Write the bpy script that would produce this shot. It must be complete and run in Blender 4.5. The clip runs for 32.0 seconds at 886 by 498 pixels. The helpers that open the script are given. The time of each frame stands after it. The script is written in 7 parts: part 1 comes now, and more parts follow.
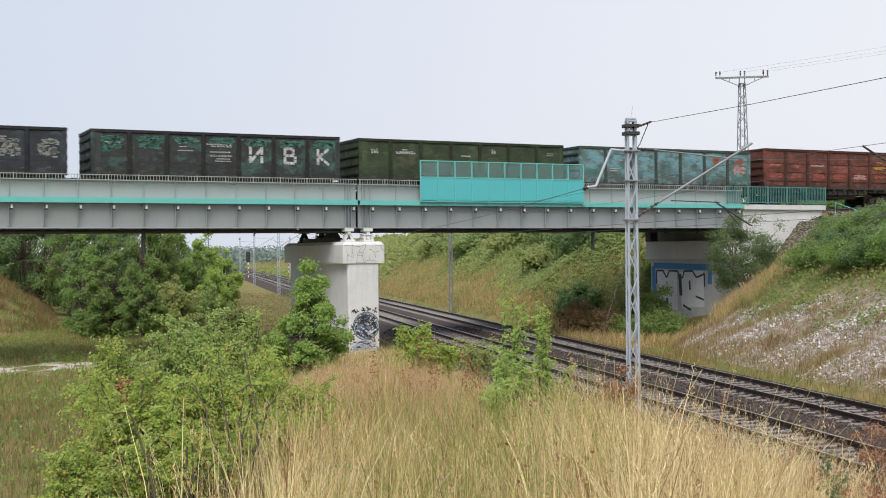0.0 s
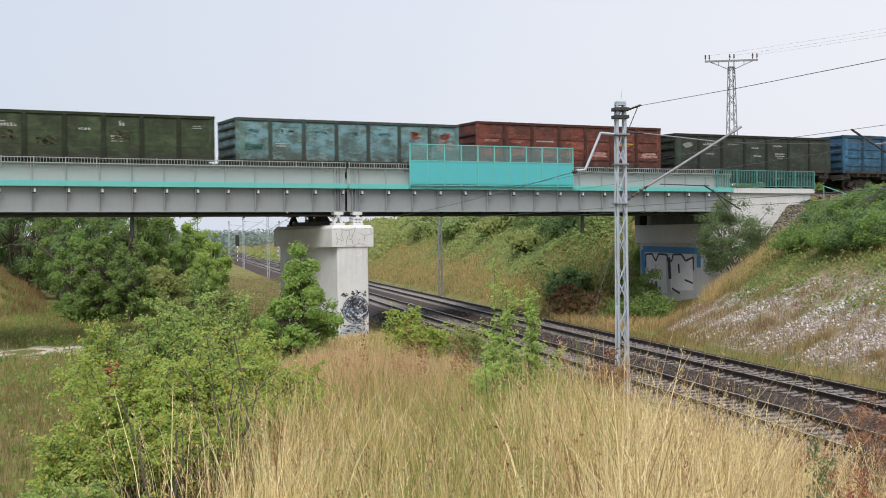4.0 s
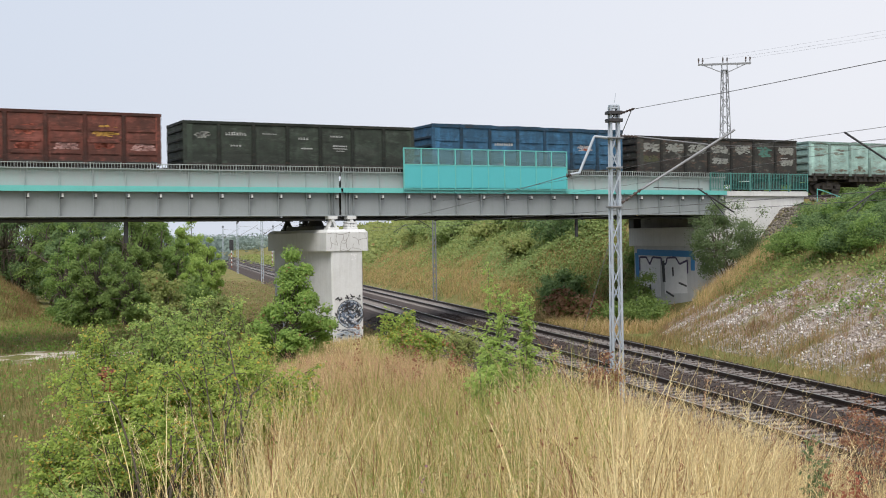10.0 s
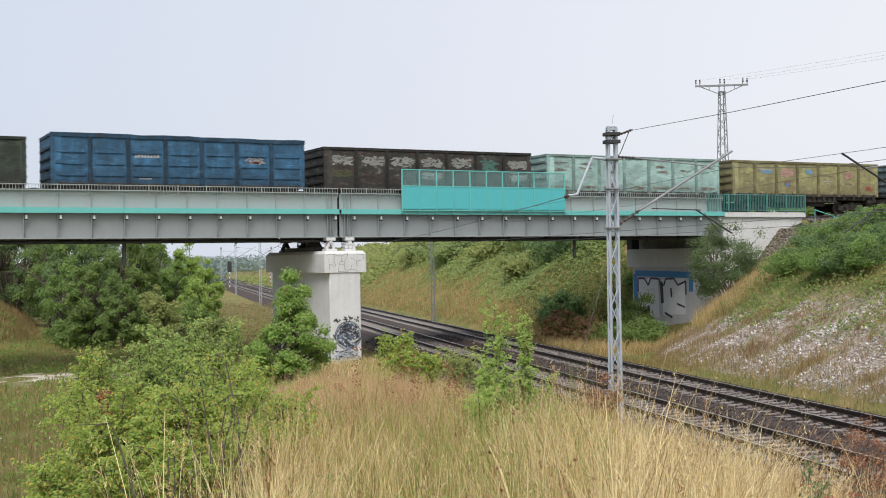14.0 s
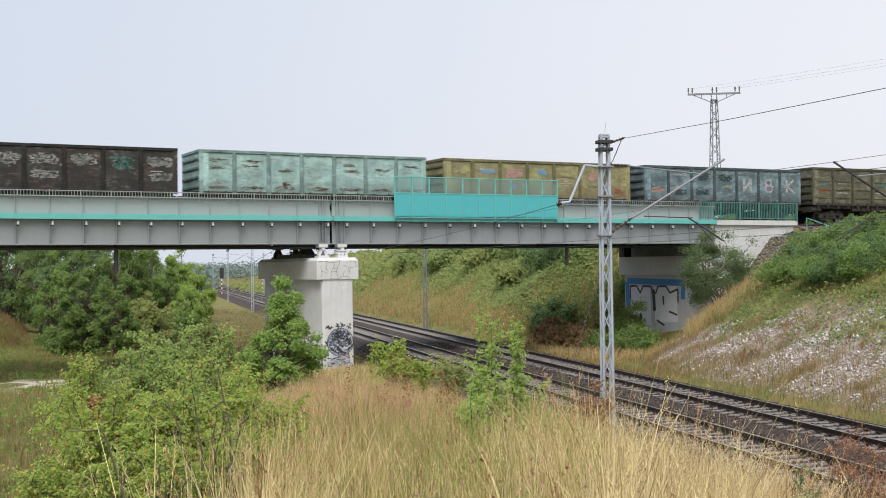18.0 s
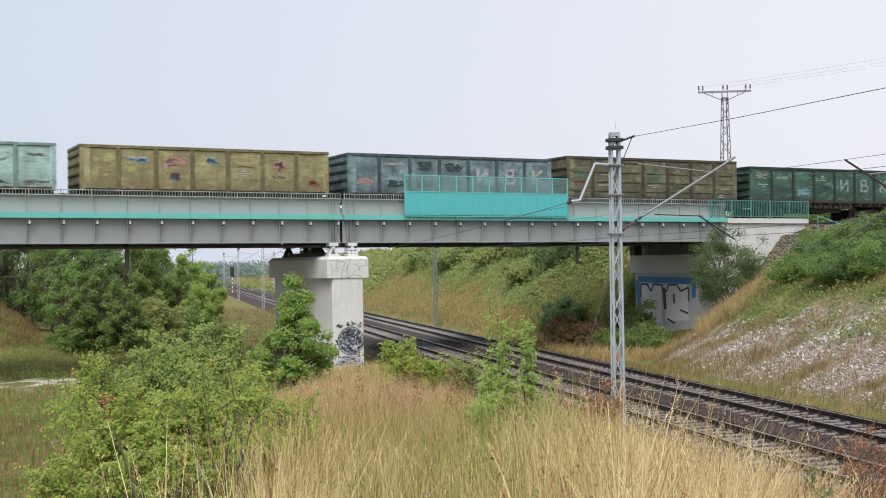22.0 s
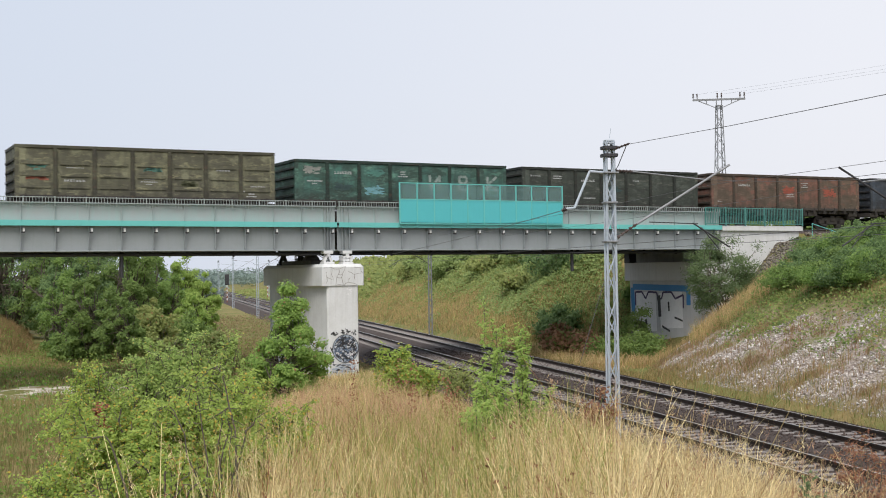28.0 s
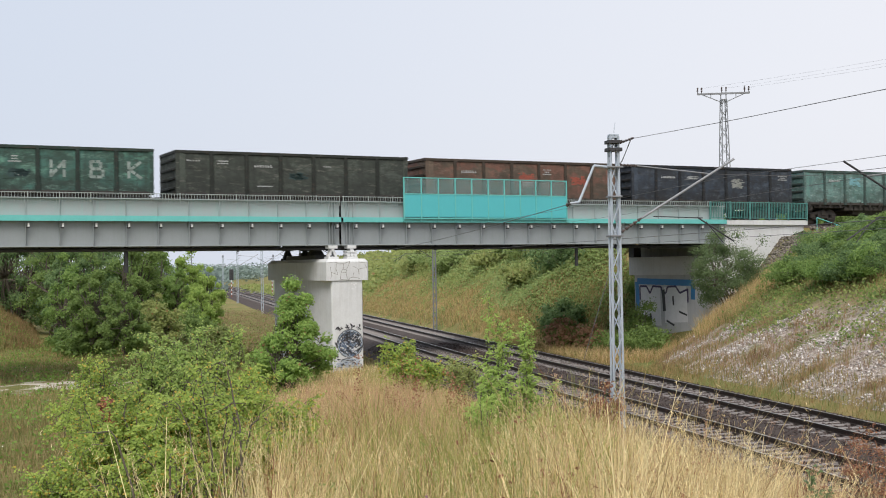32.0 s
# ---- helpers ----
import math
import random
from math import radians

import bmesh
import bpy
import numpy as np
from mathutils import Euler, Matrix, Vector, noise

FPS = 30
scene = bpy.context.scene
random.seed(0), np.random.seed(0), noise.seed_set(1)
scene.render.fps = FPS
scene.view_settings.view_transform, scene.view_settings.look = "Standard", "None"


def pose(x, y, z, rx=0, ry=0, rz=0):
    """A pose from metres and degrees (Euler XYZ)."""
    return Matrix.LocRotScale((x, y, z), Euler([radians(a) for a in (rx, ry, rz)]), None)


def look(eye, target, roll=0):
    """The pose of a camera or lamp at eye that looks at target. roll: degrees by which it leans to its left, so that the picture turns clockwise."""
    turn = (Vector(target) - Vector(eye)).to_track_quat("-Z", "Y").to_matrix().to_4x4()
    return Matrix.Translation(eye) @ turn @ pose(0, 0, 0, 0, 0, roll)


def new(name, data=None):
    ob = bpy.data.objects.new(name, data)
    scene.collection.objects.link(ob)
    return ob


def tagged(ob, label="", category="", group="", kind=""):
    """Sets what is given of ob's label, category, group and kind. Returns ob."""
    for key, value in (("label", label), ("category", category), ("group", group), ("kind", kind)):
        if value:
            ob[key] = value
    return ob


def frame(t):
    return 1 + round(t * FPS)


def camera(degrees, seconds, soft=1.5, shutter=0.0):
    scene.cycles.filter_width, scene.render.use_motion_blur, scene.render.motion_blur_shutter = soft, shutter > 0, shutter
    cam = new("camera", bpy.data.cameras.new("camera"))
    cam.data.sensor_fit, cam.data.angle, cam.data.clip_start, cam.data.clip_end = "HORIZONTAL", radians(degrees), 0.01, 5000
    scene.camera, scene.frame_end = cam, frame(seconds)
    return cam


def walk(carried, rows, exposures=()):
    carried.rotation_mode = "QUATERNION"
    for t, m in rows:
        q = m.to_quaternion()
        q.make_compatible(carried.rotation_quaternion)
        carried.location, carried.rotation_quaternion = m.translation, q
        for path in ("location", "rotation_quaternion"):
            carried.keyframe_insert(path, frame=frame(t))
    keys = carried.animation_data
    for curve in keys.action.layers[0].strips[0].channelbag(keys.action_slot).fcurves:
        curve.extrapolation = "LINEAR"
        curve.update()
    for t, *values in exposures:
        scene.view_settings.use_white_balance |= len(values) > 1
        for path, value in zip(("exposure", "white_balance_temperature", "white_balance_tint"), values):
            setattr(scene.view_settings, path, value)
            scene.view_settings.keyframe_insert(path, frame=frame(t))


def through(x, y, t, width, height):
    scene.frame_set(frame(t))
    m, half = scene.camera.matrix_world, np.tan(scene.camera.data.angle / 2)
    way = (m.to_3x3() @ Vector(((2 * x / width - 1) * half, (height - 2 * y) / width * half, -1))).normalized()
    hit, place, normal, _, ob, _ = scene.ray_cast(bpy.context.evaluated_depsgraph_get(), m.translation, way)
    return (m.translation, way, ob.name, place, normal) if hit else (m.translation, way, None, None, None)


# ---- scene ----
# metres: y runs along the lower tracks, x across them to the right, z = 0 on the lower rails
EYE = (0.0, 0.0, 4.57)


def aim(turn, tilt, lean):
    """The camera's pose from its turn to the right of the y axis, its tilt up and its lean, in degrees."""
    a, b = radians(turn), radians(tilt)
    way = Vector((math.sin(a) * math.cos(b), math.cos(a) * math.cos(b), math.sin(b)))
    return look(EYE, Vector(EYE) + 10 * way, lean)


cam = camera(40.59, 32.0, soft=1.0, shutter=0.5)
walk(cam, [(t, aim(*a)) for t, *a in (
    (0.0, 12.200, 0.130, -0.602),
    (0.5, 12.176, -0.002, -0.621),
    (1.0, 12.144, -0.249, -0.628),
    (1.5, 12.125, -0.363, -0.622),
    (2.0, 12.171, -0.450, -0.608),
    (2.5, 12.207, -0.519, -0.601),
    (3.0, 12.390, -0.580, -0.615),
    (3.5, 12.647, -0.679, -0.645),
    (5.5, 12.729, -0.556, -0.616),
    (6.0, 12.626, -0.542, -0.643),
    (6.5, 12.635, -0.539, -0.678),
    (7.0, 12.692, -0.540, -0.722),
    (7.5, 12.767, -0.597, -0.760),
    (8.0, 12.891, -0.719, -0.780),
    (8.5, 13.090, -0.806, -0.784),
    (9.0, 13.008, -1.009, -0.788),
    (9.5, 13.007, -0.846, -0.797),
    (10.0, 12.972, -0.480, -0.806),
    (10.5, 12.928, -0.303, -0.809),
    (11.0, 12.900, -0.224, -0.808),
    (11.5, 12.867, -0.141, -0.806),
    (12.0, 12.941, 0.063, -0.804),
    (12.5, 12.955, 0.148, -0.805),
    (13.0, 12.985, 0.269, -0.818),
    (13.5, 13.047, 0.393, -0.845),
    (14.0, 13.073, 0.536, -0.874),
    (14.5, 13.119, 0.675, -0.891),
    (16.5, 13.201, 0.475, -0.762),
    (17.0, 13.436, 0.633, -0.742),
    (17.5, 13.660, 0.815, -0.721),
    (18.0, 13.438, 0.872, -0.711),
    (18.5, 13.314, 0.916, -0.712),
    (19.0, 13.165, 1.012, -0.708),
    (19.5, 13.104, 1.018, -0.700),
    (20.0, 13.069, 0.903, -0.706),
    (20.5, 13.060, 0.807, -0.731),
    (21.0, 13.031, 0.765, -0.754),
    (21.5, 12.954, 0.768, -0.767),
    (22.0, 12.947, 0.808, -0.775),
    (22.5, 12.999, 0.841, -0.783),
    (23.0, 13.075, 0.884, -0.792),
    (23.5, 13.125, 0.938, -0.801),
    (24.0, 13.222, 1.027, -0.818),
    (24.5, 13.285, 1.080, -0.843),
    (25.0, 13.290, 1.120, -0.858),
    (25.5, 13.314, 1.174, -0.855),
    (27.5, 13.287, 1.175, -0.808),
    (28.0, 13.199, 1.171, -0.800),
    (28.5, 13.132, 1.182, -0.780),
    (29.0, 13.090, 1.124, -0.762),
    (29.5, 12.967, 1.022, -0.772),
    (30.0, 12.908, 1.015, -0.810),
    (30.5, 12.921, 1.087, -0.847),
    (31.0, 12.922, 1.100, -0.865),
    (31.5, 12.963, 1.086, -0.874),
    (32.0, 12.990, 0.918, -0.881),
)], exposures=[(0, 0.0), (32, 0.0)])

# ---- light: a bright, hazy overcast sky with a weak, wide sun ----
SUN_TURN, SUN_UP = 200.0, 52.0
world = bpy.data.worlds.new("overcast_sky")
scene.world = world
world.use_nodes = True
wn, wl = world.node_tree.nodes, world.node_tree.links
sky = wn.new("ShaderNodeTexSky")
sky.sky_type, sky.sun_disc = "NISHITA", False
sky.sun_elevation, sky.sun_rotation = radians(SUN_UP), radians(SUN_TURN)
sky.air_density, sky.dust_density, sky.ozone_density = 1.0, 6.0, 1.0
veil = wn.new("ShaderNodeMixRGB")
veil.blend_type = "MIX"
veil.inputs[0].default_value = 0.86
# thinner haze to the west, brighter and warmer haze to the east
way = wn.new("ShaderNodeTexCoord")
across = wn.new("ShaderNodeVectorMath")
across.operation = "DOT_PRODUCT"
across.inputs[1].default_value = (0.966, -0.225, -0.12)
wl.new(way.outputs["Generated"], across.inputs[0])
spread = wn.new("ShaderNodeMapRange")
spread.interpolation_type = "SMOOTHSTEP"
spread.inputs[1].default_value, spread.inputs[2].default_value = -0.75, 0.75
wl.new(across.outputs["Value"], spread.inputs[0])
haze = wn.new("ShaderNodeMixRGB")
haze.inputs[1].default_value = (6.95, 7.75, 9.15, 1)
haze.inputs[2].default_value = (10.15, 10.1, 10.55, 1)
wl.new(spread.outputs[0], haze.inputs[0])
wl.new(haze.outputs[0], veil.inputs[2])
wl.new(sky.outputs[0], veil.inputs[1])
wl.new(veil.outputs[0], wn["Background"].inputs[0])
wn["Background"].inputs[1].default_value = 0.1

sun = new("sun", bpy.data.lights.new("sun", "SUN"))
sun.data.energy, sun.data.angle, sun.data.color = 3.3, radians(36), (1.0, 0.95, 0.88)
a, b = radians(SUN_TURN), radians(SUN_UP)
sun.matrix_world = look((0, 0, 60), Vector((0, 0, 60)) - Vector((math.sin(a) * math.cos(b), math.cos(a) * math.cos(b), math.sin(b))))

# ---- materials ----
class Nodes:
    """A short hand for a node material."""

    def __init__(self, name):
        self.mat = bpy.data.materials.new(name)
        self.mat.use_nodes = True
        self.n, self.l = self.mat.node_tree.nodes, self.mat.node_tree.links
        self.bsdf = self.n["Principled BSDF"]
        self.co = self.n.new("ShaderNodeTexCoord").outputs["Object"]

    def put(self, socket, value):
        if isinstance(value, bpy.types.NodeSocket):
            self.l.new(value, socket)
        elif isinstance(value, tuple) and len(value) == 3 and socket.type == "RGBA":
            socket.default_value = (*value, 1)
        else:
            socket.default_value = value

    def noise(self, scale, detail=4.0, stretch=(1, 1, 1), rough=0.6, shift=0.0):
        m = self.n.new("ShaderNodeMapping")
        m.inputs["Scale"].default_value = stretch
        m.inputs["Location"].default_value = (shift, shift * 1.7, shift * 0.6)
        self.l.new(self.co, m.inputs[0])
        t = self.n.new("ShaderNodeTexNoise")
        t.inputs["Scale"].default_value, t.inputs["Detail"].default_value = scale, detail
        t.inputs["Roughness"].default_value = rough
        self.l.new(m.outputs[0], t.inputs["Vector"])
        return t.outputs["Fac"]

    def cells(self, scale, stretch=(1, 1, 1), what="Distance"):
        m = self.n.new("ShaderNodeMapping")
        m.inputs["Scale"].default_value = stretch
        self.l.new(self.co, m.inputs[0])
        t = self.n.new("ShaderNodeTexVoronoi")
        t.inputs["Scale"].default_value = scale
        self.l.new(m.outputs[0], t.inputs["Vector"])
        return t.outputs[what]

    def ramp(self, fac, low, high, a=0.0, b=1.0):
        m = self.n.new("ShaderNodeMapRange")
        m.clamp = True
        for i, v in enumerate((fac, low, high, a, b)):
            self.put(m.inputs[i], v)
        return m.outputs[0]

    def math(self, op, a, b=0.0):
        m = self.n.new("ShaderNodeMath")
        m.operation = op
        self.put(m.inputs[0], a), self.put(m.inputs[1], b)
        return m.outputs[0]

    def mix(self, fac, a, b, how="MIX"):
        m = self.n.new("ShaderNodeMixRGB")
        m.blend_type = how
        self.put(m.inputs[0], fac), self.put(m.inputs[1], a), self.put(m.inputs[2], b)
        return m.outputs[0]

    def axis(self, i):
        s = self.n.new("ShaderNodeSeparateXYZ")
        self.l.new(self.co, s.inputs[0])
        return s.outputs[i]

    def island(self):
        return self.n.new("ShaderNodeNewGeometry").outputs["Random Per Island"]

    def random(self):
        return self.n.new("ShaderNodeObjectInfo").outputs["Random"]

    def bump(self, height, strength=0.3, distance=0.02):
        b = self.n.new("ShaderNodeBump")
        b.inputs["Strength"].default_value, b.inputs["Distance"].default_value = strength, distance
        self.put(b.inputs["Height"], height)
        self.l.new(b.outputs[0], self.bsdf.inputs["Normal"])

    def done(self, color, rough=0.7, metal=0.0, spec=0.5):
        self.put(self.bsdf.inputs["Base Color"], color)
        self.put(self.bsdf.inputs["Roughness"], rough)
        self.put(self.bsdf.inputs["Metallic"], metal)
        self.put(self.bsdf.inputs["Specular IOR Level"], spec)
        return self.mat


def surface(name, base, dirt=None, amount=0.35, scale=1.5, fine=30.0, rough=0.7, metal=0.0, bump=0.2, streak=False, spec=0.5):
    """A worn surface: large stains, fine grain, and runs of dirt down its face if it is one that rain washes."""
    m = Nodes(name)
    dirt = dirt or tuple(c * 0.45 for c in base)
    big = m.ramp(m.noise(scale, 5), 0.42, 0.72, 0, amount)
    col = m.mix(big, base, dirt)
    if streak:
        runs = m.ramp(m.noise(2.2, 4, (2.5, 2.5, 0.16), shift=3.1), 0.5, 0.8, 0, amount * 1.2)
        col = m.mix(runs, col, dirt)
    grain = m.noise(fine, 3)
    col = m.mix(m.ramp(grain, 0.3, 0.7, 0, 0.22), col, tuple(c * 0.6 for c in base))
    if bump:
        m.bump(grain, bump, 0.01)
    return m.done(col, m.ramp(m.noise(scale * 3, 3), 0.3, 0.7, rough - 0.12, min(rough + 0.12, 1)), metal, spec)


def leafy(name, dark, light, dry=None, dry_share=0.0, through=0.35, drift=None):
    """Leaves that vary one from the next; some light comes through them."""
    m = Nodes(name)
    r = m.island()
    col = m.mix(m.ramp(r, 0.0, 0.9), dark, light)
    patch = m.ramp(m.noise(0.7, 3), 0.35, 0.7)
    col = m.mix(m.math("MULTIPLY", patch, 0.5), col, light)
    if drift:
        col = m.mix(m.ramp(m.noise(0.55, 4, shift=6), 0.50, 0.66, 0, 0.7), col, drift)
        col = m.mix(m.ramp(m.noise(1.7, 4, shift=3), 0.50, 0.72, 0, 0.5), col, tuple(c * 0.7 for c in dark))
    if dry:
        col = m.mix(m.ramp(r, 1.0 - dry_share, 1.0 - dry_share + 0.01), col, dry)
    m.done(col, 0.6, 0.0, 0.3)
    t = m.n.new("ShaderNodeBsdfTranslucent")
    m.put(t.inputs[0], col)
    s = m.n.new("ShaderNodeMixShader")
    s.inputs[0].default_value = through
    m.l.new(m.bsdf.outputs[0], s.inputs[1]), m.l.new(t.outputs[0], s.inputs[2])
    m.l.new(s.outputs[0], m.n["Material Output"].inputs[0])
    return m.mat


# ---- mesh tools ----
def box(bm, x0, x1, y0, y1, z0, z1, edge=0.0, turn=None):
    """A box between two corners, with bevelled edges if edge is given."""
    m = Matrix.LocRotScale(((x0 + x1) / 2, (y0 + y1) / 2, (z0 + z1) / 2), None, (x1 - x0, y1 - y0, z1 - z0))
    if turn is not None:
        m = turn @ m
    made = bmesh.ops.create_cube(bm, size=1, matrix=m)["verts"]
    if edge:
        bmesh.ops.bevel(bm, geom=list({e for v in made for e in v.link_edges}), offset=edge, segments=1, affect="EDGES")


def rod(bm, a, b, r0, r1=None, n=8):
    """A round bar from a to b that may taper."""
    a, b = Vector(a), Vector(b)
    r1 = r0 if r1 is None else r1
    d = b - a
    m = Matrix.Translation((a + b) / 2) @ d.to_track_quat("Z", "Y").to_matrix().to_4x4()
    bmesh.ops.create_cone(bm, cap_ends=True, segments=n, radius1=r0, radius2=r1, depth=d.length, matrix=m)


def bar(bm, a, b, w, h):
    """A square-cut bar from a to b, w wide and h high; one that lies in an upright x-z plane is w thick along y."""
    a, b = Vector(a), Vector(b)
    d = b - a
    if abs(d.y) < 1e-6:
        u = d.normalized()
        turn = Matrix(((0, u.x, -u.z), (1, 0, 0), (0, u.z, u.x))).to_4x4()
    else:
        turn = d.to_track_quat("Y", "Z").to_matrix().to_4x4()
    bmesh.ops.create_cube(bm, size=1, matrix=Matrix.Translation((a + b) / 2) @ turn @ Matrix.Diagonal((w, d.length, h, 1)))


def sweep(bm, outline, a, b):
    """A closed outline of (x, z) points, drawn out along y from a to b."""
    rings = [[bm.verts.new((x, y, z)) for x, z in outline] for y in (a, b)]
    for i in range(len(outline)):
        j = (i + 1) % len(outline)
        bm.faces.new((rings[0][i], rings[0][j], rings[1][j], rings[1][i]))
    bm.faces.new(rings[0][::-1]), bm.faces.new(rings[1])


def extrude_plan(bm, plan, z0, z1):
    """A plan of (x, y) points, raised from z0 to z1."""
    low, high = ([bm.verts.new((x, y, z)) for x, y in plan] for z in (z0, z1))
    n = len(plan)
    for i in range(n):
        bm.faces.new((low[i], low[(i + 1) % n], high[(i + 1) % n], high[i]))
    bm.faces.new(low[::-1]), bm.faces.new(high)


def meshed(name, bm, material):
    me = bpy.data.meshes.new(name)
    bmesh.ops.recalc_face_normals(bm, faces=bm.faces)
    bm.to_mesh(me)
    bm.free()
    me.materials.append(material)
    return me


def part(name, bm, material, parent, label=""):
    """One mesh object under a thing or under a part."""
    ob = new(name, bm if isinstance(bm, bpy.types.Mesh) else meshed(name, bm, material))
    ob.parent = parent
    return tagged(ob, label)


def piece(name, me, parent, m, label=""):
    """One more object on a shared mesh, at the pose m in its parent's space."""
    ob = new(name, me)
    ob.parent = parent
    ob.matrix_basis = m
    return tagged(ob, label)


def thing(name, m=None, label="", category="", group="", kind=""):
    ob = new(name)
    if m is not None:
        ob.matrix_basis = m
    return tagged(ob, label, category, group, kind)


def raw_mesh(name, verts, faces, material):
    """A mesh from arrays of corners and of faces that all have the same number of corners."""
    me = bpy.data.meshes.new(name)
    verts, faces = np.asarray(verts, np.float32), np.asarray(faces, np.int32)
    k = faces.shape[1]
    me.vertices.add(len(verts)), me.loops.add(faces.size), me.polygons.add(len(faces))
    me.vertices.foreach_set("co", verts.ravel())
    me.loops.foreach_set("vertex_index", faces.ravel())
    me.polygons.foreach_set("loop_start", np.arange(0, faces.size, k, dtype=np.int32))
    me.update(calc_edges=True)
    me.validate()
    me.materials.append(material)
    return me


def tubes(name, paths, mat, n=5):
    """Tapered stems: each path is (points, radius at the foot, radius at the tip)."""
    V, F = [], []
    for pts, r0, r1 in paths:
        pts = np.asarray(pts, float)
        k, base = len(pts), len(V)
        for i, p in enumerate(pts):
            d = pts[min(i + 1, k - 1)] - pts[max(i - 1, 0)]
            d /= np.linalg.norm(d) + 1e-9
            u = np.cross(d, (0.3, 0.9, 0.2))
            u /= np.linalg.norm(u) + 1e-9
            v = np.cross(d, u)
            r = r0 + (r1 - r0) * i / (k - 1)
            for j in range(n):
                a = 2 * math.pi * j / n
                V.append(p + r * (math.cos(a) * u + math.sin(a) * v))
        for i in range(k - 1):
            for j in range(n):
                F.append((base + i * n + j, base + i * n + (j + 1) % n, base + (i + 1) * n + (j + 1) % n, base + (i + 1) * n + j))
    return raw_mesh(name, V, F, mat)


# ---- the lie of the land ----
def step01(a):
    a = np.clip(a, 0, 1)
    return a * a * (3 - 2 * a)


def ripples(x, y):
    return (np.sin(x * 0.71 + 1.3 * np.sin(y * 0.37)) * np.cos(y * 0.53 + 0.9 * np.sin(x * 0.29))
            + 0.5 * np.sin(x * 1.9 + y * 1.3) * np.cos(y * 1.7 - x * 0.8))


def height(x, y):
    """The ground's height: a flat floor with the two tracks, the bank beyond them, the low spoil ridge on which the camera stands."""
    x, y = np.asarray(x, float), np.asarray(y, float)
    low = -0.75 + 0.10 * ripples(x, y)
    toe = np.interp(y, (-50, 48, 56, 60, 64, 66, 69, 78, 84, 180, 900), (22.9, 22.9, 24.6, 26.5, 29.2, 30.4, 32.0, 31.0, 22.6, 22.8, 60))
    run = np.interp(y, (-50, 50, 62, 69, 78, 86, 120), (1.75, 1.75, 1.6, 1.02, 1.02, 1.5, 1.6))
    bank = np.clip((x - toe) / run, -1, 6.15 + 0.01 * np.clip(x - 36, 0, 40))
    bank = bank + 0.16 * ripples(x * 1.3, y * 1.1) * step01((x - toe) / 4) * step01((np.abs(y - 73) - 6) / 4)
    crest_x = 0.148 * y
    crest = np.interp(y, (-40, -5, 0, 10, 20, 30, 45, 60, 66), (2.6, 3.05, 3.0, 2.42, 1.82, 1.12, 0.15, -0.7, -0.8))
    s = x - crest_x
    ridge = crest - np.where(s > 0, np.clip(s - 1.2, 0, None) * 0.27, np.clip(-s - 1.2, 0, None) * 0.42) + 0.06 * ripples(x * 2, y * 2)
    near_cone = step01((y - 78) / 12) * step01((122 - y) / 12)
    cone = np.clip((-0.098 * y - x) * 0.72 - 0.75, -1, 5.5) * near_cone - 0.8 * (1 - near_cone)
    bed = np.where((x > 11.0) & (x < 22.2), -0.72, -9)
    # the upper line's own bank, along the bridge's axis
    c, k = math.cos(radians(14.4)), math.sin(radians(14.4))
    xb, yb = x * c + y * k, y * c - x * k
    upper = 6.85 - np.maximum(np.maximum(57.9 - yb, yb - 69), 0) / 1.5
    upper = np.where(yb > 59.0, np.where(xb > 51.6, upper, -9), np.where(xb > 56.6, upper, -9))
    bank = np.maximum(bank, upper)
    z = np.maximum(np.maximum(low, ridge), np.maximum(cone, bank))
    inside = step01((x - 10.6) / 0.9) * step01((22.2 - x) / 0.6)
    return np.where(bed > -9, z * (1 - inside) + bed * inside, z)


def build_ground():
    gx = np.concatenate([-np.geomspace(2200, 60, 16), np.arange(-58, -24, 3.0), np.arange(-24, 46, 0.55), np.arange(46, 76, 3), np.geomspace(80, 2200, 16)])
    gy = np.concatenate([-np.geomspace(900, 34, 8), np.arange(-30, -4, 2.0), np.arange(-4, 92, 0.6), np.arange(92, 180, 2.5), np.geomspace(184, 3500, 20)])
    X, Y = np.meshgrid(gx, gy)
    V = np.stack([X, Y, height(X, Y)], -1).reshape(-1, 3)
    n, m = len(gx), len(gy)
    i = (np.arange(m - 1)[:, None] * n + np.arange(n - 1)).ravel()
    F = np.stack([i, i + 1, i + n + 1, i + n], -1)
    me = raw_mesh("ground", V, F, ground_mat())
    me.polygons.foreach_set("use_smooth", np.ones(len(F), bool))
    tagged(new("ground", me), "dry summer grass, green weeds and bare chalky soil", "ground", kind="structure")


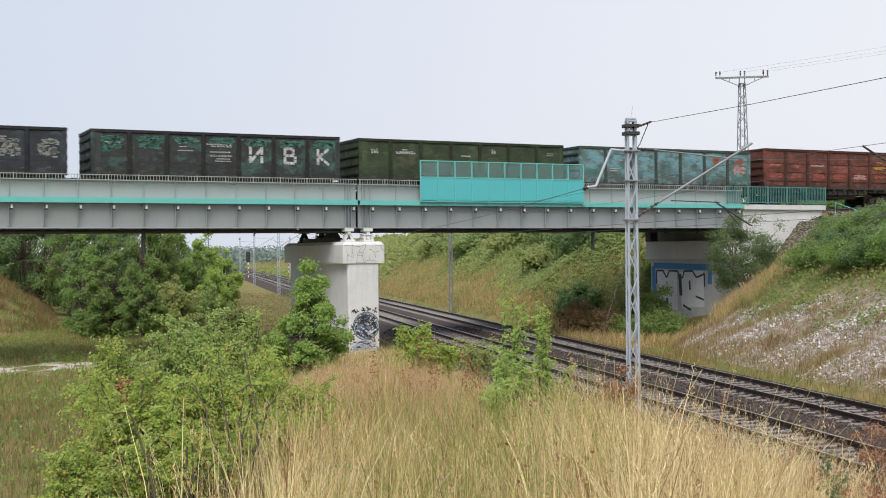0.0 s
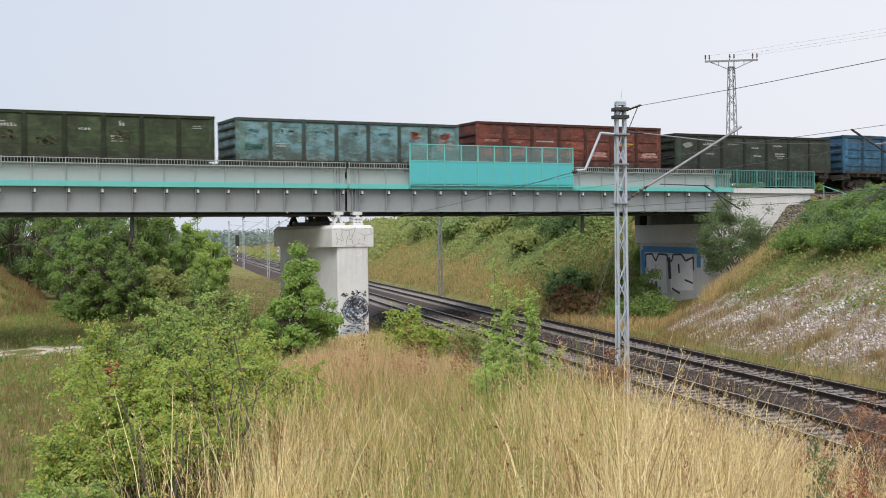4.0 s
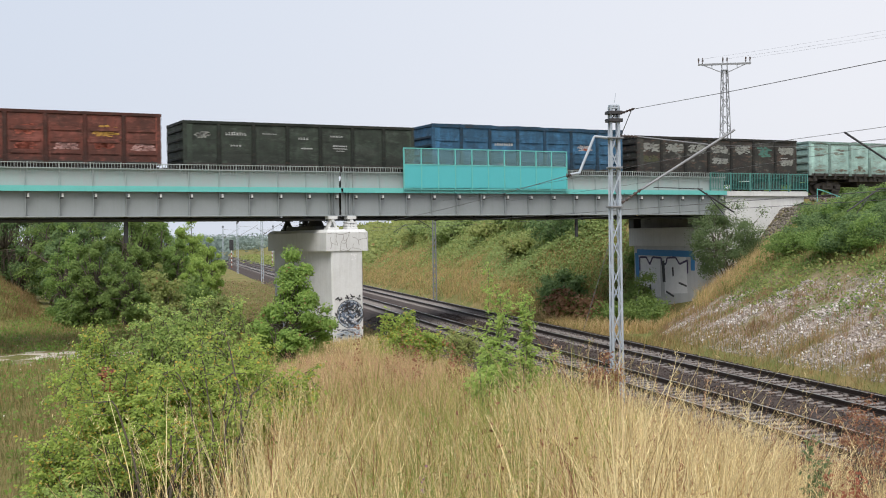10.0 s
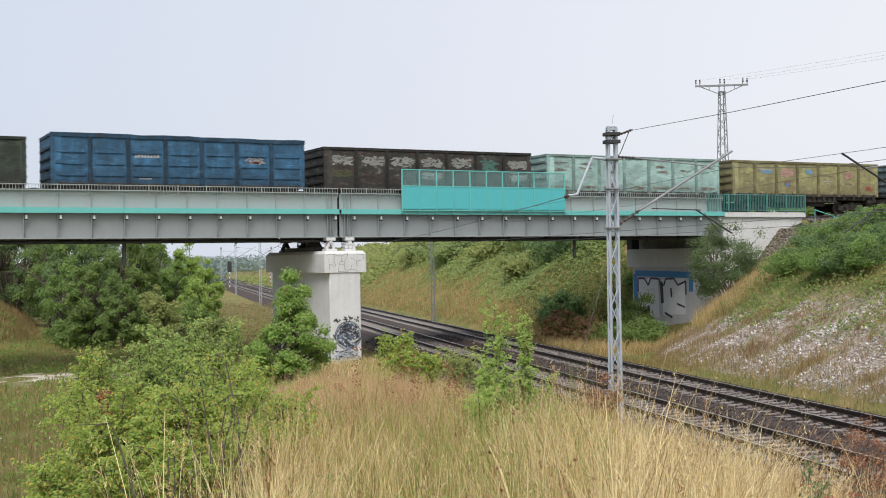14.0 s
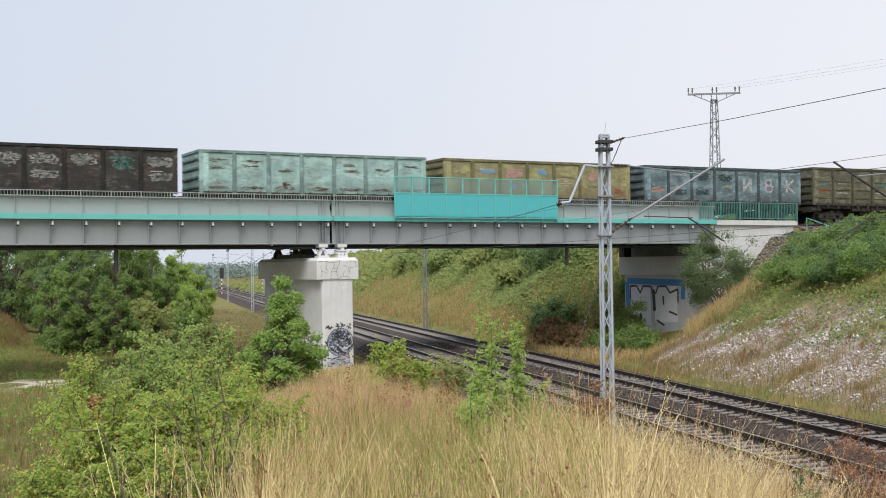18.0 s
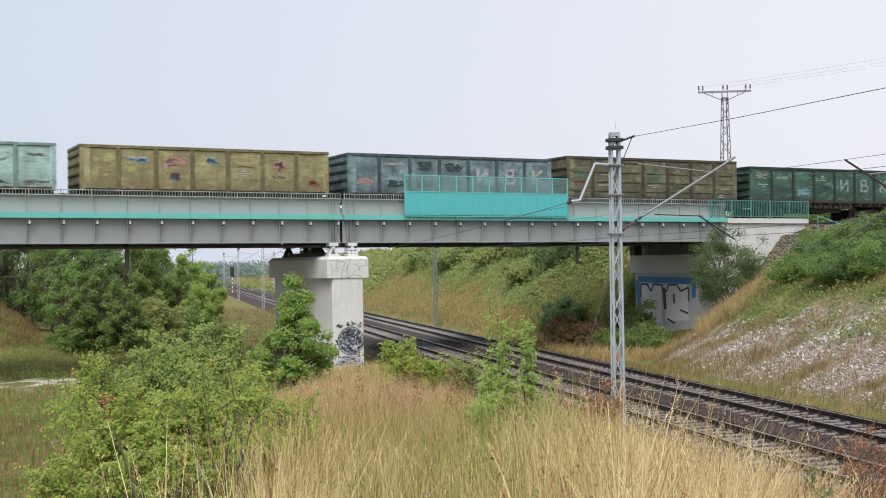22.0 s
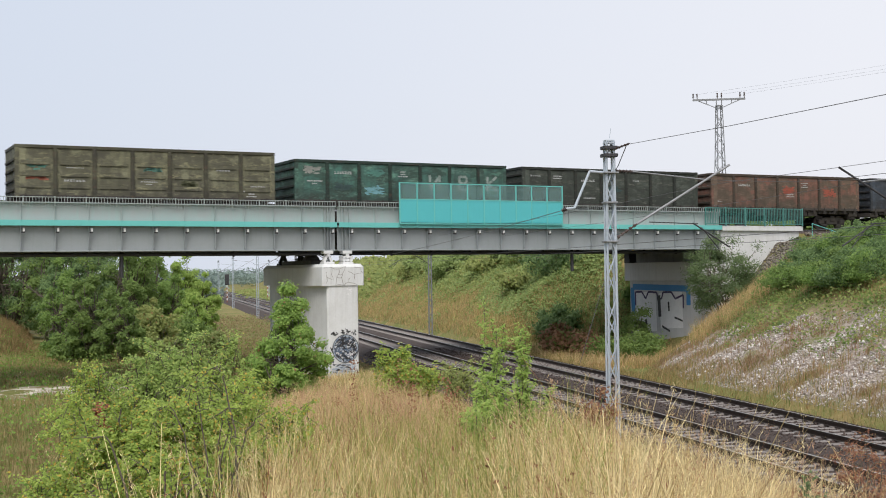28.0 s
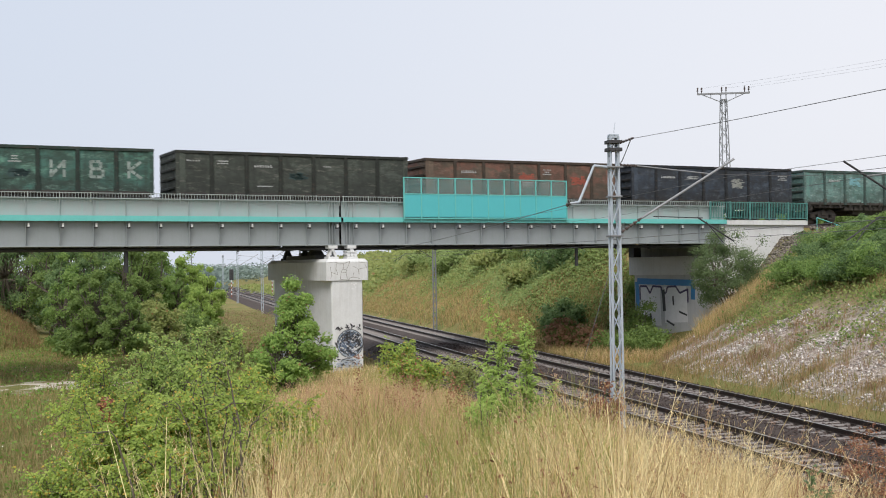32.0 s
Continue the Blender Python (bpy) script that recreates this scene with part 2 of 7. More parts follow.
def ground_mat():
    m = Nodes("dry_grassland")
    x, y, z = m.axis(0), m.axis(1), m.axis(2)
    grass = m.mix(m.ramp(m.noise(0.35, 5), 0.42, 0.62), (0.13, 0.16, 0.045), (0.27, 0.20, 0.09))
    grass = m.mix(m.ramp(m.noise(2.3, 4, shift=2), 0.4, 0.7, 0, 0.6), grass, (0.10, 0.12, 0.035))
    grass = m.mix(m.ramp(m.noise(14, 4), 0.35, 0.7, 0, 0.5), grass, (0.20, 0.155, 0.07))
    # bare chalk on the steep bank beside the tracks, broken by weeds
    zone = m.math("MULTIPLY", m.ramp(z, -0.35, 0.1), m.ramp(m.math("ADD", z, m.math("MULTIPLY", y, 0.09)), 7.6, 6.0))
    zone = m.math("MULTIPLY", zone, m.ramp(x, 22, 23))
    zone = m.math("MULTIPLY", zone, m.ramp(y, 64, 56))
    bare = m.math("MULTIPLY", zone, m.ramp(m.noise(0.45, 7, (1, 1, 1), 0.7, 5), 0.36, 0.50))
    stone = m.mix(m.ramp(m.noise(5, 6, rough=0.75), 0.42, 0.60), (0.21, 0.165, 0.13), (0.42, 0.37, 0.33))
    col = m.mix(bare, grass, stone)
    # a sandy puddle edge on the flat floor
    sand = m.math("MULTIPLY", m.ramp(y, 56.4, 58.2), m.ramp(y, 62.4, 60.2))
    sand = m.math("MULTIPLY", sand, m.ramp(x, 1.5, -1.0))
    sand = m.math("MULTIPLY", sand, m.ramp(z, -0.3, -0.5))
    sand = m.math("MULTIPLY", sand, m.ramp(m.noise(0.7, 6, shift=9), 0.47, 0.55))
    col = m.mix(sand, col, (0.56, 0.52, 0.46))
    m.bump(m.noise(9, 5), 0.7, 0.08)
    return m.done(col, 0.95, 0, 0.15)


build_ground()

# ---- the lower line: ballast, sleepers, rails ----
BALLAST = surface("track_ballast", (0.07, 0.055, 0.05), (0.034, 0.028, 0.026), 0.5, 1.2, 45, 0.95, 0, 0.9, spec=0.2)
SLEEPER = surface("sleeper_concrete", (0.215, 0.195, 0.185), (0.10, 0.085, 0.08), 0.5, 3, 40, 0.9)
RAIL = surface("rail_steel", (0.045, 0.032, 0.027), (0.022, 0.017, 0.015), 0.5, 4, 30, 0.55, 0.6)
SHINE = surface("rail_head", (0.45, 0.45, 0.46), (0.3, 0.29, 0.28), 0.3, 2, 20, 0.32, 0.9, 0)
RAIL_OUTLINE = ((-0.075, -0.17), (0.075, -0.17), (0.075, -0.155), (0.012, -0.135), (0.012, -0.045), (0.036, -0.035), (0.036, -0.004), (-0.036, -0.004), (-0.036, -0.035), (-0.012, -0.045), (-0.012, -0.135), (-0.075, -0.155))
TRACKS = (14.68, 18.72)


def build_lower_line():
    bm = bmesh.new()
    sweep(bm, ((11.7, -0.74), (12.9, -0.21), (16.3, -0.20), (16.7, -0.34), (17.1, -0.20), (20.5, -0.21), (21.7, -0.74)), -40, 520)
    tagged(new("ballast_bed", meshed("ballast_bed", bm, BALLAST)), "dark brown crushed stone track bed", "ballast", kind="structure")
    bm = bmesh.new()
    box(bm, -1.28, 1.28, -0.105, 0.105, -0.36, -0.175, 0.025)
    for s in (-0.75, 0.75):
        box(bm, s - 0.17, s + 0.17, -0.08, 0.08, -0.176, -0.15)
    sleeper = meshed("sleeper", bm, SLEEPER)
    for k, ax in enumerate(TRACKS):
        track = thing("railway_track", pose(ax, 0, 0), ("nearer" if k == 0 else "farther") + " track of the double line with brown rails on concrete sleepers", "railway track", "tracks of the lower line", "structure")
        for s in (-0.7525, 0.7525):
            bm = bmesh.new()
            sweep(bm, [(x + s, z) for x, z in RAIL_OUTLINE], -40, 520)
            r = part("rail", bm, RAIL, track)
            bm = bmesh.new()
            box(bm, s - 0.033, s + 0.033, -40, 520, -0.004, 0.002)
            part("rail_head", bm, SHINE, r, "bright worn running surface")
        ys = np.arange(-8, 520, 0.6)
        for y in ys[(ys > 18) & (ys < 112)]:
            piece("sleeper", sleeper, track, pose(0, float(y) + random.uniform(-0.02, 0.02), 0, 0, 0, random.uniform(-0.6, 0.6)))
        bm = bmesh.new()
        for y in ys[(ys <= 18) | (ys >= 112)]:
            box(bm, -1.28, 1.28, y - 0.13, y + 0.13, -0.36, -0.175)
        tagged(part("sleepers_far_off", bm, SLEEPER, track), kind="stuff")


build_lower_line()

# ---- the bridge ----
BR = pose(0, 0, 0, 0, 0, 14.4)   # the bridge's own axes: it crosses the tracks at a skew
GREY = surface("grey_bridge_paint", (0.262, 0.288, 0.302), (0.20, 0.235, 0.225), 0.35, 0.9, 25, 0.5, 0, 0.08, True)
PALE = surface("pale_bridge_paint", (0.315, 0.350, 0.355), (0.25, 0.42, 0.40), 0.35, 0.9, 25, 0.5, 0, 0.08, True)
# near-black: bearing steel, and the shade under the deck put into the colour
SHADED = surface("shade_and_black_steel", (0.06, 0.06, 0.06), (0.03, 0.03, 0.03), 0.5, 1.5, 25, 0.7)
TEAL = surface("turquoise_paint", (0.13, 0.475, 0.45), (0.085, 0.33, 0.315), 0.25, 1.2, 20, 0.45, 0, 0.05)
AQUA = surface("bright_aqua_panel", (0.078, 0.435, 0.468), (0.055, 0.34, 0.38), 0.22, 0.9, 20, 0.4, 0, 0.04)
RAILING = surface("pale_railing_paint", (0.33, 0.38, 0.37), (0.22, 0.24, 0.24), 0.4, 3, 30, 0.5)
TEAL_RAILING = surface("dull_teal_railing_paint", (0.075, 0.24, 0.22), (0.06, 0.15, 0.14), 0.4, 3, 30, 0.5)
CONCRETE = surface("painted_concrete", (0.62, 0.63, 0.635), (0.37, 0.365, 0.35), 0.32, 0.8, 12, 0.85, 0, 0.25, True)
ABUT = surface("grey_concrete", (0.66, 0.66, 0.66), (0.46, 0.45, 0.44), 0.4, 0.9, 12, 0.88, 0, 0.3, True)
WALL = surface("stained_abutment_concrete", (0.50, 0.51, 0.52), (0.34, 0.34, 0.335), 0.5, 0.9, 12, 0.88, 0, 0.3, True)
OLD_CONCRETE = surface("weathered_concrete", (0.30, 0.29, 0.27), (0.15, 0.145, 0.13), 0.6, 0.9, 12, 0.9, 0, 0.35, True)
GALV = surface("galvanised_steel", (0.42, 0.475, 0.54), (0.29, 0.32, 0.35), 0.4, 2, 30, 0.5, 0.1, 0.1)
TUBE = surface("dull_zinc_tube", (0.24, 0.25, 0.265), (0.15, 0.15, 0.16), 0.4, 2, 30, 0.55, 0.2, 0.1)
DARKSTEEL = surface("dark_fittings", (0.05, 0.05, 0.055), (0.025, 0.025, 0.025), 0.5, 3, 30, 0.6, 0.3)
INSUL = surface("brown_insulator", (0.06, 0.038, 0.032), None, 0.4, 4, 30, 0.3)
WIRE = surface("weathered_wire", (0.12, 0.12, 0.125), None, 0.3, 2, 20, 0.6, 0.4, 0)

GY = 57.9               # outer face of the near girder
JOINT, END, RIB = 23.98, 49.6, 1.53


def mesh_fill():
    """Fine wire netting, mostly open."""
    m = Nodes("wire_netting")
    m.done((0.20, 0.36, 0.36), 0.6, 0.2)
    t = m.n.new("ShaderNodeBsdfTransparent")
    s = m.n.new("ShaderNodeMixShader")
    s.inputs[0].default_value = 0.24
    m.l.new(t.outputs[0], s.inputs[1]), m.l.new(m.bsdf.outputs[0], s.inputs[2])
    m.l.new(s.outputs[0], m.n["Material Output"].inputs[0])
    return m.mat


NETTING = mesh_fill()


def build_span(x0, x1, ribs, double_end):
    """One span: two plate girders with ribs, a turquoise ledge, a parapet trough and the deck."""
    span = thing("bridge_span", BR, "pale grey steel plate girder span with a turquoise ledge", "railway bridge", "spans of the bridge")
    for y, near in ((GY, True), (GY + 9.0, False)):
        bm = bmesh.new()
        box(bm, x0, x1, y, y + 0.03, 5.887, 7.052)
        g = part("girder_web", bm, GREY, span)
        bm = bmesh.new()
        box(bm, x0, x1, y - 0.16, y + 0.22, 5.83, 5.887, 0.008)
        # the far flange gets the darker copy, its shade painted in
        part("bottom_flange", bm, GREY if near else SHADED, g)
        bm = bmesh.new()
        box(bm, x0, x1, y - 0.32, y - 0.29, 7.042, 7.303)
        ledge = part("ledge", bm, TEAL, span, "turquoise painted edge beam")
        for name, back, z in (("ledge_soffit", 0.22, 7.052), ("ledge_top", 0.02, 7.279)):
            bm = bmesh.new()
            box(bm, x0, x1, y - 0.29, y + back, z, z + 0.024)
            part(name, bm, TEAL, ledge)
        bm = bmesh.new()
        box(bm, x0, x1, y - 0.03, y + 0.02, 7.303, 8.094)
        par = part("parapet", bm, PALE, span)
        bm = bmesh.new()
        box(bm, x0, x1, y - 0.12, y + 0.07, 8.094, 8.127, 0.006)
        part("coping", bm, PALE, par)
    rib_low, rib_high, bolt = bmesh.new(), bmesh.new(), bmesh.new()
    box(rib_low, -0.012, 0.012, -0.17, 0, 5.887, 7.052)
    box(rib_high, -0.014, 0.014, -0.11, -0.03, 7.303, 8.094)
    box(bolt, -0.03, 0.03, -0.34, -0.0, 6.90, 6.93)
    rod(bolt, (0, -0.28, 6.77), (0, -0.28, 6.90), 0.055, 0.045, 10)
    # a dark block below each bracket, added as the bracket's shadow
    shadow_block = bmesh.new()
    box(shadow_block, -0.10, 0.04, -0.33, -0.17, 6.70, 6.77, 0.01)
    shadow_block = meshed("bracket_shadow", shadow_block, DARKSTEEL)
    rib_low, rib_high, bolt = meshed("stiffener", rib_low, GREY), meshed("parapet_rib", rib_high, PALE), meshed("bracket", bolt, CONCRETE)
    for x in ribs:
        piece("stiffener", rib_low, span, pose(x, GY, 0))
        piece("bracket_shadow", shadow_block, piece("bracket", bolt, span, pose(x + 0.11, GY, 0)), pose(0, 0, 0))
        piece("parapet_rib", rib_high, span, pose(x, GY, 0))
    for x in double_end:
        piece("stiffener", rib_low, span, pose(x, GY, 0))
        piece("parapet_rib", rib_high, span, pose(x, GY, 0))
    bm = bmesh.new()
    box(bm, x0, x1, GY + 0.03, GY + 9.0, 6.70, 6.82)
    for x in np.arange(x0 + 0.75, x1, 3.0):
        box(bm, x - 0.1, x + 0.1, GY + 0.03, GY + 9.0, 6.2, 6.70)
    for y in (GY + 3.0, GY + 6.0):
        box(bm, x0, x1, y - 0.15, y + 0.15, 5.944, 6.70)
    part("deck_underside", bm, SHADED, span, "dark deck underside with its shade painted in")
    bm = bmesh.new()
    box(bm, x0, x1, GY + 0.25, GY + 8.7, 6.82, 6.96)
    part("ballast_layer", bm, BALLAST, span)
    # the railing along the coping
    bm = bmesh.new()
    box(bm, x0, x1, GY - 0.215, GY - 0.185, 8.113, 8.150)
    part("lower_handrail", bm, PALE, span)
    bm = bmesh.new()
    box(bm, x0, x1, GY - 0.20, GY - 0.15, 8.365, 8.395)
    part("upper_handrail", bm, RAILING, span)
    bm = bmesh.new()
    box(bm, -0.010, 0.010, -0.185, -0.16, 7.90, 8.366)
    picket = meshed("picket", bm, RAILING)
    bm = bmesh.new()
    box(bm, -0.025, 0.025, -0.184, -0.15, 7.94, 8.415, 0.004)
    post = meshed("railing_post", bm, RAILING)
    for i, x in enumerate(np.arange(x0 + 0.07, x1, 0.142)):
        if 27.5 < x < 37.75:
            continue
        if i % 10 == 0:
            piece("railing_post", post, span, pose(float(x), GY, 0))
        elif x > 3:
            piece("picket", picket, span, pose(float(x), GY, 0))
    return span


left_ribs = [JOINT - 0.37 - RIB * i for i in range(16)]
right_ribs = [JOINT + 0.70 + RIB * i for i in range(17)]
span_a = build_span(-1.6, JOINT - 0.06, left_ribs, (JOINT - 0.52, JOINT - 0.68))
span_b = build_span(JOINT + 0.06, END, [x for x in right_ribs if x < END - 0.3], (JOINT + 0.28, JOINT + 0.45))

# drain pipes, a cable run and the long dark pipe under the girders
for span, xs in ((span_a, (13.02,)), (span_b, (39.0,))):
    for x in xs:
        bm = bmesh.new()
        rod(bm, (x, GY + 0.5, 4.589), (x, GY + 0.5, 6.086), 0.10, None, 10)
        part("drain_pipe", bm, DARKSTEEL, span, "black drain pipe")
    x0, x1 = (-1.6, JOINT) if span == span_a else (JOINT, END - 1.4)
    bm = bmesh.new()
    rod(bm, (x0, GY + 0.45, 5.69), (x1, GY + 0.45, 5.69), 0.09, None, 8)
    pipe = part("drain_main", bm, DARKSTEEL, span, "black longitudinal drain pipe")
    bm = bmesh.new()
    box(bm, -0.02, 0.02, -0.10, 0.10, 5.56, 5.84)
    hanger = meshed("pipe_hanger", bm, DARKSTEEL)
    for x in np.arange(x0 + 1, x1, 2.4):
        piece("pipe_hanger", hanger, pipe, pose(float(x), GY + 0.45, 0))


def build_screen():
    """The turquoise guard screen over the wires: solid below, netting above, ten bays."""
    x0, x1, y = 27.49, 37.78, GY - 0.42
    scr = thing("guard_screen", BR, "bright turquoise guard screen with solid lower panels and netting above", "screen")
    w = (x1 - x0) / 10
    bm, bn = bmesh.new(), bmesh.new()
    box(bm, 0.02, w - 0.02, -0.012, 0.012, 7.317, 8.549)
    box(bm, 0.05, w - 0.05, -0.018, -0.012, 7.374, 8.492)
    panel = meshed("solid_panel", bm, AQUA)
    box(bn, 0.02, w - 0.02, -0.004, 0.004, 8.587, 9.42)
    net = meshed("netting", bn, NETTING)
    bm = bmesh.new()
    box(bm, -0.03, 0.03, -0.04, 0.04, 7.223, 9.458, 0.006)
    post = meshed("screen_post", bm, TEAL)
    for i in range(11):
        piece("screen_post", post, scr, pose(x0 + w * i, y, 0))
        if i < 10:
            piece("solid_panel", panel, scr, pose(x0 + w * i, y, 0))
            piece("netting", net, scr, pose(x0 + w * i, y, 0), "fine wire netting")
    for z, n in ((9.43, "top_rail"), (8.558, "middle_rail"), (7.251, "bottom_rail")):
        bm = bmesh.new()
        box(bm, x0, x1, y - 0.03, y + 0.03, z - 0.025, z + 0.025, 0.005)
        part(n, bm, TEAL, scr)
    bm = bmesh.new()
    for i in range(11):
        box(bm, x0 + w * i - 0.03, x0 + w * i + 0.03, y + 0.03, GY - 0.30, 7.09, 7.166)
    tagged(part("brackets", bm, TEAL, scr), kind="stuff")


build_screen()


def build_pier():
    pier = thing("bridge_pier", BR @ pose(23.95, 56.9, 0), "white-painted concrete pier with graffiti under the bridge joint", "bridge pier")
    L = 9.0
    bm = bmesh.new()
    extrude_plan(bm, ((-0.87, 0.15), (-0.80, 0.06), (0.80, 0.06), (0.87, 0.15), (0.87, L - 0.2), (-0.87, L - 0.2)), -1.3, 4.02)
    part("shaft", bm, CONCRETE, pier)
    bm = bmesh.new()
    extrude_plan(bm, ((-1.18, 0.0), (1.1, 0.0), (1.18, 0.08), (1.18, L), (-1.18, L)), 4.02, 4.977)
    r = bmesh.ops.extrude_face_region(bm, geom=[f for f in bm.faces if all(v.co.z > 4.9 for v in f.verts)])
    top = [v for v in r["geom"] if isinstance(v, bmesh.types.BMVert)]
    for v in top:
        v.co.z += 0.16
        v.co.x *= 0.88
        v.co.y = 0.14 + v.co.y * 0.97
    cap = part("cap", bm, CONCRETE, pier)
    bm = bmesh.new()
    rng = random.Random(5)
    nodes = {(i, j): (-0.98 + 0.33 * i + rng.uniform(-0.11, 0.11), 4.10 + 0.28 * j + rng.uniform(-0.09, 0.09)) for i in range(7) for j in range(4)}
    for (i, j), (x, z) in nodes.items():
        for q in ((i + 1, j), (i, j + 1)):
            if q in nodes and rng.random() < 0.62:
                x2, z2 = nodes[q]
                mx, mz = (x + x2) / 2 + rng.uniform(-0.05, 0.05), (z + z2) / 2 + rng.uniform(-0.05, 0.05)
                for a, b in (((x, z), (mx, mz)), ((mx, mz), (x2, z2))):
                    bar(bm, (a[0], -0.003, a[1]), (b[0], -0.003, b[1]), 0.006, rng.uniform(0.012, 0.028))
    tagged(part("cracks", bm, OLD_CONCRETE, cap, "dark crack lines"), kind="stuff")
    # bearings: a pale pair under the near girder, dark ones farther in
    for y in (1.0, 7.6):
        for x in (-0.48, 0.58):
            bm = bmesh.new()
            box(bm, x - 0.3, x + 0.3, y - 0.3, y + 0.3, 5.129, 5.252, 0.02)
            if x < 0:
                for dx in (-0.16, 0.16):
                    bar(bm, (x + dx * 1.3, y, 5.252), (x + dx * 0.25, y, 5.612), 0.30, 0.13)
                rod(bm, (x, y - 0.22, 5.612), (x, y + 0.22, 5.612), 0.09)
            else:
                for dx in (-0.2, 0.0, 0.2):
                    rod(bm, (x + dx, y - 0.25, 5.356), (x + dx, y + 0.25, 5.356), 0.10, None, 12)
                box(bm, x - 0.28, x + 0.28, y - 0.28, y + 0.28, 5.46, 5.555)
                rod(bm, (x, y - 0.22, 5.612), (x, y + 0.22, 5.612), 0.10)
            box(bm, x - 0.25, x + 0.25, y - 0.25, y + 0.25, 5.669, 5.83, 0.01)
            part("bearing", bm, CONCRETE if y < 3 else DARKSTEEL, pier, "white-painted steel bearing" if y < 3 else "dark steel bearing")
    bm = bmesh.new()
    sweep(bm, ((-0.98, 5.10), (0.0, 5.10), (-0.12, 5.46), (-0.35, 5.80), (-0.62, 5.80), (-0.86, 5.46)), 3.0, 3.5)
    part("trestle_bearing", bm, SHADED, pier, "black steel trestle bearing")
    bm = bmesh.new()
    box(bm, -0.95, 0.0, 2.1, 6.6, 5.091, 5.36, 0.03)
    part("bearing_bench", bm, SHADED, pier, "dark bearing bench")
    return pier


pier = build_pier()


def scrawl(name, parent, m, w, h, seed, inks, count, stroke=0.05, disc=False):
    """Spray paint that cannot be read: loops and dashes of paint a few millimetres proud of a wall (x across, z up, facing -y)."""
    rng = random.Random(seed)
    for k, ink in enumerate(inks):
        bm = bmesh.new()
        for i in range(count):
            a, r = rng.uniform(0, 6.28), (rng.random() ** 0.5) * 0.5
            x, z = (r * math.cos(a) * w, r * math.sin(a) * h) if disc else (rng.uniform(-0.5, 0.5) * w, rng.uniform(-0.5, 0.5) * h)
            for j in range(rng.randint(2, 4)):
                x2, z2 = x + rng.uniform(-0.16, 0.16) * w, z + rng.uniform(-0.14, 0.14) * h
                if disc and (x2 / w) ** 2 + (z2 / h) ** 2 > 0.26:
                    break
                x2, z2 = min(max(x2, -w / 2), w / 2), min(max(z2, -h / 2), h / 2)
                bar(bm, (x, -0.004 - 0.002 * k, z), (x2, -0.004 - 0.002 * k, z2), 0.004, stroke * rng.uniform(0.5, 1.2))
                x, z = x2, z2
        if bm.verts:
            ob = tagged(part(name, bm, ink, parent), kind="stuff")
            ob.matrix_basis = m
        else:
            bm.free()


INK = surface("black_spray", (0.035, 0.035, 0.04), None, 0.2, 3, 20, 0.6, 0, 0)
INK_BLUE = surface("blue_spray", (0.04, 0.20, 0.45), None, 0.2, 3, 20, 0.6, 0, 0)
INK_PALE = surface("grey_spray", (0.36, 0.42, 0.50), None, 0.2, 3, 20, 0.6, 0, 0)
INK_DIM = surface("dull_blue_spray", (0.10, 0.15, 0.24), None, 0.2, 3, 20, 0.6, 0, 0)
INK_VIOLET = surface("dark_violet_spray", (0.05, 0.035, 0.09), None, 0.2, 3, 20, 0.6, 0, 0)
INK_WHITE = surface("white_spray", (0.72, 0.72, 0.73), None, 0.2, 3, 20, 0.6, 0, 0)


def ring(bm, rx, rz, w, n=28, y=0.0):
    for i in range(n):
        a, b = 2 * math.pi * i / n, 2 * math.pi * (i + 1) / n
        bar(bm, (rx * math.cos(a), y, rz * math.sin(a)), (rx * math.cos(b), y, rz * math.sin(b)), 0.004, w)


graf = pose(0.10, 0.06, 0.78)
bm = bmesh.new()
ring(bm, 0.72, 0.72, 0.035, y=-0.012)
tagged(part("graffiti_ring", bm, INK, pier, "black sprayed ring"), kind="stuff").matrix_basis = graf
bm = bmesh.new()
rod(bm, (0, -0.003, 0), (0, 0.0, 0), 0.70, None, 32)
part("graffiti_disc", bm, INK_PALE, pier, "grey-blue sprayed disc").matrix_basis = graf
scrawl("graffiti", pier, graf, 1.36, 1.36, 11, (INK, INK_WHITE, INK_DIM, INK), 60, 0.045, True)
for gx, gz, w, seed in ((-0.50, 1.60, 0.34, 12), (-0.08, 1.66, 0.26, 21), (0.24, 1.66, 0.26, 22), (0.56, 1.58, 0.28, 23), (-0.68, 0.72, 0.16, 24), (-0.66, 0.20, 0.20, 25)):
    scrawl("graffiti_tag", pier, pose(gx, 0.06, gz), w, 0.24, seed, (INK,), 9, 0.085)
scrawl("graffiti_drips", pier, pose(0.25, 0.06, 3.75), 0.5, 0.45, 31, (INK_WHITE,), 8, 0.05)
scrawl("graffiti_tag", pier, pose(0.05, 0.06, -0.22), 1.4, 0.45, 13, (INK_PALE, INK, INK_PALE), 22, 0.05)


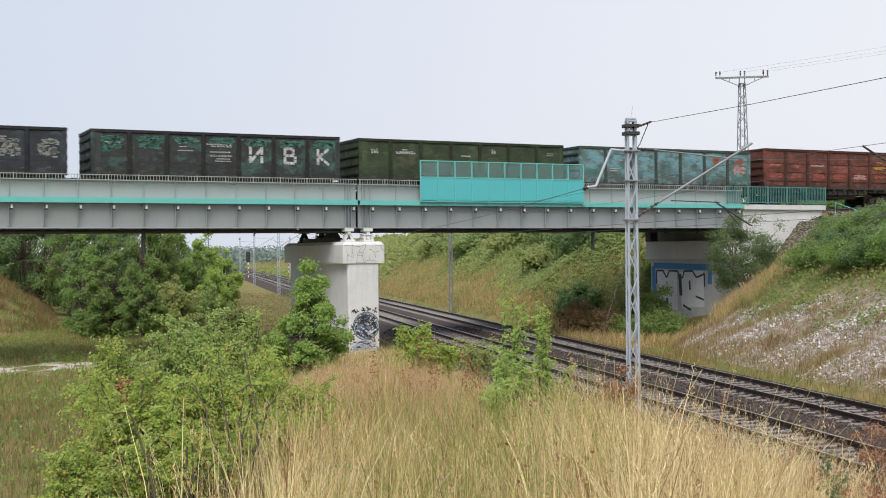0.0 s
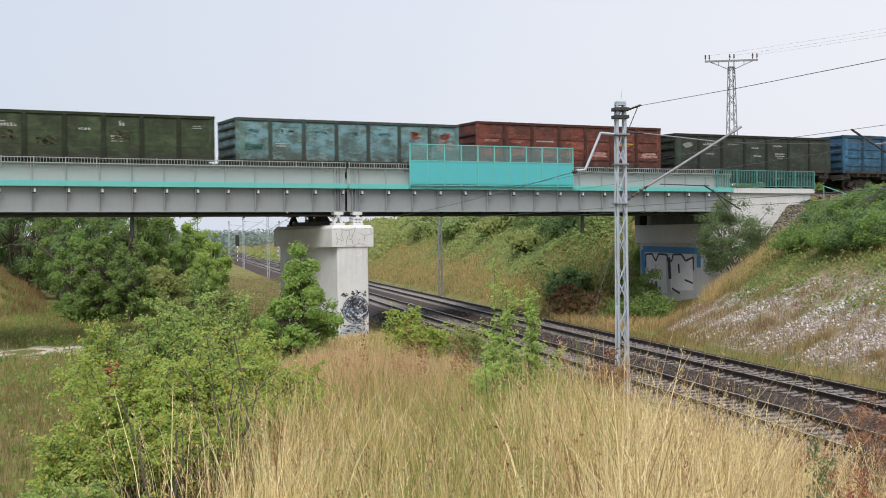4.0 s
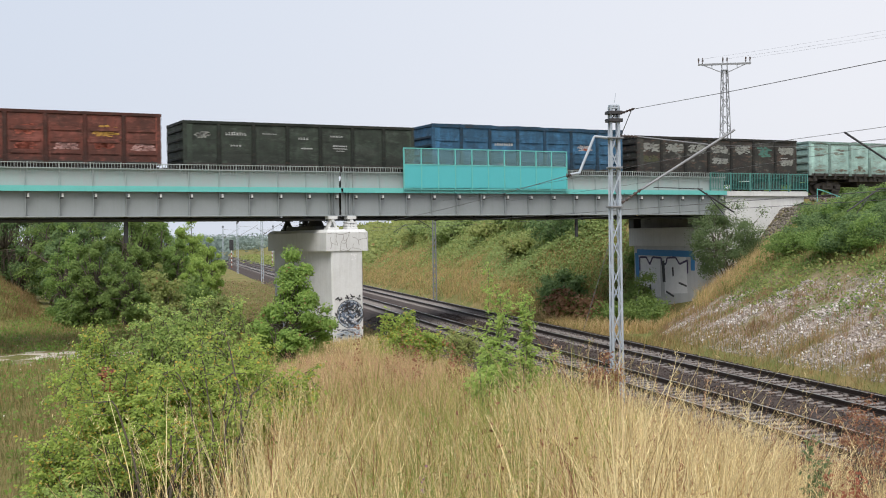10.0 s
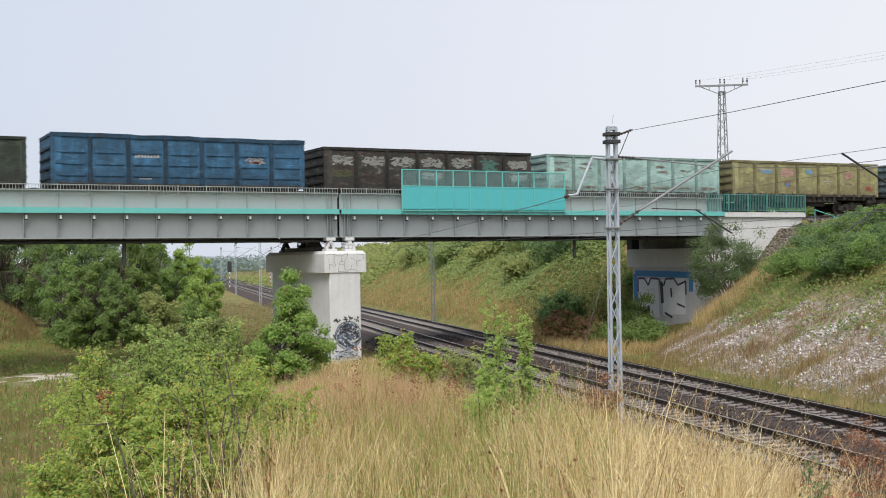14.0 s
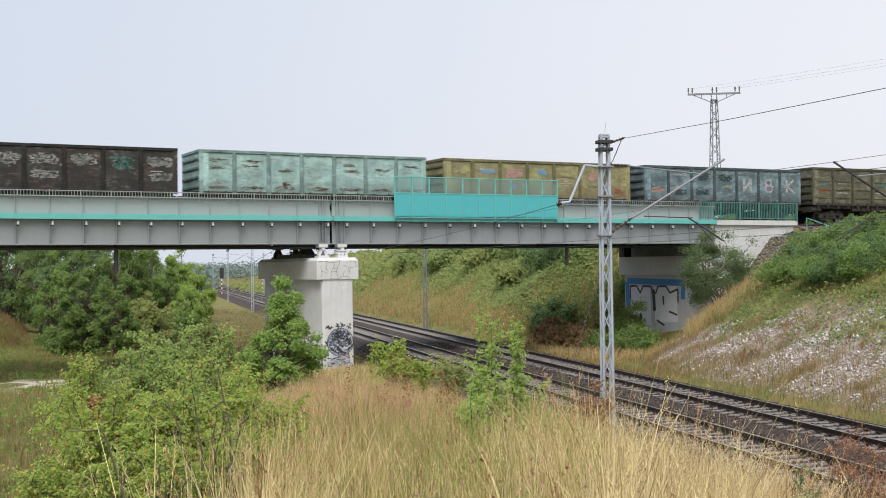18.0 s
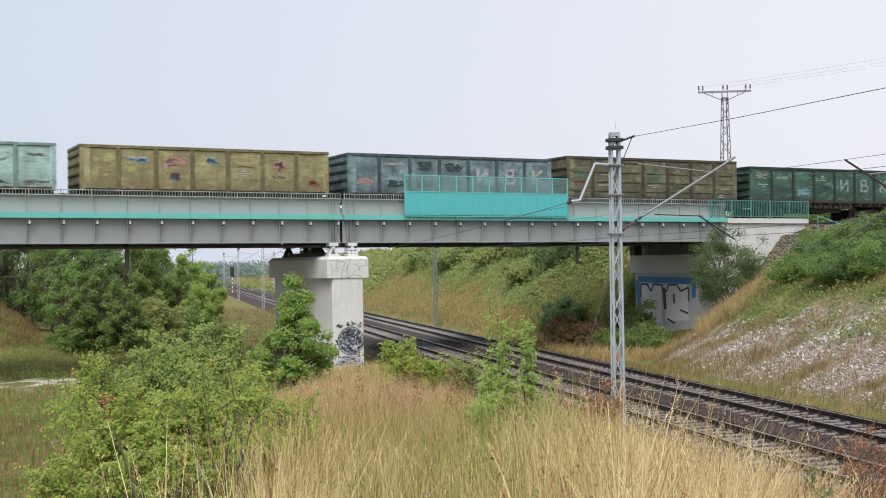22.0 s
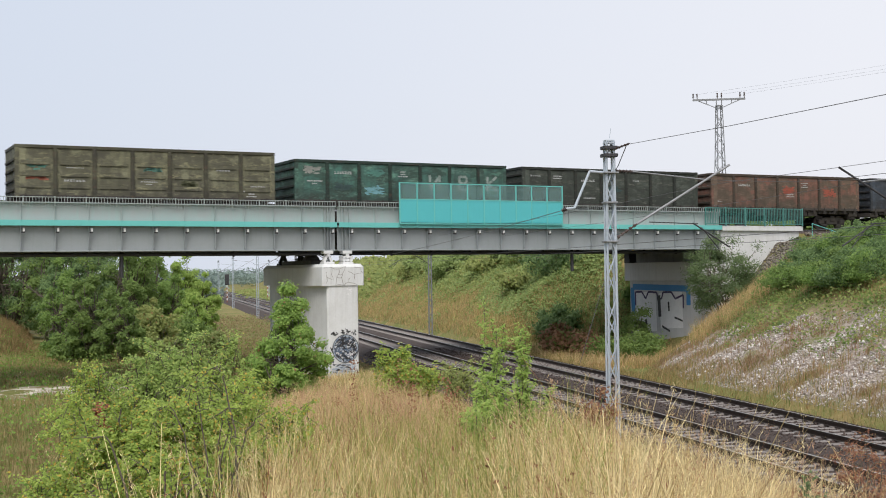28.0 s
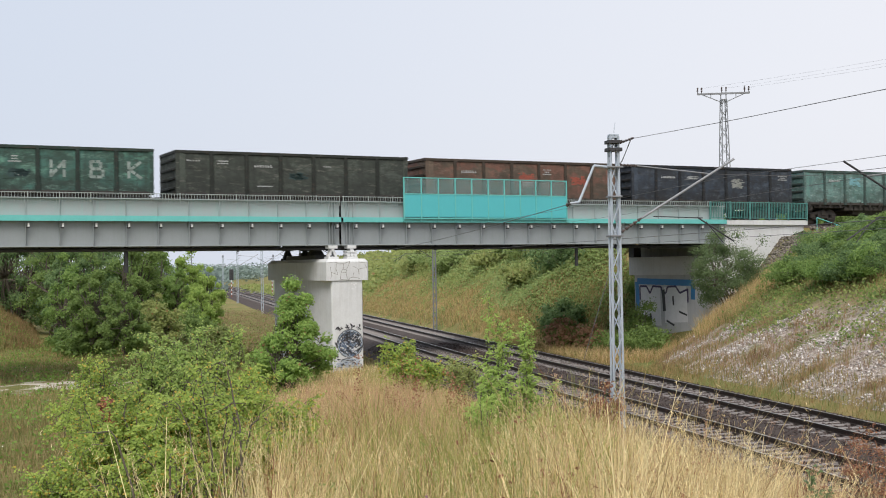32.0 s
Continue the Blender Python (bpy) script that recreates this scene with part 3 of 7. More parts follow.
def build_abutment():
    """The abutment beyond the tracks, parallel to them, with its cap and the tapering white wing wall."""
    ab = thing("bridge_abutment", BR, "pale concrete abutment with blue and white graffiti", "bridge abutment")
    bm = bmesh.new()
    box(bm, 48.75, 51.0, 58.6, 66.0, -1.0, 3.9)
    part("wall", bm, WALL, ab)
    bm = bmesh.new()
    box(bm, 48.58, 51.0, 58.3, 66.4, 3.9, 5.1, 0.03)
    part("cap", bm, ABUT, ab)
    bm = bmesh.new()
    box(bm, 49.75, 51.0, 58.1, 66.9, 5.1, 7.03)
    part("back_wall", bm, OLD_CONCRETE, ab)
    for y in (58.9, 66.2):
        bm = bmesh.new()
        box(bm, 48.65, 49.25, y - 0.3, y + 0.3, 5.1, 5.83, 0.02)
        part("bearing_block", bm, DARKSTEEL, ab)
    # the wing wall: a triangle-tailed plate in line with the girder
    wing = bmesh.new()
    outline = ((49.75, 6.976), (56.25, 6.976), (56.25, 6.654), (55.00, 6.275), (52.90, 4.286), (51.00, 2.0), (49.75, 1.6))
    front, back = ([wing.verts.new((x, y, z)) for x, z in outline] for y in (GY + 0.02, GY + 0.5))
    for i in range(len(outline)):
        j = (i + 1) % len(outline)
        wing.faces.new((front[i], front[j], back[j], back[i]))
    wing.faces.new(front), wing.faces.new(back[::-1])
    part("wing_wall", wing, CONCRETE, ab, "white-painted tapering wing wall")
    bm = bmesh.new()
    box(bm, 49.75, 56.45, GY - 0.16, GY + 0.62, 6.976, 7.298, 0.02)
    part("wing_coping", bm, CONCRETE, ab)
    bm = bmesh.new()
    extrude_plan(bm, ((53.40, GY - 0.5), (56.60, GY - 0.5), (56.60, GY + 0.02), (53.40, GY + 0.02)), 3.907, 6.228)
    for v in bm.verts:
        if v.co.z > 5 and v.co.x < 55:
            v.co.x += 1.3
    part("stone_toe", bm, OLD_CONCRETE, ab)
    # graffiti on the face towards the tracks
    face = Matrix.Translation((48.75, 62.8, 2.05)) @ pose(0, 0, 0, 0, 0, -90)
    bm = bmesh.new()
    for a, b in (((-2.9, 1.45), (2.9, 1.35)), ((-2.95, 1.4), (-2.85, -0.4)), ((2.9, 1.35), (2.9, 0.3))):
        bar(bm, (a[0], -0.004, a[1]), (b[0], -0.004, b[1]), 0.004, 0.40)
    part("graffiti_band", bm, INK_BLUE, ab, "blue spray-painted outline").matrix_basis = face
    def stroke(a, b, y, w, ink, name):
        bm = bmesh.new()
        bar(bm, (a[0], y, a[1]), (b[0], y, b[1]), 0.004, w)
        part(name, bm, ink, ab).matrix_basis = face

    # two broad white shapes under a jagged dark outline
    for x, w, low in ((-1.45, 2.1, -1.5), (1.15, 2.3, -1.2)):
        stroke((x - 0.05, 1.1), (x + 0.06, low), -0.008, w, INK_WHITE, "graffiti_fill")
    edge = ((-2.6, 0.2), (-2.6, 1.1), (-1.9, 1.12), (-1.5, 0.65), (-1.2, 1.12), (-0.3, 1.08), (-0.2, 0.6), (0.2, 0.7), (0.35, 1.1), (1.2, 1.12), (1.6, 0.7), (2.4, 0.95), (2.4, 0.1))
    for a, c in zip(edge, edge[1:]):
        stroke(a, c, -0.013, 0.13, INK_VIOLET, "graffiti_line")
    for a, c, w in (((-0.1, 0.9), (0.0, -0.5), 0.30), ((-1.5, -0.7), (-1.4, -1.5), 0.22), ((0.9, 0.5), (0.95, -0.1), 0.16), ((-2.4, -1.2), (-1.6, -1.45), 0.12), ((0.2, -1.1), (1.0, -1.4), 0.14), ((1.5, -0.5), (2.3, -0.7), 0.12)):
        stroke(a, c, -0.018, w, INK, "graffiti_line")
    # railing on the wing
    rail = thing("bridge_railing", BR, "teal-painted steel railing on the wing wall", "railing")
    bm = bmesh.new()
    box(bm, -0.014, 0.014, -0.015, 0.015, 7.393, 8.378)
    picket = meshed("picket", bm, TEAL_RAILING)
    bm = bmesh.new()
    box(bm, -0.035, 0.035, -0.035, 0.035, 7.279, 8.435, 0.005)
    post = meshed("railing_post", bm, TEAL_RAILING)
    x0, x1 = 48.40, 56.35
    for x in np.arange(x0, x1, 0.13):
        piece("picket", picket, rail, pose(float(x), GY - 0.2, 0))
    for x in np.linspace(x0, x1, 6):
        piece("railing_post", post, rail, pose(float(x), GY - 0.2, 0))
    for z in (7.412, 8.388):
        bm = bmesh.new()
        box(bm, x0, x1, GY - 0.225, GY - 0.175, z - 0.02, z + 0.02)
        part("handrail", bm, TEAL_RAILING, rail)
    # a short sloping stair rail at the end of the wing
    stair = thing("stair_rail", BR, "small turquoise tube rail at the head of the bank", "railing")
    bm = bmesh.new()
    rod(bm, (56.90, GY - 0.5, 6.654), (56.90, GY - 0.5, 7.459), 0.025)
    rod(bm, (56.90, GY - 0.5, 7.459), (58.60, GY - 1.4, 6.749), 0.025)
    rod(bm, (58.00, GY - 1.1, 6.465), (58.00, GY - 1.1, 6.986), 0.025)
    part("tube", bm, TEAL, stair)


build_abutment()

# ---- the upper line on its bank ----
def build_upper_line():
    bm = bmesh.new()
    sweep(bm, ((GY + 0.3, 6.4), (GY + 1.1, 6.97), (GY + 4.6, 6.97), (GY + 5.4, 6.4)), 0, 260)
    for v in bm.verts:
        v.co = Vector((56.4 + v.co.y, v.co.x, v.co.z))
    bed = new("upper_ballast", meshed("upper_ballast", bm, BALLAST))
    bed.matrix_basis = BR
    tagged(bed, "dark stone bed of the upper line", "ballast", kind="structure")
    line = thing("upper_track", BR, "rails of the line over the bridge", "railway track", kind="structure")
    for s in (-0.76, 0.76):
        bm = bmesh.new()
        y = UP_AXIS + s
        box(bm, -60, 320, y - 0.036, y + 0.036, 7.01, 7.18)
        part("rail", bm, RAIL, line)
    bm = bmesh.new()
    for x in np.arange(-1, 140, 0.6):
        box(bm, x - 0.12, x + 0.12, UP_AXIS - 1.35, UP_AXIS + 1.35, 6.95, 7.02)
    tagged(part("sleepers", bm, SLEEPER, line), kind="stuff")


UP_AXIS, UP_RAIL = 59.0 + 1.57, 7.18
build_upper_line()

# ---- the train: open wagons ----
PITCH, BODY = 13.92, 12.82


def wagon_paint(name, base, second, grime, patch=0.3, dirt=0.6, rust=0.15, shift=0.0, flaked=(0.075, 0.048, 0.035), bleach=None, start=0.53):
    """Old wagon paint: patches of a second colour, soot that settles low and runs down, flaked rust."""
    m = Nodes(name)
    r = m.random()
    add = m.n.new("ShaderNodeVectorMath")
    add.operation = "ADD"
    comb = m.n.new("ShaderNodeCombineXYZ")
    for i, k in enumerate((37.0, 11.0, 23.0)):
        m.put(comb.inputs[i], m.math("MULTIPLY_ADD", r, k))
    m.l.new(m.co, add.inputs[0]), m.l.new(comb.outputs[0], add.inputs[1])
    z, side = m.axis(2), m.axis(0)
    m.co = add.outputs[0]
    col = m.mix(m.ramp(m.noise(0.8, 3, (0.7, 1, 1.2), shift=shift), 0.60 - patch * 0.3, 0.64 - patch * 0.3), base, second)
    soot = m.ramp(m.noise(1.3, 5, (1.2, 1, 0.7), shift=shift + 4), 0.36, 0.66, 0, dirt)
    col = m.mix(soot, col, grime)
    runs = m.ramp(m.noise(2.6, 4, (3.0, 1, 0.14), shift=shift + 7), 0.47, 0.75, 0, dirt)
    col = m.mix(runs, col, grime)
    # bleached and sooted blotches drawn out along the side
    wash = m.ramp(m.noise(1.3, 6, (0.85, 1, 1.5), 0.68, shift + 15), start, start + 0.10, 0, 0.75 if bleach else 0.5)
    col = m.mix(wash, col, bleach or tuple(min(1.0, c * 1.55 + 0.012) for c in base))
    blot = m.ramp(m.noise(1.6, 6, (0.75, 1, 1.6), 0.7, shift + 19), 0.54, 0.62, 0, min(0.9, dirt * 1.2))
    col = m.mix(blot, col, grime)
    low = m.math("MULTIPLY", m.ramp(z, 2.15, 1.40), m.ramp(m.noise(3.0, 5, (0.8, 1, 1.2), shift=shift + 6), 0.32, 0.55))
    col = m.mix(m.math("MULTIPLY", low, 0.85), col, grime)
    # scoured and sooted in the middle of each panel, cleaner along its edges
    mid = m.math("MULTIPLY", m.ramp(m.math("ABSOLUTE", side), 0.80, 0.55), m.ramp(m.noise(1.1, 5, (0.9, 1, 1.1), 0.65, shift + 12), 0.46, 0.58, 0, min(0.85, dirt + 0.1)))
    col = m.mix(mid, col, tuple(0.5 * (a + b) for a, b in zip(grime, tuple(0.5 * c for c in base))))
    flake = m.ramp(m.noise(2.6, 8, (0.5, 1, 1.7), 0.8, shift + 2), 0.54, 0.64, 0, min(0.25 + rust * 2.5, 0.85))
    col = m.mix(flake, col, flaked)
    scratch = m.ramp(m.noise(6, 6, (0.35, 1, 3.0), 0.75, shift + 5), 0.60, 0.66, 0, 0.6)
    col = m.mix(scratch, col, tuple(0.7 * c for c in grime))
    grain = m.noise(40, 3)
    m.bump(grain, 0.12, 0.01)
    return m.done(col, m.ramp(m.noise(3, 3), 0.3, 0.7, 0.55, 0.85), 0, 0.3)


UNDER = surface("wagon_underframe", (0.035, 0.032, 0.03), (0.06, 0.045, 0.035), 0.5, 2, 25, 0.85)
WHEEL = surface("wheel_steel", (0.07, 0.06, 0.055), (0.04, 0.035, 0.03), 0.5, 4, 25, 0.6, 0.5)
MARK = surface("faded_white_marking", (0.40, 0.41, 0.41), (0.15, 0.15, 0.15), 0.7, 3, 20, 0.8, 0, 0)
SIGN = surface("worn_white_paint", (0.52, 0.53, 0.53), (0.12, 0.13, 0.13), 0.8, 4, 20, 0.8, 0, 0)
BAY = BODY / 7


def panel_mesh(pressed, top):
    bm = bmesh.new()
    box(bm, -BAY / 2, BAY / 2, -0.012, 0.012, 1.35, top - 0.10)
    if pressed:
        for z in (1.80, 2.36, 2.92):
            box(bm, -BAY / 2 + 0.22, BAY / 2 - 0.22, -0.055, -0.012, z - 0.11, z + 0.11, 0.03)
    else:
        for z in (1.95, 2.62):
            box(bm, -BAY / 2 + 0.14, BAY / 2 - 0.14, -0.018, -0.012, z - 0.05, z + 0.05, 0.005)
    return meshed("panel", bm, UNDER)


def box_mesh(name, *a, **k):
    bm = bmesh.new()
    box(bm, *a, **k)
    return meshed(name, bm, UNDER)


def train_meshes(top):
    """All shared meshes of a wagon whose rim stands that high over the rails."""
    d = {"plain": panel_mesh(False, top), "pressed": panel_mesh(True, top)}
    bm = bmesh.new()
    box(bm, -0.095, 0.095, -0.085, 0.0, 1.30, top - 0.14, 0.018)
    box(bm, -0.12, 0.12, -0.095, 0.0, 1.22, 1.62, 0.018)
    d["post"] = meshed("post", bm, UNDER)
    d["end_post"] = box_mesh("corner_post", -0.10, 0.10, -0.07, 0.05, 1.24, top - 0.12, edge=0.015)
    d["corner_plate"] = box_mesh("corner_plate", 0.0, 0.46, -0.038, -0.013, 1.36, top - 0.15, edge=0.008)
    d["corner_gusset"] = box_mesh("corner_plate", 0.0, 0.24, -0.038, -0.013, 1.36, top - 0.15, edge=0.008)
    d["rim"] = box_mesh("top_rim", -BODY / 2 - 0.02, BODY / 2 + 0.02, -0.07, 0.07, top - 0.16, top, edge=0.02)
    bm = bmesh.new()
    rng = random.Random(5)
    knots = [(-BODY / 2 - 0.02 + BAY / 3 * i * (BODY + 0.04) / BODY, rng.uniform(-0.03, 0.02) if 0 < i < 21 else 0.0) for i in range(22)]
    for (a, u), (b, v) in zip(knots, knots[1:]):
        bar(bm, (a, 0, top - 0.09 + u), (b + 0.01, 0, top - 0.09 + v), 0.14, 0.2)
    d["bent_rim"] = meshed("top_rim", bm, UNDER)
    d["sill"] = box_mesh("side_sill", -BODY / 2, BODY / 2, -0.05, 0.05, 1.22, 1.38, edge=0.01)
    bm = bmesh.new()
    box(bm, -BODY / 2, BODY / 2, -0.012, 0.012, 1.35, top - 0.10)
    d["far"] = meshed("far_side_wall", bm, UNDER)
    bm = bmesh.new()
    box(bm, -0.02, 0.02, -1.48, 1.48, 1.25, top - 0.1)
    d["end"] = meshed("end_wall", bm, UNDER)
    d["end_rib"] = box_mesh("end_rib", -0.07, 0.0, -1.46, 1.46, -0.07, 0.07, edge=0.02)
    d["end_rim"] = box_mesh("end_rim", -0.07, 0.07, -1.56, 1.56, top - 0.16, top, edge=0.02)
    d["floor"] = box_mesh("floor", -BODY / 2, BODY / 2, -1.47, 1.47, 1.30, 1.40)
    bm = bmesh.new()
    box(bm, -BODY / 2 - 0.1, BODY / 2 + 0.1, -0.25, 0.25, 0.92, 1.30)
    for x in (-4.33, 4.33):
        box(bm, x - 0.25, x + 0.25, -1.4, 1.4, 1.0, 1.30)
    for s in (-1, 1):
        box(bm, -6.1, 6.1, min(s * 0.3, s * 1.42), max(s * 0.3, s * 1.42), 1.12, 1.29)
        box(bm, -1.6, 1.9, min(s * 0.5, s * 1.1), max(s * 0.5, s * 1.1), 0.62, 1.12)
    for i in range(14):
        x = -BODY / 2 + BAY * (i / 2 + 0.25)
        for s in (-1, 1):
            box(bm, x - 0.40, x + 0.40, min(s * 0.3, s * 1.44), max(s * 0.3, s * 1.44), 0.86 if abs(abs(x) - 4.33) > 1.3 else 1.02, 1.14, 0.02)
    for x in (-2.1, 0, 2.1):
        box(bm, x - 0.08, x + 0.08, -1.45, 1.45, 1.05, 1.30)
    d["frame"] = meshed("underframe", bm, UNDER)
    bm = bmesh.new()
    for i in range(14):
        x = -BODY / 2 + BAY * (i / 2 + 0.25)
        box(bm, x - 0.06, x + 0.06, -0.06, 0.06, 1.02, 1.24)
        box(bm, x - 0.03, x + 0.03, -0.10, -0.05, 1.10, 1.42)
    d["hooks"] = meshed("hatch_gear", bm, UNDER)
    bm = bmesh.new()
    box(bm, 0.0, 0.50, -0.12, 0.12, 0.93, 1.17, 0.03)
    box(bm, 0.32, 0.56, -0.22, 0.16, 0.90, 1.20, 0.05)
    rod(bm, (0.2, 0.3, 0.95), (0.5, 0.25, 0.62), 0.03), rod(bm, (0.2, -0.3, 0.95), (0.5, -0.25, 0.62), 0.03)
    box(bm, 0.1, 0.5, -0.3, 0.3, 0.70, 0.92, 0.03)
    d["coupler"] = meshed("coupler", bm, UNDER)
    bm = bmesh.new()
    bar(bm, (-1.15, 0, 0.56), (-0.45, 0, 0.72), 0.2, 0.2), bar(bm, (1.15, 0, 0.56), (0.45, 0, 0.72), 0.2, 0.2)
    box(bm, -0.5, 0.5, -0.12, 0.12, 0.32, 0.82, 0.05)
    box(bm, -1.15, -0.7, -0.14, 0.14, 0.34, 0.66, 0.05), box(bm, 0.7, 1.15, -0.14, 0.14, 0.34, 0.66, 0.05)
    bar(bm, (-1.0, 0, 0.36), (-0.4, 0, 0.28), 0.18, 0.14), bar(bm, (1.0, 0, 0.36), (0.4, 0, 0.28), 0.18, 0.14)
    d["side_frame"] = meshed("side_frame", bm, UNDER)
    bm = bmesh.new()
    box(bm, -0.2, 0.2, -1.2, 1.2, 0.5, 0.9, 0.04)
    d["bolster"] = meshed("bolster", bm, UNDER)
    bm = bmesh.new()
    for s in (-0.79, 0.79):
        rod(bm, (0, s - 0.065, 0), (0, s + 0.065, 0), 0.475, None, 24)
        rod(bm, (0, s - 0.10, 0), (0, s + 0.10, 0), 0.15, None, 12)
        for k in range(3):
            a = k * 2.094
            box(bm, -0.03, 0.03, s - 0.075, s + 0.075, 0.2, 0.36, turn=pose(0, 0, 0, 0, math.degrees(a), 0))
    rod(bm, (0, -1.05, 0), (0, 1.05, 0), 0.08, None, 10)
    d["wheelset"] = meshed("wheelset", bm, WHEEL)
    return d


LOW, TALL = train_meshes(3.50), train_meshes(3.76)
WHEELSETS = []
WAGONS = []


def painted(ob, mat):
    ob.material_slots[0].link = "OBJECT"
    ob.material_slots[0].material = mat
    return ob


def mark_bars(w, rng, count, big=False):
    """Faded stencilled data and smudges that cannot be read, as flat bars on the panels."""
    bm = bmesh.new()
    for i in range(count):
        bay = rng.randrange(7)
        x = -BODY / 2 + BAY * (bay + 0.5) + rng.uniform(-0.35, 0.25)
        z = rng.choice((1.75, 2.2, 2.35, 2.8, 2.95)) + rng.uniform(-0.06, 0.06)
        for k in range(rng.randint(1, 3)):
            wd = rng.uniform(0.25, 0.9)
            x1 = min(x + wd / 2, -BODY / 2 + BAY * (bay + 1) - 0.15)
            x0 = max(x - wd / 2, -BODY / 2 + BAY * bay + 0.15)
            h = rng.uniform(0.03, 0.07) * (2.2 if big else 1)
            c = x0
            while c < x1 - 0.03:
                d = min(rng.uniform(0.05, 0.16), x1 - c)
                box(bm, c, c + d * 0.8, -1.5475, -1.5435, z - h / 2, z + h / 2)
                c += d
            z -= h + 0.07
    tagged(part("stencil_lettering", bm, MARK, w, "faded white unreadable stencil marks"), kind="stuff")


def stroke_letters(w, ink, height=0.82):
    """Three large white painted signs in the fifth to seventh bay, made of straight strokes."""
    shapes = (
        (((-0.3, 0), (-0.3, 1)), ((0.3, 0), (0.3, 1)), ((-0.3, 0.08), (0.3, 0.92))),
        (((-0.28, 0), (-0.28, 1)), ((-0.28, 0.95), (0.16, 0.95)), ((0.18, 0.92), (0.18, 0.58)), ((-0.28, 0.52), (0.2, 0.52)), ((0.28, 0.48), (0.28, 0.08)), ((-0.28, 0.05), (0.24, 0.05))),
        (((-0.3, 0), (-0.3, 1)), ((-0.26, 0.48), (0.3, 1.0)), ((-0.26, 0.52), (0.32, 0.0))))
    for k, s in enumerate(shapes):
        bm = bmesh.new()
        x = -BODY / 2 + BAY * (4.5 + k)
        for a, b in s:
            a, b = Vector(a), Vector(b)
            for f, g in ((0.0, 0.44), (0.53, 1.0)):
                c, d = a.lerp(b, f), a.lerp(b, g)
                bar(bm, (x + c[0], -1.553, 2.02 + c[1] * height), (x + d[0], -1.553, 2.02 + d[1] * height), 0.005, 0.14)
        tagged(part("painted_sign", bm, ink, w, "large worn white painted strokes"), kind="stuff")


def paint_spots(w, rng, spots):
    """Worn patches of spray paint and number rows that cannot be read: bay, height, width, tallness, ink."""
    for bay, z, wide, high, ink in spots:
        bm = bmesh.new()
        mid = -BODY / 2 + BAY * (bay + 0.5)
        x0, x1 = mid - BAY / 2 + 0.15, mid + BAY / 2 - 0.15
        if ink is MARK:
            c = mid - wide / 2
            while c < mid + wide / 2 - 0.05:
                d = rng.uniform(0.08, 0.12)
                box(bm, c, c + d, -1.5525, -1.5485, z - high * 0.5, z - high * rng.uniform(-0.1, 0.2))
                box(bm, c, c + d * rng.uniform(0.4, 1), -1.5475, -1.5435, z, z + high * rng.uniform(0.2, 0.5))
                c += d + 0.05
            tagged(part("stencilled_row", bm, ink, w, "faded white unreadable number row"), kind="stuff")
        else:
            for k in range(int(90 * (wide * high) ** 0.5) + 6):
                a = min(max(rng.uniform(mid - wide / 2, mid + wide / 2 - 0.1) + rng.gauss(0, 0.05), x0), x1 - 0.2)
                b = min(a + rng.uniform(0.06, 0.26), x1)
                zz = min(max(z + rng.uniform(-high * 0.55, high * 0.55) + rng.gauss(0, 0.03), 1.5), 3.2)
                bar(bm, (a, -1.552, zz), (b, -1.552, min(max(zz + rng.uniform(-0.012, 0.012), 1.5), 3.2)), 0.004, rng.uniform(0.03, 0.10) * (0.35 if ink is OLD_RUST else 1.0))
            tagged(part("paint_patch", bm, ink, w, "patch of faded spray paint"), kind="stuff")


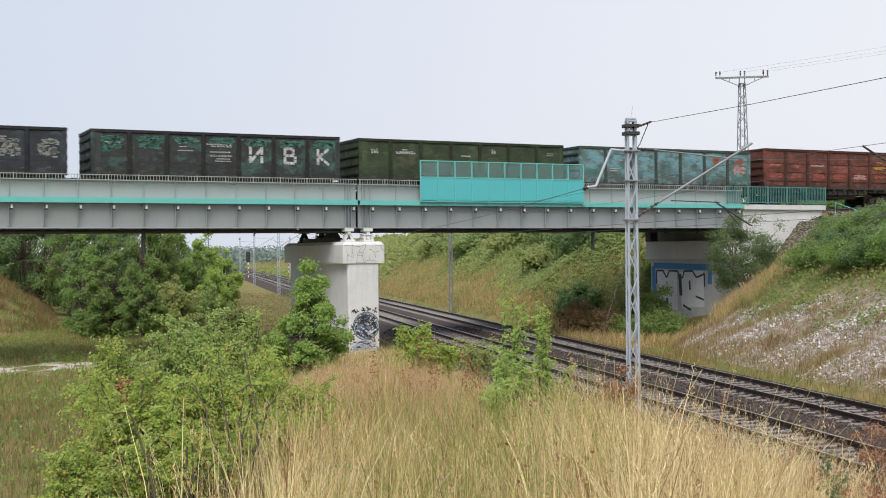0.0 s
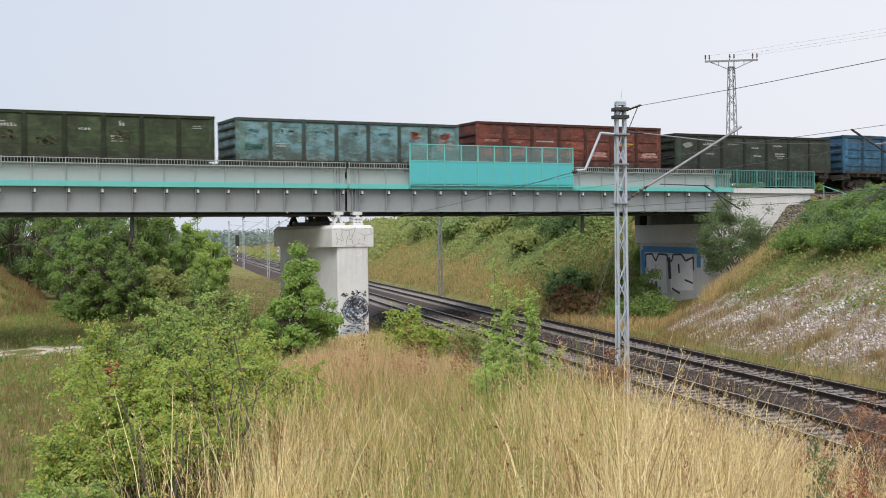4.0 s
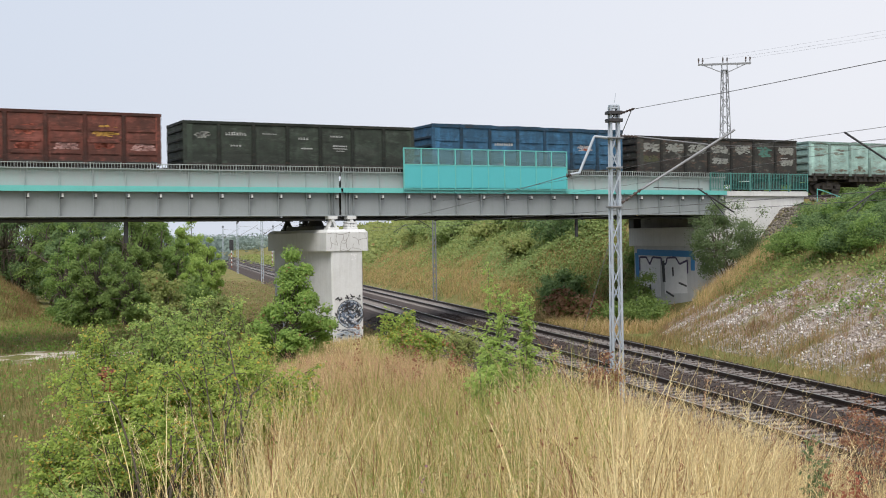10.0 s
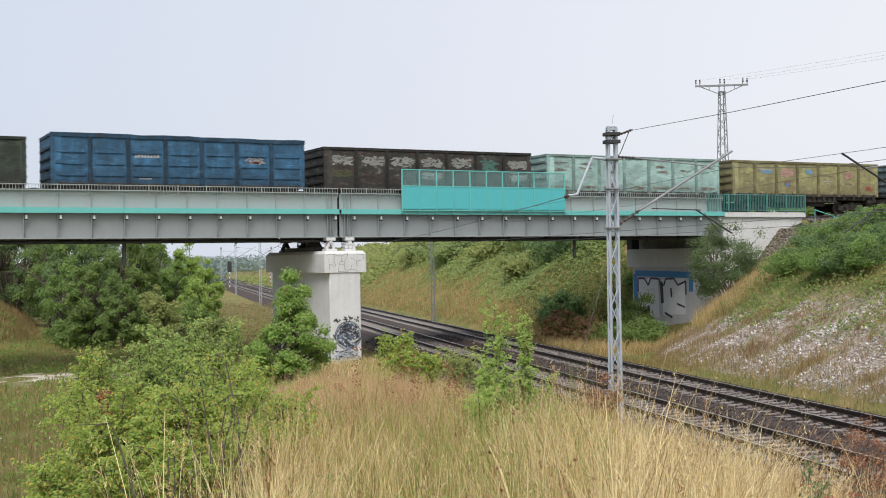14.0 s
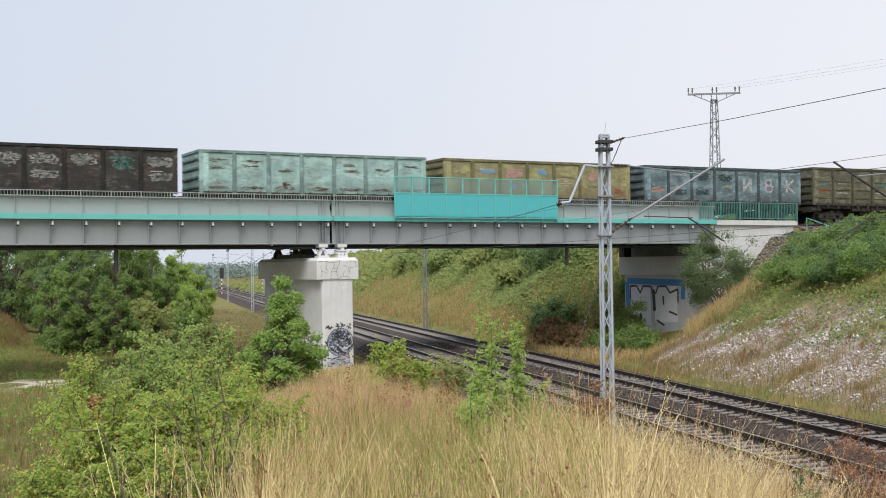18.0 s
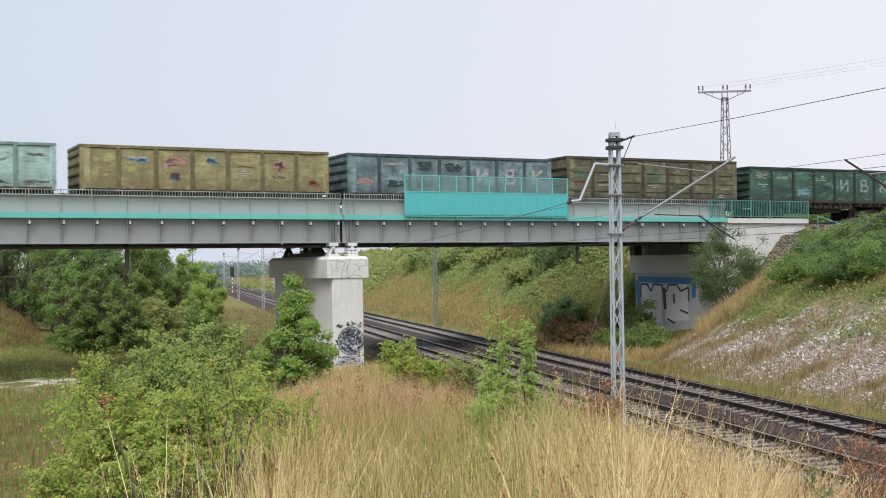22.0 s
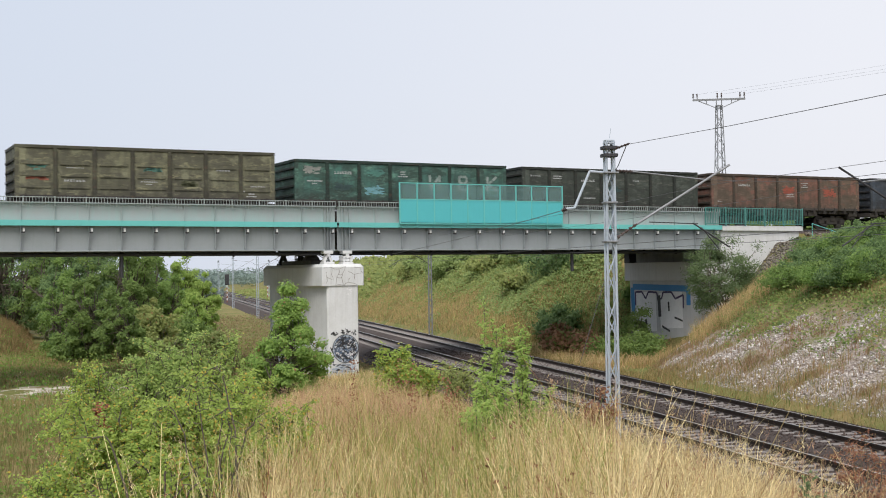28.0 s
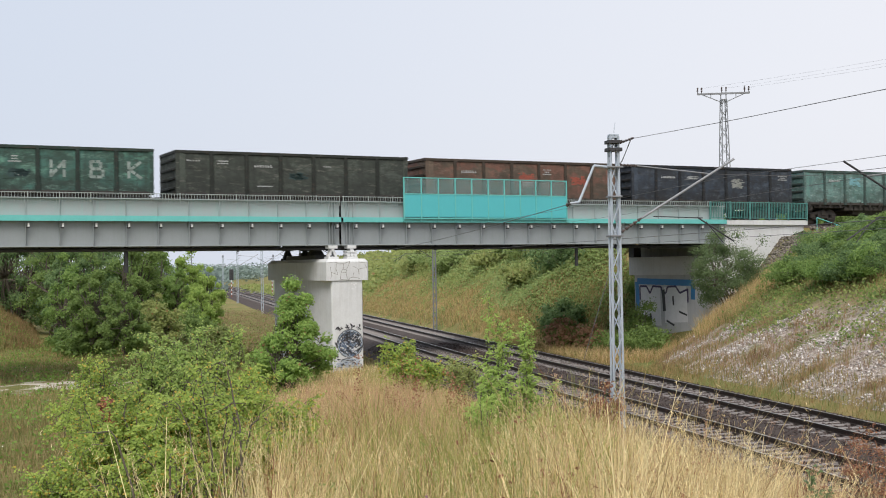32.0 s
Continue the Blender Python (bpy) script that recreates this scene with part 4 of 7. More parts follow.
def build_wagon(k, label, paint, pressed=False, signs=None, marks=4, spots=(), tall=False, bent=False):
    TM = TALL if tall else LOW
    paint, trim, clean = paint
    w = thing("open_wagon", pose(0, 0, 0), label, "freight wagon", "wagons of the train")
    rng = random.Random(100 + k)
    for side in (-1, 1):
        turn = 0 if side < 0 else 180
        if side < 0:
            for i in range(7):
                painted(piece("panel", TM["pressed" if pressed else "plain"], w, pose(-BODY / 2 + BAY * (i + 0.5), -1.53, 0)), paint)
        else:
            painted(piece("far_side_wall", TM["far"], w, pose(0, 1.53, 0)), paint)
        for i in range(8):
            x = -BODY / 2 + BAY * i
            if i in (0, 7):
                painted(piece("corner_post", TM["end_post"], w, pose(x + (0.1 if i == 0 else -0.1), side * 1.52, 0, 0, 0, turn)), paint)
            else:
                painted(piece("post", TM["post"], w, pose(x, side * 1.54, 0, 0, 0, turn)), trim)
        if side < 0:
            painted(piece("corner_plate", TM["corner_plate"], w, pose(-BODY / 2 + 0.02, -1.53, 0)), clean)
            painted(piece("corner_plate", TM["corner_gusset"], w, pose(BODY / 2 - 0.26, -1.53, 0)), clean)
        painted(piece("top_rim", TM["bent_rim" if bent else "rim"], w, pose(0, side * 1.53, rng.uniform(-0.01, 0.01), 0, rng.uniform(-0.08, 0.08), 0)), trim)
        piece("side_sill", TM["sill"], w, pose(0, side * 1.53, 0))
        tagged(piece("hatch_gear", TM["hooks"], w, pose(0, side * 1.53, 0, 0, 0, turn)), kind="stuff")
    for s in (-1, 1):
        e = painted(piece("end_wall", TM["end"], w, pose(s * (BODY / 2 - 0.05), 0, 0)), paint)
        for z in (1.62, 2.1, 2.58, 3.05):
            painted(piece("end_rib", TM["end_rib"], e, pose(s * 0.02, 0, z, 0, 0, 0 if s < 0 else 180)), trim)
        painted(piece("end_rim", TM["end_rim"], w, pose(s * (BODY / 2 - 0.05), 0, 0.002)), trim)
        piece("coupler", TM["coupler"], w, pose(s * (BODY / 2 + 0.05), 0, 0, 0, 0, 0 if s > 0 else 180))
    piece("floor", TM["floor"], w, pose(0, 0, 0))
    piece("underframe", TM["frame"], w, pose(0, 0, 0))
    for x in (-4.33, 4.33):
        b = piece("bogie", TM["bolster"], w, pose(x, 0, 0))
        for s in (-1.02, 1.02):
            piece("side_frame", TM["side_frame"], b, pose(0, s, 0))
        for dx in (-0.925, 0.925):
            WHEELSETS.append((piece("wheelset", TM["wheelset"], b, pose(dx, 0, 0.475)), dx))
    if marks:
        mark_bars(w, rng, marks)
    if signs:
        stroke_letters(w, signs)
    paint_spots(w, rng, spots)
    WAGONS.append(w)


def spray(name, a, b):
    return surface(name, a, b, 0.7, 3, 20, 0.8, 0, 0)


OLD_WHITE = spray("old_white_spray", (0.29, 0.30, 0.28), (0.12, 0.125, 0.115))
OLD_SKY = spray("old_light_blue_spray", (0.17, 0.36, 0.41), (0.09, 0.2, 0.21))
OLD_ORANGE = spray("old_orange_spray", (0.30, 0.095, 0.06), (0.2, 0.06, 0.04))
OLD_YELLOW = spray("old_yellow_spray", (0.50, 0.30, 0.06), (0.3, 0.13, 0.04))
OLD_PINK = spray("old_pink_spray", (0.46, 0.28, 0.26), (0.25, 0.10, 0.08))
OLD_TEAL = spray("old_teal_spray", (0.075, 0.20, 0.165), (0.045, 0.10, 0.09))
OLD_BRICK = spray("bright_brick_paint", (0.32, 0.085, 0.055), (0.19, 0.055, 0.04))
OLD_OLIVE = spray("old_olive_paint", (0.075, 0.082, 0.04), (0.05, 0.055, 0.03))
OLD_RUST = spray("rust_scratches", (0.15, 0.115, 0.09), (0.24, 0.25, 0.22))
BLUE_OVAL = spray("old_blue_badge", (0.16, 0.34, 0.55), (0.10, 0.22, 0.36))
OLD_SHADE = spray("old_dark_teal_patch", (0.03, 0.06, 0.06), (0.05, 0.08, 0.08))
PINK_SIGN = spray("pinkish_white_paint", (0.43, 0.41, 0.42), (0.16, 0.15, 0.16))
GREY_SIGN = spray("worn_grey_paint", (0.26, 0.31, 0.29), (0.07, 0.11, 0.095))
SOOT = (0.022, 0.022, 0.022)


def wp(name, base, second, grime, patch, dirt, rust, shift, flaked=(0.075, 0.048, 0.035), bleach=None, start=0.53):
    """The paint of the panels, and the sootier paint of the frame round them."""
    dull = tuple(c * (0.42 if max(base) < 0.3 else 0.6) for c in base)
    return (wagon_paint(name, base, second, grime, patch, dirt, rust, shift, flaked, bleach, start),
            wagon_paint(name + "_frame", dull, dull, tuple(c * 0.7 for c in grime), 0.1, min(1.0, dirt + 0.25), rust, shift + 9),
            wagon_paint(name + "_corner", tuple(c * 1.25 for c in base), tuple(c * 1.1 for c in base), grime, 0.2, dirt * 0.45, rust * 0.5, shift + 5, flaked))


FLEET = (
    ("dark blue-grey open wagon with white arrow marks", wp("slate_paint", (0.035, 0.045, 0.06), (0.03, 0.04, 0.05), SOOT, 0.2, 0.5, 0.1, 1, (0.12, 0.15, 0.19)), dict(spots=((0, 2.6, 0.8, 0.7, OLD_WHITE), (3, 2.5, 1.1, 0.6, OLD_WHITE), (5, 2.5, 1.2, 0.7, OLD_WHITE), (6, 2.5, 0.9, 0.7, OLD_WHITE)))),
    ("sooty dark open wagon with teal patches and white painted strokes", wp("sooty_teal_paint", (0.042, 0.048, 0.048), (0.06, 0.13, 0.11), SOOT, 0.22, 0.55, 0.05, 2, (0.09, 0.12, 0.11), (0.085, 0.185, 0.155), 0.55), dict(signs=SIGN, marks=6, spots=tuple((b, 3.05, 1.2, 0.28, OLD_TEAL) for b in range(7)) + ((0, 2.7, 1.1, 0.4, OLD_TEAL), (1, 2.8, 1.1, 0.3, OLD_TEAL), (3, 2.85, 1.0, 0.14, MARK), (3, 2.55, 1.1, 0.1, MARK), (3, 2.35, 1.1, 0.1, MARK), (2, 2.6, 0.7, 0.12, MARK)))),
    ("dark green open wagon", wp("dark_green_paint", (0.045, 0.07, 0.03), (0.04, 0.06, 0.03), (0.025, 0.03, 0.02), 0.2, 0.6, 0.05, 3, (0.11, 0.13, 0.085)), dict(marks=3, spots=((0, 2.85, 0.4, 0.28, MARK), (1, 2.8, 1.1, 0.18, MARK), (4, 3.0, 0.3, 0.26, MARK), (3, 2.7, 0.5, 0.12, MARK), (1, 2.3, 1.0, 0.4, OLD_OLIVE), (4, 2.4, 0.9, 0.4, OLD_OLIVE), (2, 2.1, 1.0, 0.3, OLD_OLIVE)))),
    ("faded teal open wagon with light blue and orange patches", wp("faded_teal_paint", (0.09, 0.17, 0.155), (0.13, 0.22, 0.22), (0.06, 0.06, 0.05), 0.35, 0.5, 0.15, 4, (0.25, 0.30, 0.28), (0.155, 0.315, 0.37), 0.44), dict(marks=2, spots=tuple((b, 2.85, 0.7, 0.12, OLD_SKY) for b in range(5)) + ((0, 2.0, 1.1, 0.3, OLD_TEAL), (5, 2.85, 0.45, 0.3, OLD_ORANGE), (6, 2.8, 0.6, 0.3, OLD_ORANGE), (6, 2.3, 0.9, 0.4, OLD_PINK), (6, 1.75, 1.1, 0.2, OLD_TEAL)))),
    ("rusty red open wagon with pressed panels and smudged marks", wp("oxide_red_paint", (0.17, 0.052, 0.038), (0.14, 0.048, 0.036), (0.05, 0.025, 0.02), 0.3, 0.6, 0.1, 5, (0.25, 0.10, 0.08), (0.23, 0.078, 0.062), 0.52), dict(pressed=True, tall=True, marks=2, spots=tuple((b, 2.85, 1.0, 0.35, OLD_BRICK) for b in (0, 1, 3)) + tuple((b, 2.05, 1.0, 0.3, OLD_BRICK) for b in (0, 1, 2, 3)) + ((2, 2.8, 1.2, 0.2, MARK), (0, 2.85, 0.7, 0.18, OLD_PINK), (5, 2.85, 1.1, 0.4, OLD_YELLOW), (5, 2.2, 1.0, 0.3, OLD_BRICK), (4, 2.1, 1.1, 0.4, OLD_PINK), (6, 2.15, 1.1, 0.4, OLD_PINK)))),
    ("dark grey-green open wagon", wp("grey_green_paint", (0.04, 0.055, 0.042), (0.045, 0.055, 0.045), (0.022, 0.026, 0.022), 0.2, 0.6, 0.05, 6, (0.10, 0.12, 0.10)), dict(marks=3, spots=((1, 2.9, 1.1, 0.18, MARK), (0, 2.8, 0.7, 0.2, OLD_WHITE), (3, 2.75, 0.6, 0.14, MARK), (4, 2.9, 0.7, 0.1, MARK), (1, 2.3, 0.6, 0.1, MARK)))),
    ("blue open wagon with pressed panels", wp("blue_paint", (0.042, 0.135, 0.25), (0.045, 0.125, 0.22), (0.02, 0.04, 0.06), 0.2, 0.5, 0.08, 7, (0.06, 0.15, 0.26)), dict(tall=True, pressed=True, bent=True, marks=2, spots=((2, 2.75, 1.15, 0.2, MARK), (5, 2.55, 0.9, 0.36, PINK_SIGN), (5, 2.55, 0.5, 0.05, OLD_ORANGE), (3, 2.4, 0.6, 0.1, MARK)))),
    ("dark brown open wagon with large white smears", wp("dark_brown_paint", (0.05, 0.052, 0.045), (0.06, 0.045, 0.038), SOOT, 0.3, 0.6, 0.2, 8, (0.15, 0.09, 0.07), (0.26, 0.27, 0.25), 0.55), dict(marks=2, spots=tuple((b, 2.8, 1.25, 0.42, OLD_WHITE) for b in (0, 1, 2, 3, 4, 6)) + ((5, 2.7, 1.0, 0.5, OLD_TEAL), (6, 2.0, 1.2, 0.3, OLD_WHITE), (0, 2.1, 1.2, 0.3, OLD_OLIVE), (3, 2.05, 1.2, 0.3, OLD_WHITE)))),
    ("pale mint open wagon with rust flakes", wp("mint_paint", (0.33, 0.50, 0.47), (0.30, 0.46, 0.44), (0.17, 0.24, 0.22), 0.3, 0.35, 0.2, 9, (0.17, 0.15, 0.125), (0.40, 0.58, 0.56), 0.50), dict(marks=0, spots=tuple((b, z, 0.8, 0.06, OLD_RUST) for b, z in ((0, 3.0), (0, 2.6), (1, 2.95), (1, 2.7), (2, 2.5), (4, 2.9), (4, 2.6), (5, 2.7), (6, 2.9))) + tuple((b, 1.6, 1.2, 0.12, OLD_RUST) for b in range(7)) + ((2, 1.8, 0.4, 0.2, OLD_RUST),))),
    ("olive yellow open wagon with small faded patches", wp("olive_yellow_paint", (0.30, 0.295, 0.15), (0.25, 0.24, 0.13), (0.15, 0.125, 0.07), 0.3, 0.45, 0.2, 10, (0.16, 0.10, 0.06), (0.37, 0.365, 0.17), 0.50), dict(marks=1, spots=((1, 2.95, 1.1, 0.14, MARK), (1, 2.8, 1.0, 0.06, BLUE_OVAL), (2, 2.75, 1.0, 0.45, OLD_PINK), (2, 2.05, 0.5, 0.3, OLD_ORANGE), (2, 2.0, 0.3, 0.2, BLUE_OVAL), (3, 2.85, 0.5, 0.2, BLUE_OVAL), (5, 2.7, 0.6, 0.35, OLD_PINK), (6, 1.85, 0.4, 0.2, OLD_ORANGE), (4, 2.6, 0.9, 0.05, OLD_RUST), (5, 2.1, 0.9, 0.06, OLD_RUST)))),
    ("blue-grey open wagon with white painted strokes", wp("blue_grey_paint", (0.16, 0.245, 0.275), (0.21, 0.295, 0.325), (0.06, 0.07, 0.075), 0.35, 0.55, 0.25, 11, (0.10, 0.13, 0.14), (0.24, 0.345, 0.385), 0.48), dict(signs=PINK_SIGN, marks=2, spots=((1, 3.0, 1.1, 0.16, MARK), (2, 2.9, 0.8, 0.4, OLD_SHADE), (3, 2.85, 1.0, 0.4, OLD_SHADE), (1, 1.9, 0.8, 0.3, OLD_SHADE), (2, 1.9, 1.1, 0.25, OLD_SHADE), (0, 2.0, 0.8, 0.2, OLD_PINK), (3, 2.3, 0.8, 0.1, OLD_WHITE)))),
    ("dark olive brown open wagon", wp("olive_brown_paint", (0.165, 0.165, 0.105), (0.12, 0.12, 0.08), (0.06, 0.057, 0.045), 0.35, 0.6, 0.2, 12, (0.26, 0.25, 0.15)), dict(tall=True, pressed=True, marks=3, spots=((2, 2.9, 1.1, 0.16, MARK), (5, 2.85, 0.7, 0.24, MARK), (1, 2.1, 1.0, 0.12, MARK), (0, 2.2, 1.0, 0.12, OLD_ORANGE), (0, 2.8, 0.9, 0.3, OLD_TEAL), (3, 2.8, 0.9, 0.3, OLD_TEAL), (4, 2.0, 0.8, 0.25, OLD_OLIVE), (6, 2.0, 0.8, 0.08, MARK)))),
    ("deep green open wagon with white painted strokes", wp("deep_green_paint", (0.045, 0.10, 0.08), (0.06, 0.15, 0.125), (0.03, 0.04, 0.035), 0.35, 0.5, 0.15, 13, (0.15, 0.24, 0.20), (0.13, 0.28, 0.215), 0.55), dict(signs=GREY_SIGN, marks=3, spots=((1, 2.85, 1.0, 0.16, MARK), (0, 2.95, 1.0, 0.25, OLD_WHITE), (2, 2.9, 1.0, 0.3, OLD_TEAL), (2, 1.95, 1.1, 0.35, OLD_SKY), (1, 2.1, 1.0, 0.3, OLD_SHADE), (3, 2.2, 1.0, 0.3, OLD_SHADE)))),
    ("dark grey open wagon", wp("charcoal_paint", (0.055, 0.066, 0.055), (0.048, 0.056, 0.048), (0.028, 0.032, 0.028), 0.3, 0.55, 0.12, 14, (0.17, 0.17, 0.145)), dict(marks=3, spots=((0, 3.0, 0.7, 0.1, MARK), (2, 2.8, 1.0, 0.15, MARK), (3, 2.3, 1.0, 0.3, OLD_SHADE)))),
    ("dull brown open wagon with reddish panels", wp("dull_brown_paint", (0.13, 0.095, 0.07), (0.19, 0.09, 0.068), (0.055, 0.045, 0.035), 0.4, 0.5, 0.15, 15, (0.18, 0.13, 0.10), (0.21, 0.105, 0.08), 0.53), dict(marks=3, spots=((1, 2.8, 1.0, 0.16, MARK), (3, 2.5, 1.0, 0.4, OLD_BRICK), (5, 2.4, 1.0, 0.4, OLD_BRICK)))),
    ("dark slate open wagon with a white mark", wp("dark_slate_paint", (0.036, 0.048, 0.068), (0.034, 0.044, 0.06), SOOT, 0.25, 0.5, 0.12, 16, (0.12, 0.13, 0.15)), dict(marks=3, spots=((1, 2.8, 1.0, 0.16, MARK), (4, 2.5, 0.9, 0.5, OLD_WHITE)))),
    ("teal open wagon with pale patches", wp("teal_paint", (0.10, 0.20, 0.185), (0.15, 0.25, 0.24), (0.05, 0.07, 0.065), 0.35, 0.5, 0.2, 17, (0.28, 0.38, 0.37)), dict(marks=2, spots=((1, 2.85, 1.0, 0.16, MARK), (2, 2.8, 1.0, 0.4, OLD_SKY), (4, 2.6, 1.0, 0.5, OLD_SKY)))),
)
for k, (label, paint, extra) in enumerate(FLEET):
    build_wagon(k, label, paint, **extra)

# ---- overhead line masts, wires, signals, the power pole ----
def lattice(name, x, y, z0, z1, w0, w1, label, category, group="", mat=None, bay=0.55, depth=0.8, leg=0.05, parts=True):
    """A mast of four tapering legs tied by zigzag bars."""
    mat = mat or GALV
    mast = thing(name, pose(x, y, 0), label, category, group)

    def corner(z, i, j):
        w = w0 + (w1 - w0) * (z - z0) / (z1 - z0)
        return Vector((i * w / 2, j * w * depth / 2, z))

    for i, j in ((-1, -1), (1, -1), (1, 1), (-1, 1)):
        bm = bmesh.new()
        bar(bm, corner(z0, i, j), corner(z1, i, j), leg, leg)
        part("leg", bm, mat, mast)
    n = int((z1 - z0) / bay)
    zs = np.linspace(z0, z1, n + 1)
    for f, (a, b) in enumerate((((-1, -1), (1, -1)), ((1, -1), (1, 1)), ((1, 1), (-1, 1)), ((-1, 1), (-1, -1)))):
        bm = bmesh.new()
        for k in range(n):
            p, q = (a, b) if (k + f) % 2 else (b, a)
            bar(bm, corner(zs[k], *p), corner(zs[k + 1], *q), leg * 0.55, leg * 0.55)
        for z in (z0 + 0.1, z1 - 0.03):
            bar(bm, corner(z, *a), corner(z, *b), leg, leg)
        tagged(part("lacing", bm, mat, mast), kind="stuff")
    return mast


def wire(name, points, r=0.010, sag=0.0, label="thin dark overhead wire", parent=None):
    """A wire through the points, sagging between them."""
    path = [Vector(points[0])]
    for a, b in zip(points, points[1:]):
        a, b = Vector(a), Vector(b)
        n = 10 if sag else 1
        path += [a.lerp(b, i / n) - Vector((0, 0, sag * 4 * (i / n) * (1 - i / n))) for i in range(1, n + 1)]
    me = tubes(name, [([tuple(p) for p in path], r, r)], WIRE)
    if parent:
        return part(name, me, WIRE, parent)
    return tagged(new(name, me), label, "wire")


def insulator(bm, a, b, r=0.055, n=5):
    a, b = Vector(a), Vector(b)
    rod(bm, a, b, r * 0.45)
    for i in range(n):
        p, q = a.lerp(b, (i + 0.25) / n), a.lerp(b, (i + 0.75) / n)
        rod(bm, p, q, r, r * 0.6, 10)


MASTS = []


def line_mast(x, y, side, detail, mat=None):
    m = lattice("catenary_mast", x, y, -0.8, 7.98, 0.275, 0.215, "galvanised lattice mast of the overhead line beside the track", "mast", "overhead line masts", mat=mat, leg=0.046)
    bm = bmesh.new()
    for z in (7.62, 7.82):
        box(bm, -0.19, 0.19, -0.17, 0.17, z - 0.045, z + 0.045, 0.008)
    part("head_clamp", bm, DARKSTEEL, m, "dark clamps at the head of the mast")
    bm = bmesh.new()
    box(bm, -0.12, 0.12, -0.10, 0.10, 7.98, 8.03, 0.006)
    part("head_plate", bm, GALV, m)
    bm = bmesh.new()
    rod(bm, (0.02, 0, 8.08), (0.06, 0, 8.34), 0.008)
    part("spike", bm, GALV, m)
    s = side
    bm = bmesh.new()
    rod(bm, (s * 0.75, 0, 5.81), (s * 3.45, 0, 7.40), 0.032, None, 8)
    part("cantilever_tube", bm, TUBE if s > 0 else DARKSTEEL, m, "long sloping cantilever tube")
    bm = bmesh.new()
    rod(bm, (s * 0.65, 0, 7.20), (s * 2.78, 0, 6.99), 0.018, None, 8)
    part("stay_tube", bm, TUBE, m)
    bm = bmesh.new()
    insulator(bm, (s * 0.17, 0, 5.44), (s * 0.75, 0, 5.81), 0.05)
    part("insulator", bm, INSUL, m)
    bm = bmesh.new()
    insulator(bm, (s * 0.17, 0, 7.22), (s * 0.65, 0, 7.20), 0.045)
    part("insulator", bm, INSUL, m)
    bm = bmesh.new()
    rod(bm, (s * 1.1, 0, 5.86), (s * 2.5, 0, 5.81), 0.014)
    rod(bm, (s * 2.35, 0, 5.83), (s * 3.4, 0, 5.18), 0.022)
    rod(bm, (s * 2.6, 0, 5.71), (s * 3.1, 0, 5.13), 0.014)
    part("registration_arm", bm, DARKSTEEL, m)
    if detail:
        # the bent arm on the far side with its feeder, the top insulator and the guy
        bm = bmesh.new()
        rod(bm, (-0.1, 0, 7.16), (-0.55, 0, 7.20), 0.035)
        rod(bm, (-0.55, 0, 7.20), (-0.98, 0, 6.24), 0.035)
        rod(bm, (-0.98, 0, 6.24), (-1.25, 0, 6.21), 0.03)
        part("bracket_arm", bm, GALV, m)
        bm = bmesh.new()
        insulator(bm, (-1.2, 0, 6.21), (-1.32, 0.05, 6.16), 0.08, 3)
        part("insulator", bm, INSUL, m)
        bm = bmesh.new()
        insulator(bm, (0.14, -0.1, 7.79), (0.28, -0.75, 7.86), 0.035)
        part("insulator", bm, INSUL, m)
        wire("earth_link", ((0.24, -0.62, 7.82), (0.16, -0.2, 7.31), (0.1, 0.0, 7.16)), 0.012, 0.0, parent=m)
        for z, w in ((5.35, 0.18), (6.38, 0.165), (7.16, 0.20)):
            bm = bmesh.new()
            box(bm, -w, w, -0.18, 0.18, z - 0.022, z + 0.022, 0.005)
            part("clamp", bm, TUBE, m)
    MASTS.append(m)


line_mast(11.5, 29.7, 1, True)
line_mast(22.0, 30.2, -1, False)
line_mast(21.5, 96.5, -1, False, TUBE)
for y in (150, 203, 256):
    line_mast(11.5, y, 1, False)
    line_mast(22.0, y, -1, False)
for ax in TRACKS:
    ys = (-28, 29.9, 96.5, 150, 203, 256)
    wire("contact_wire", [(ax, y, 5.45) for y in ys], 0.008)
    wire("messenger_wire", [(ax, y, 6.9 - (0.0)) for y in ys], 0.006, 0.25)
wire("cross_wire", ((14.2, 29.75, 7.0), (19.1, 30.15, 7.05)), 0.007, 0.05, "thin dark cross wire between the cantilever arms")
wire("earth_cable", (BR @ Vector((41.8, GY - 0.4, 7.1)), (22.6, 63.5, -0.72)), 0.016, 0.0, "thin grey earthing cable from the bridge to the ground")
wire("earth_wire", ((11.74, 28.95, 7.84), (11.6, -28, 7.8)), 0.007, 0.62)
wire("feeder_wire", ((10.22, 29.75, 6.18), (11.0, 62, 5.5), (11.3, 90, 5.6)), 0.009, 0.1)
wire("feeder_wire", ((18.7, 30.1, 7.1), (18.7, -28, 7.1)), 0.008, 0.3)


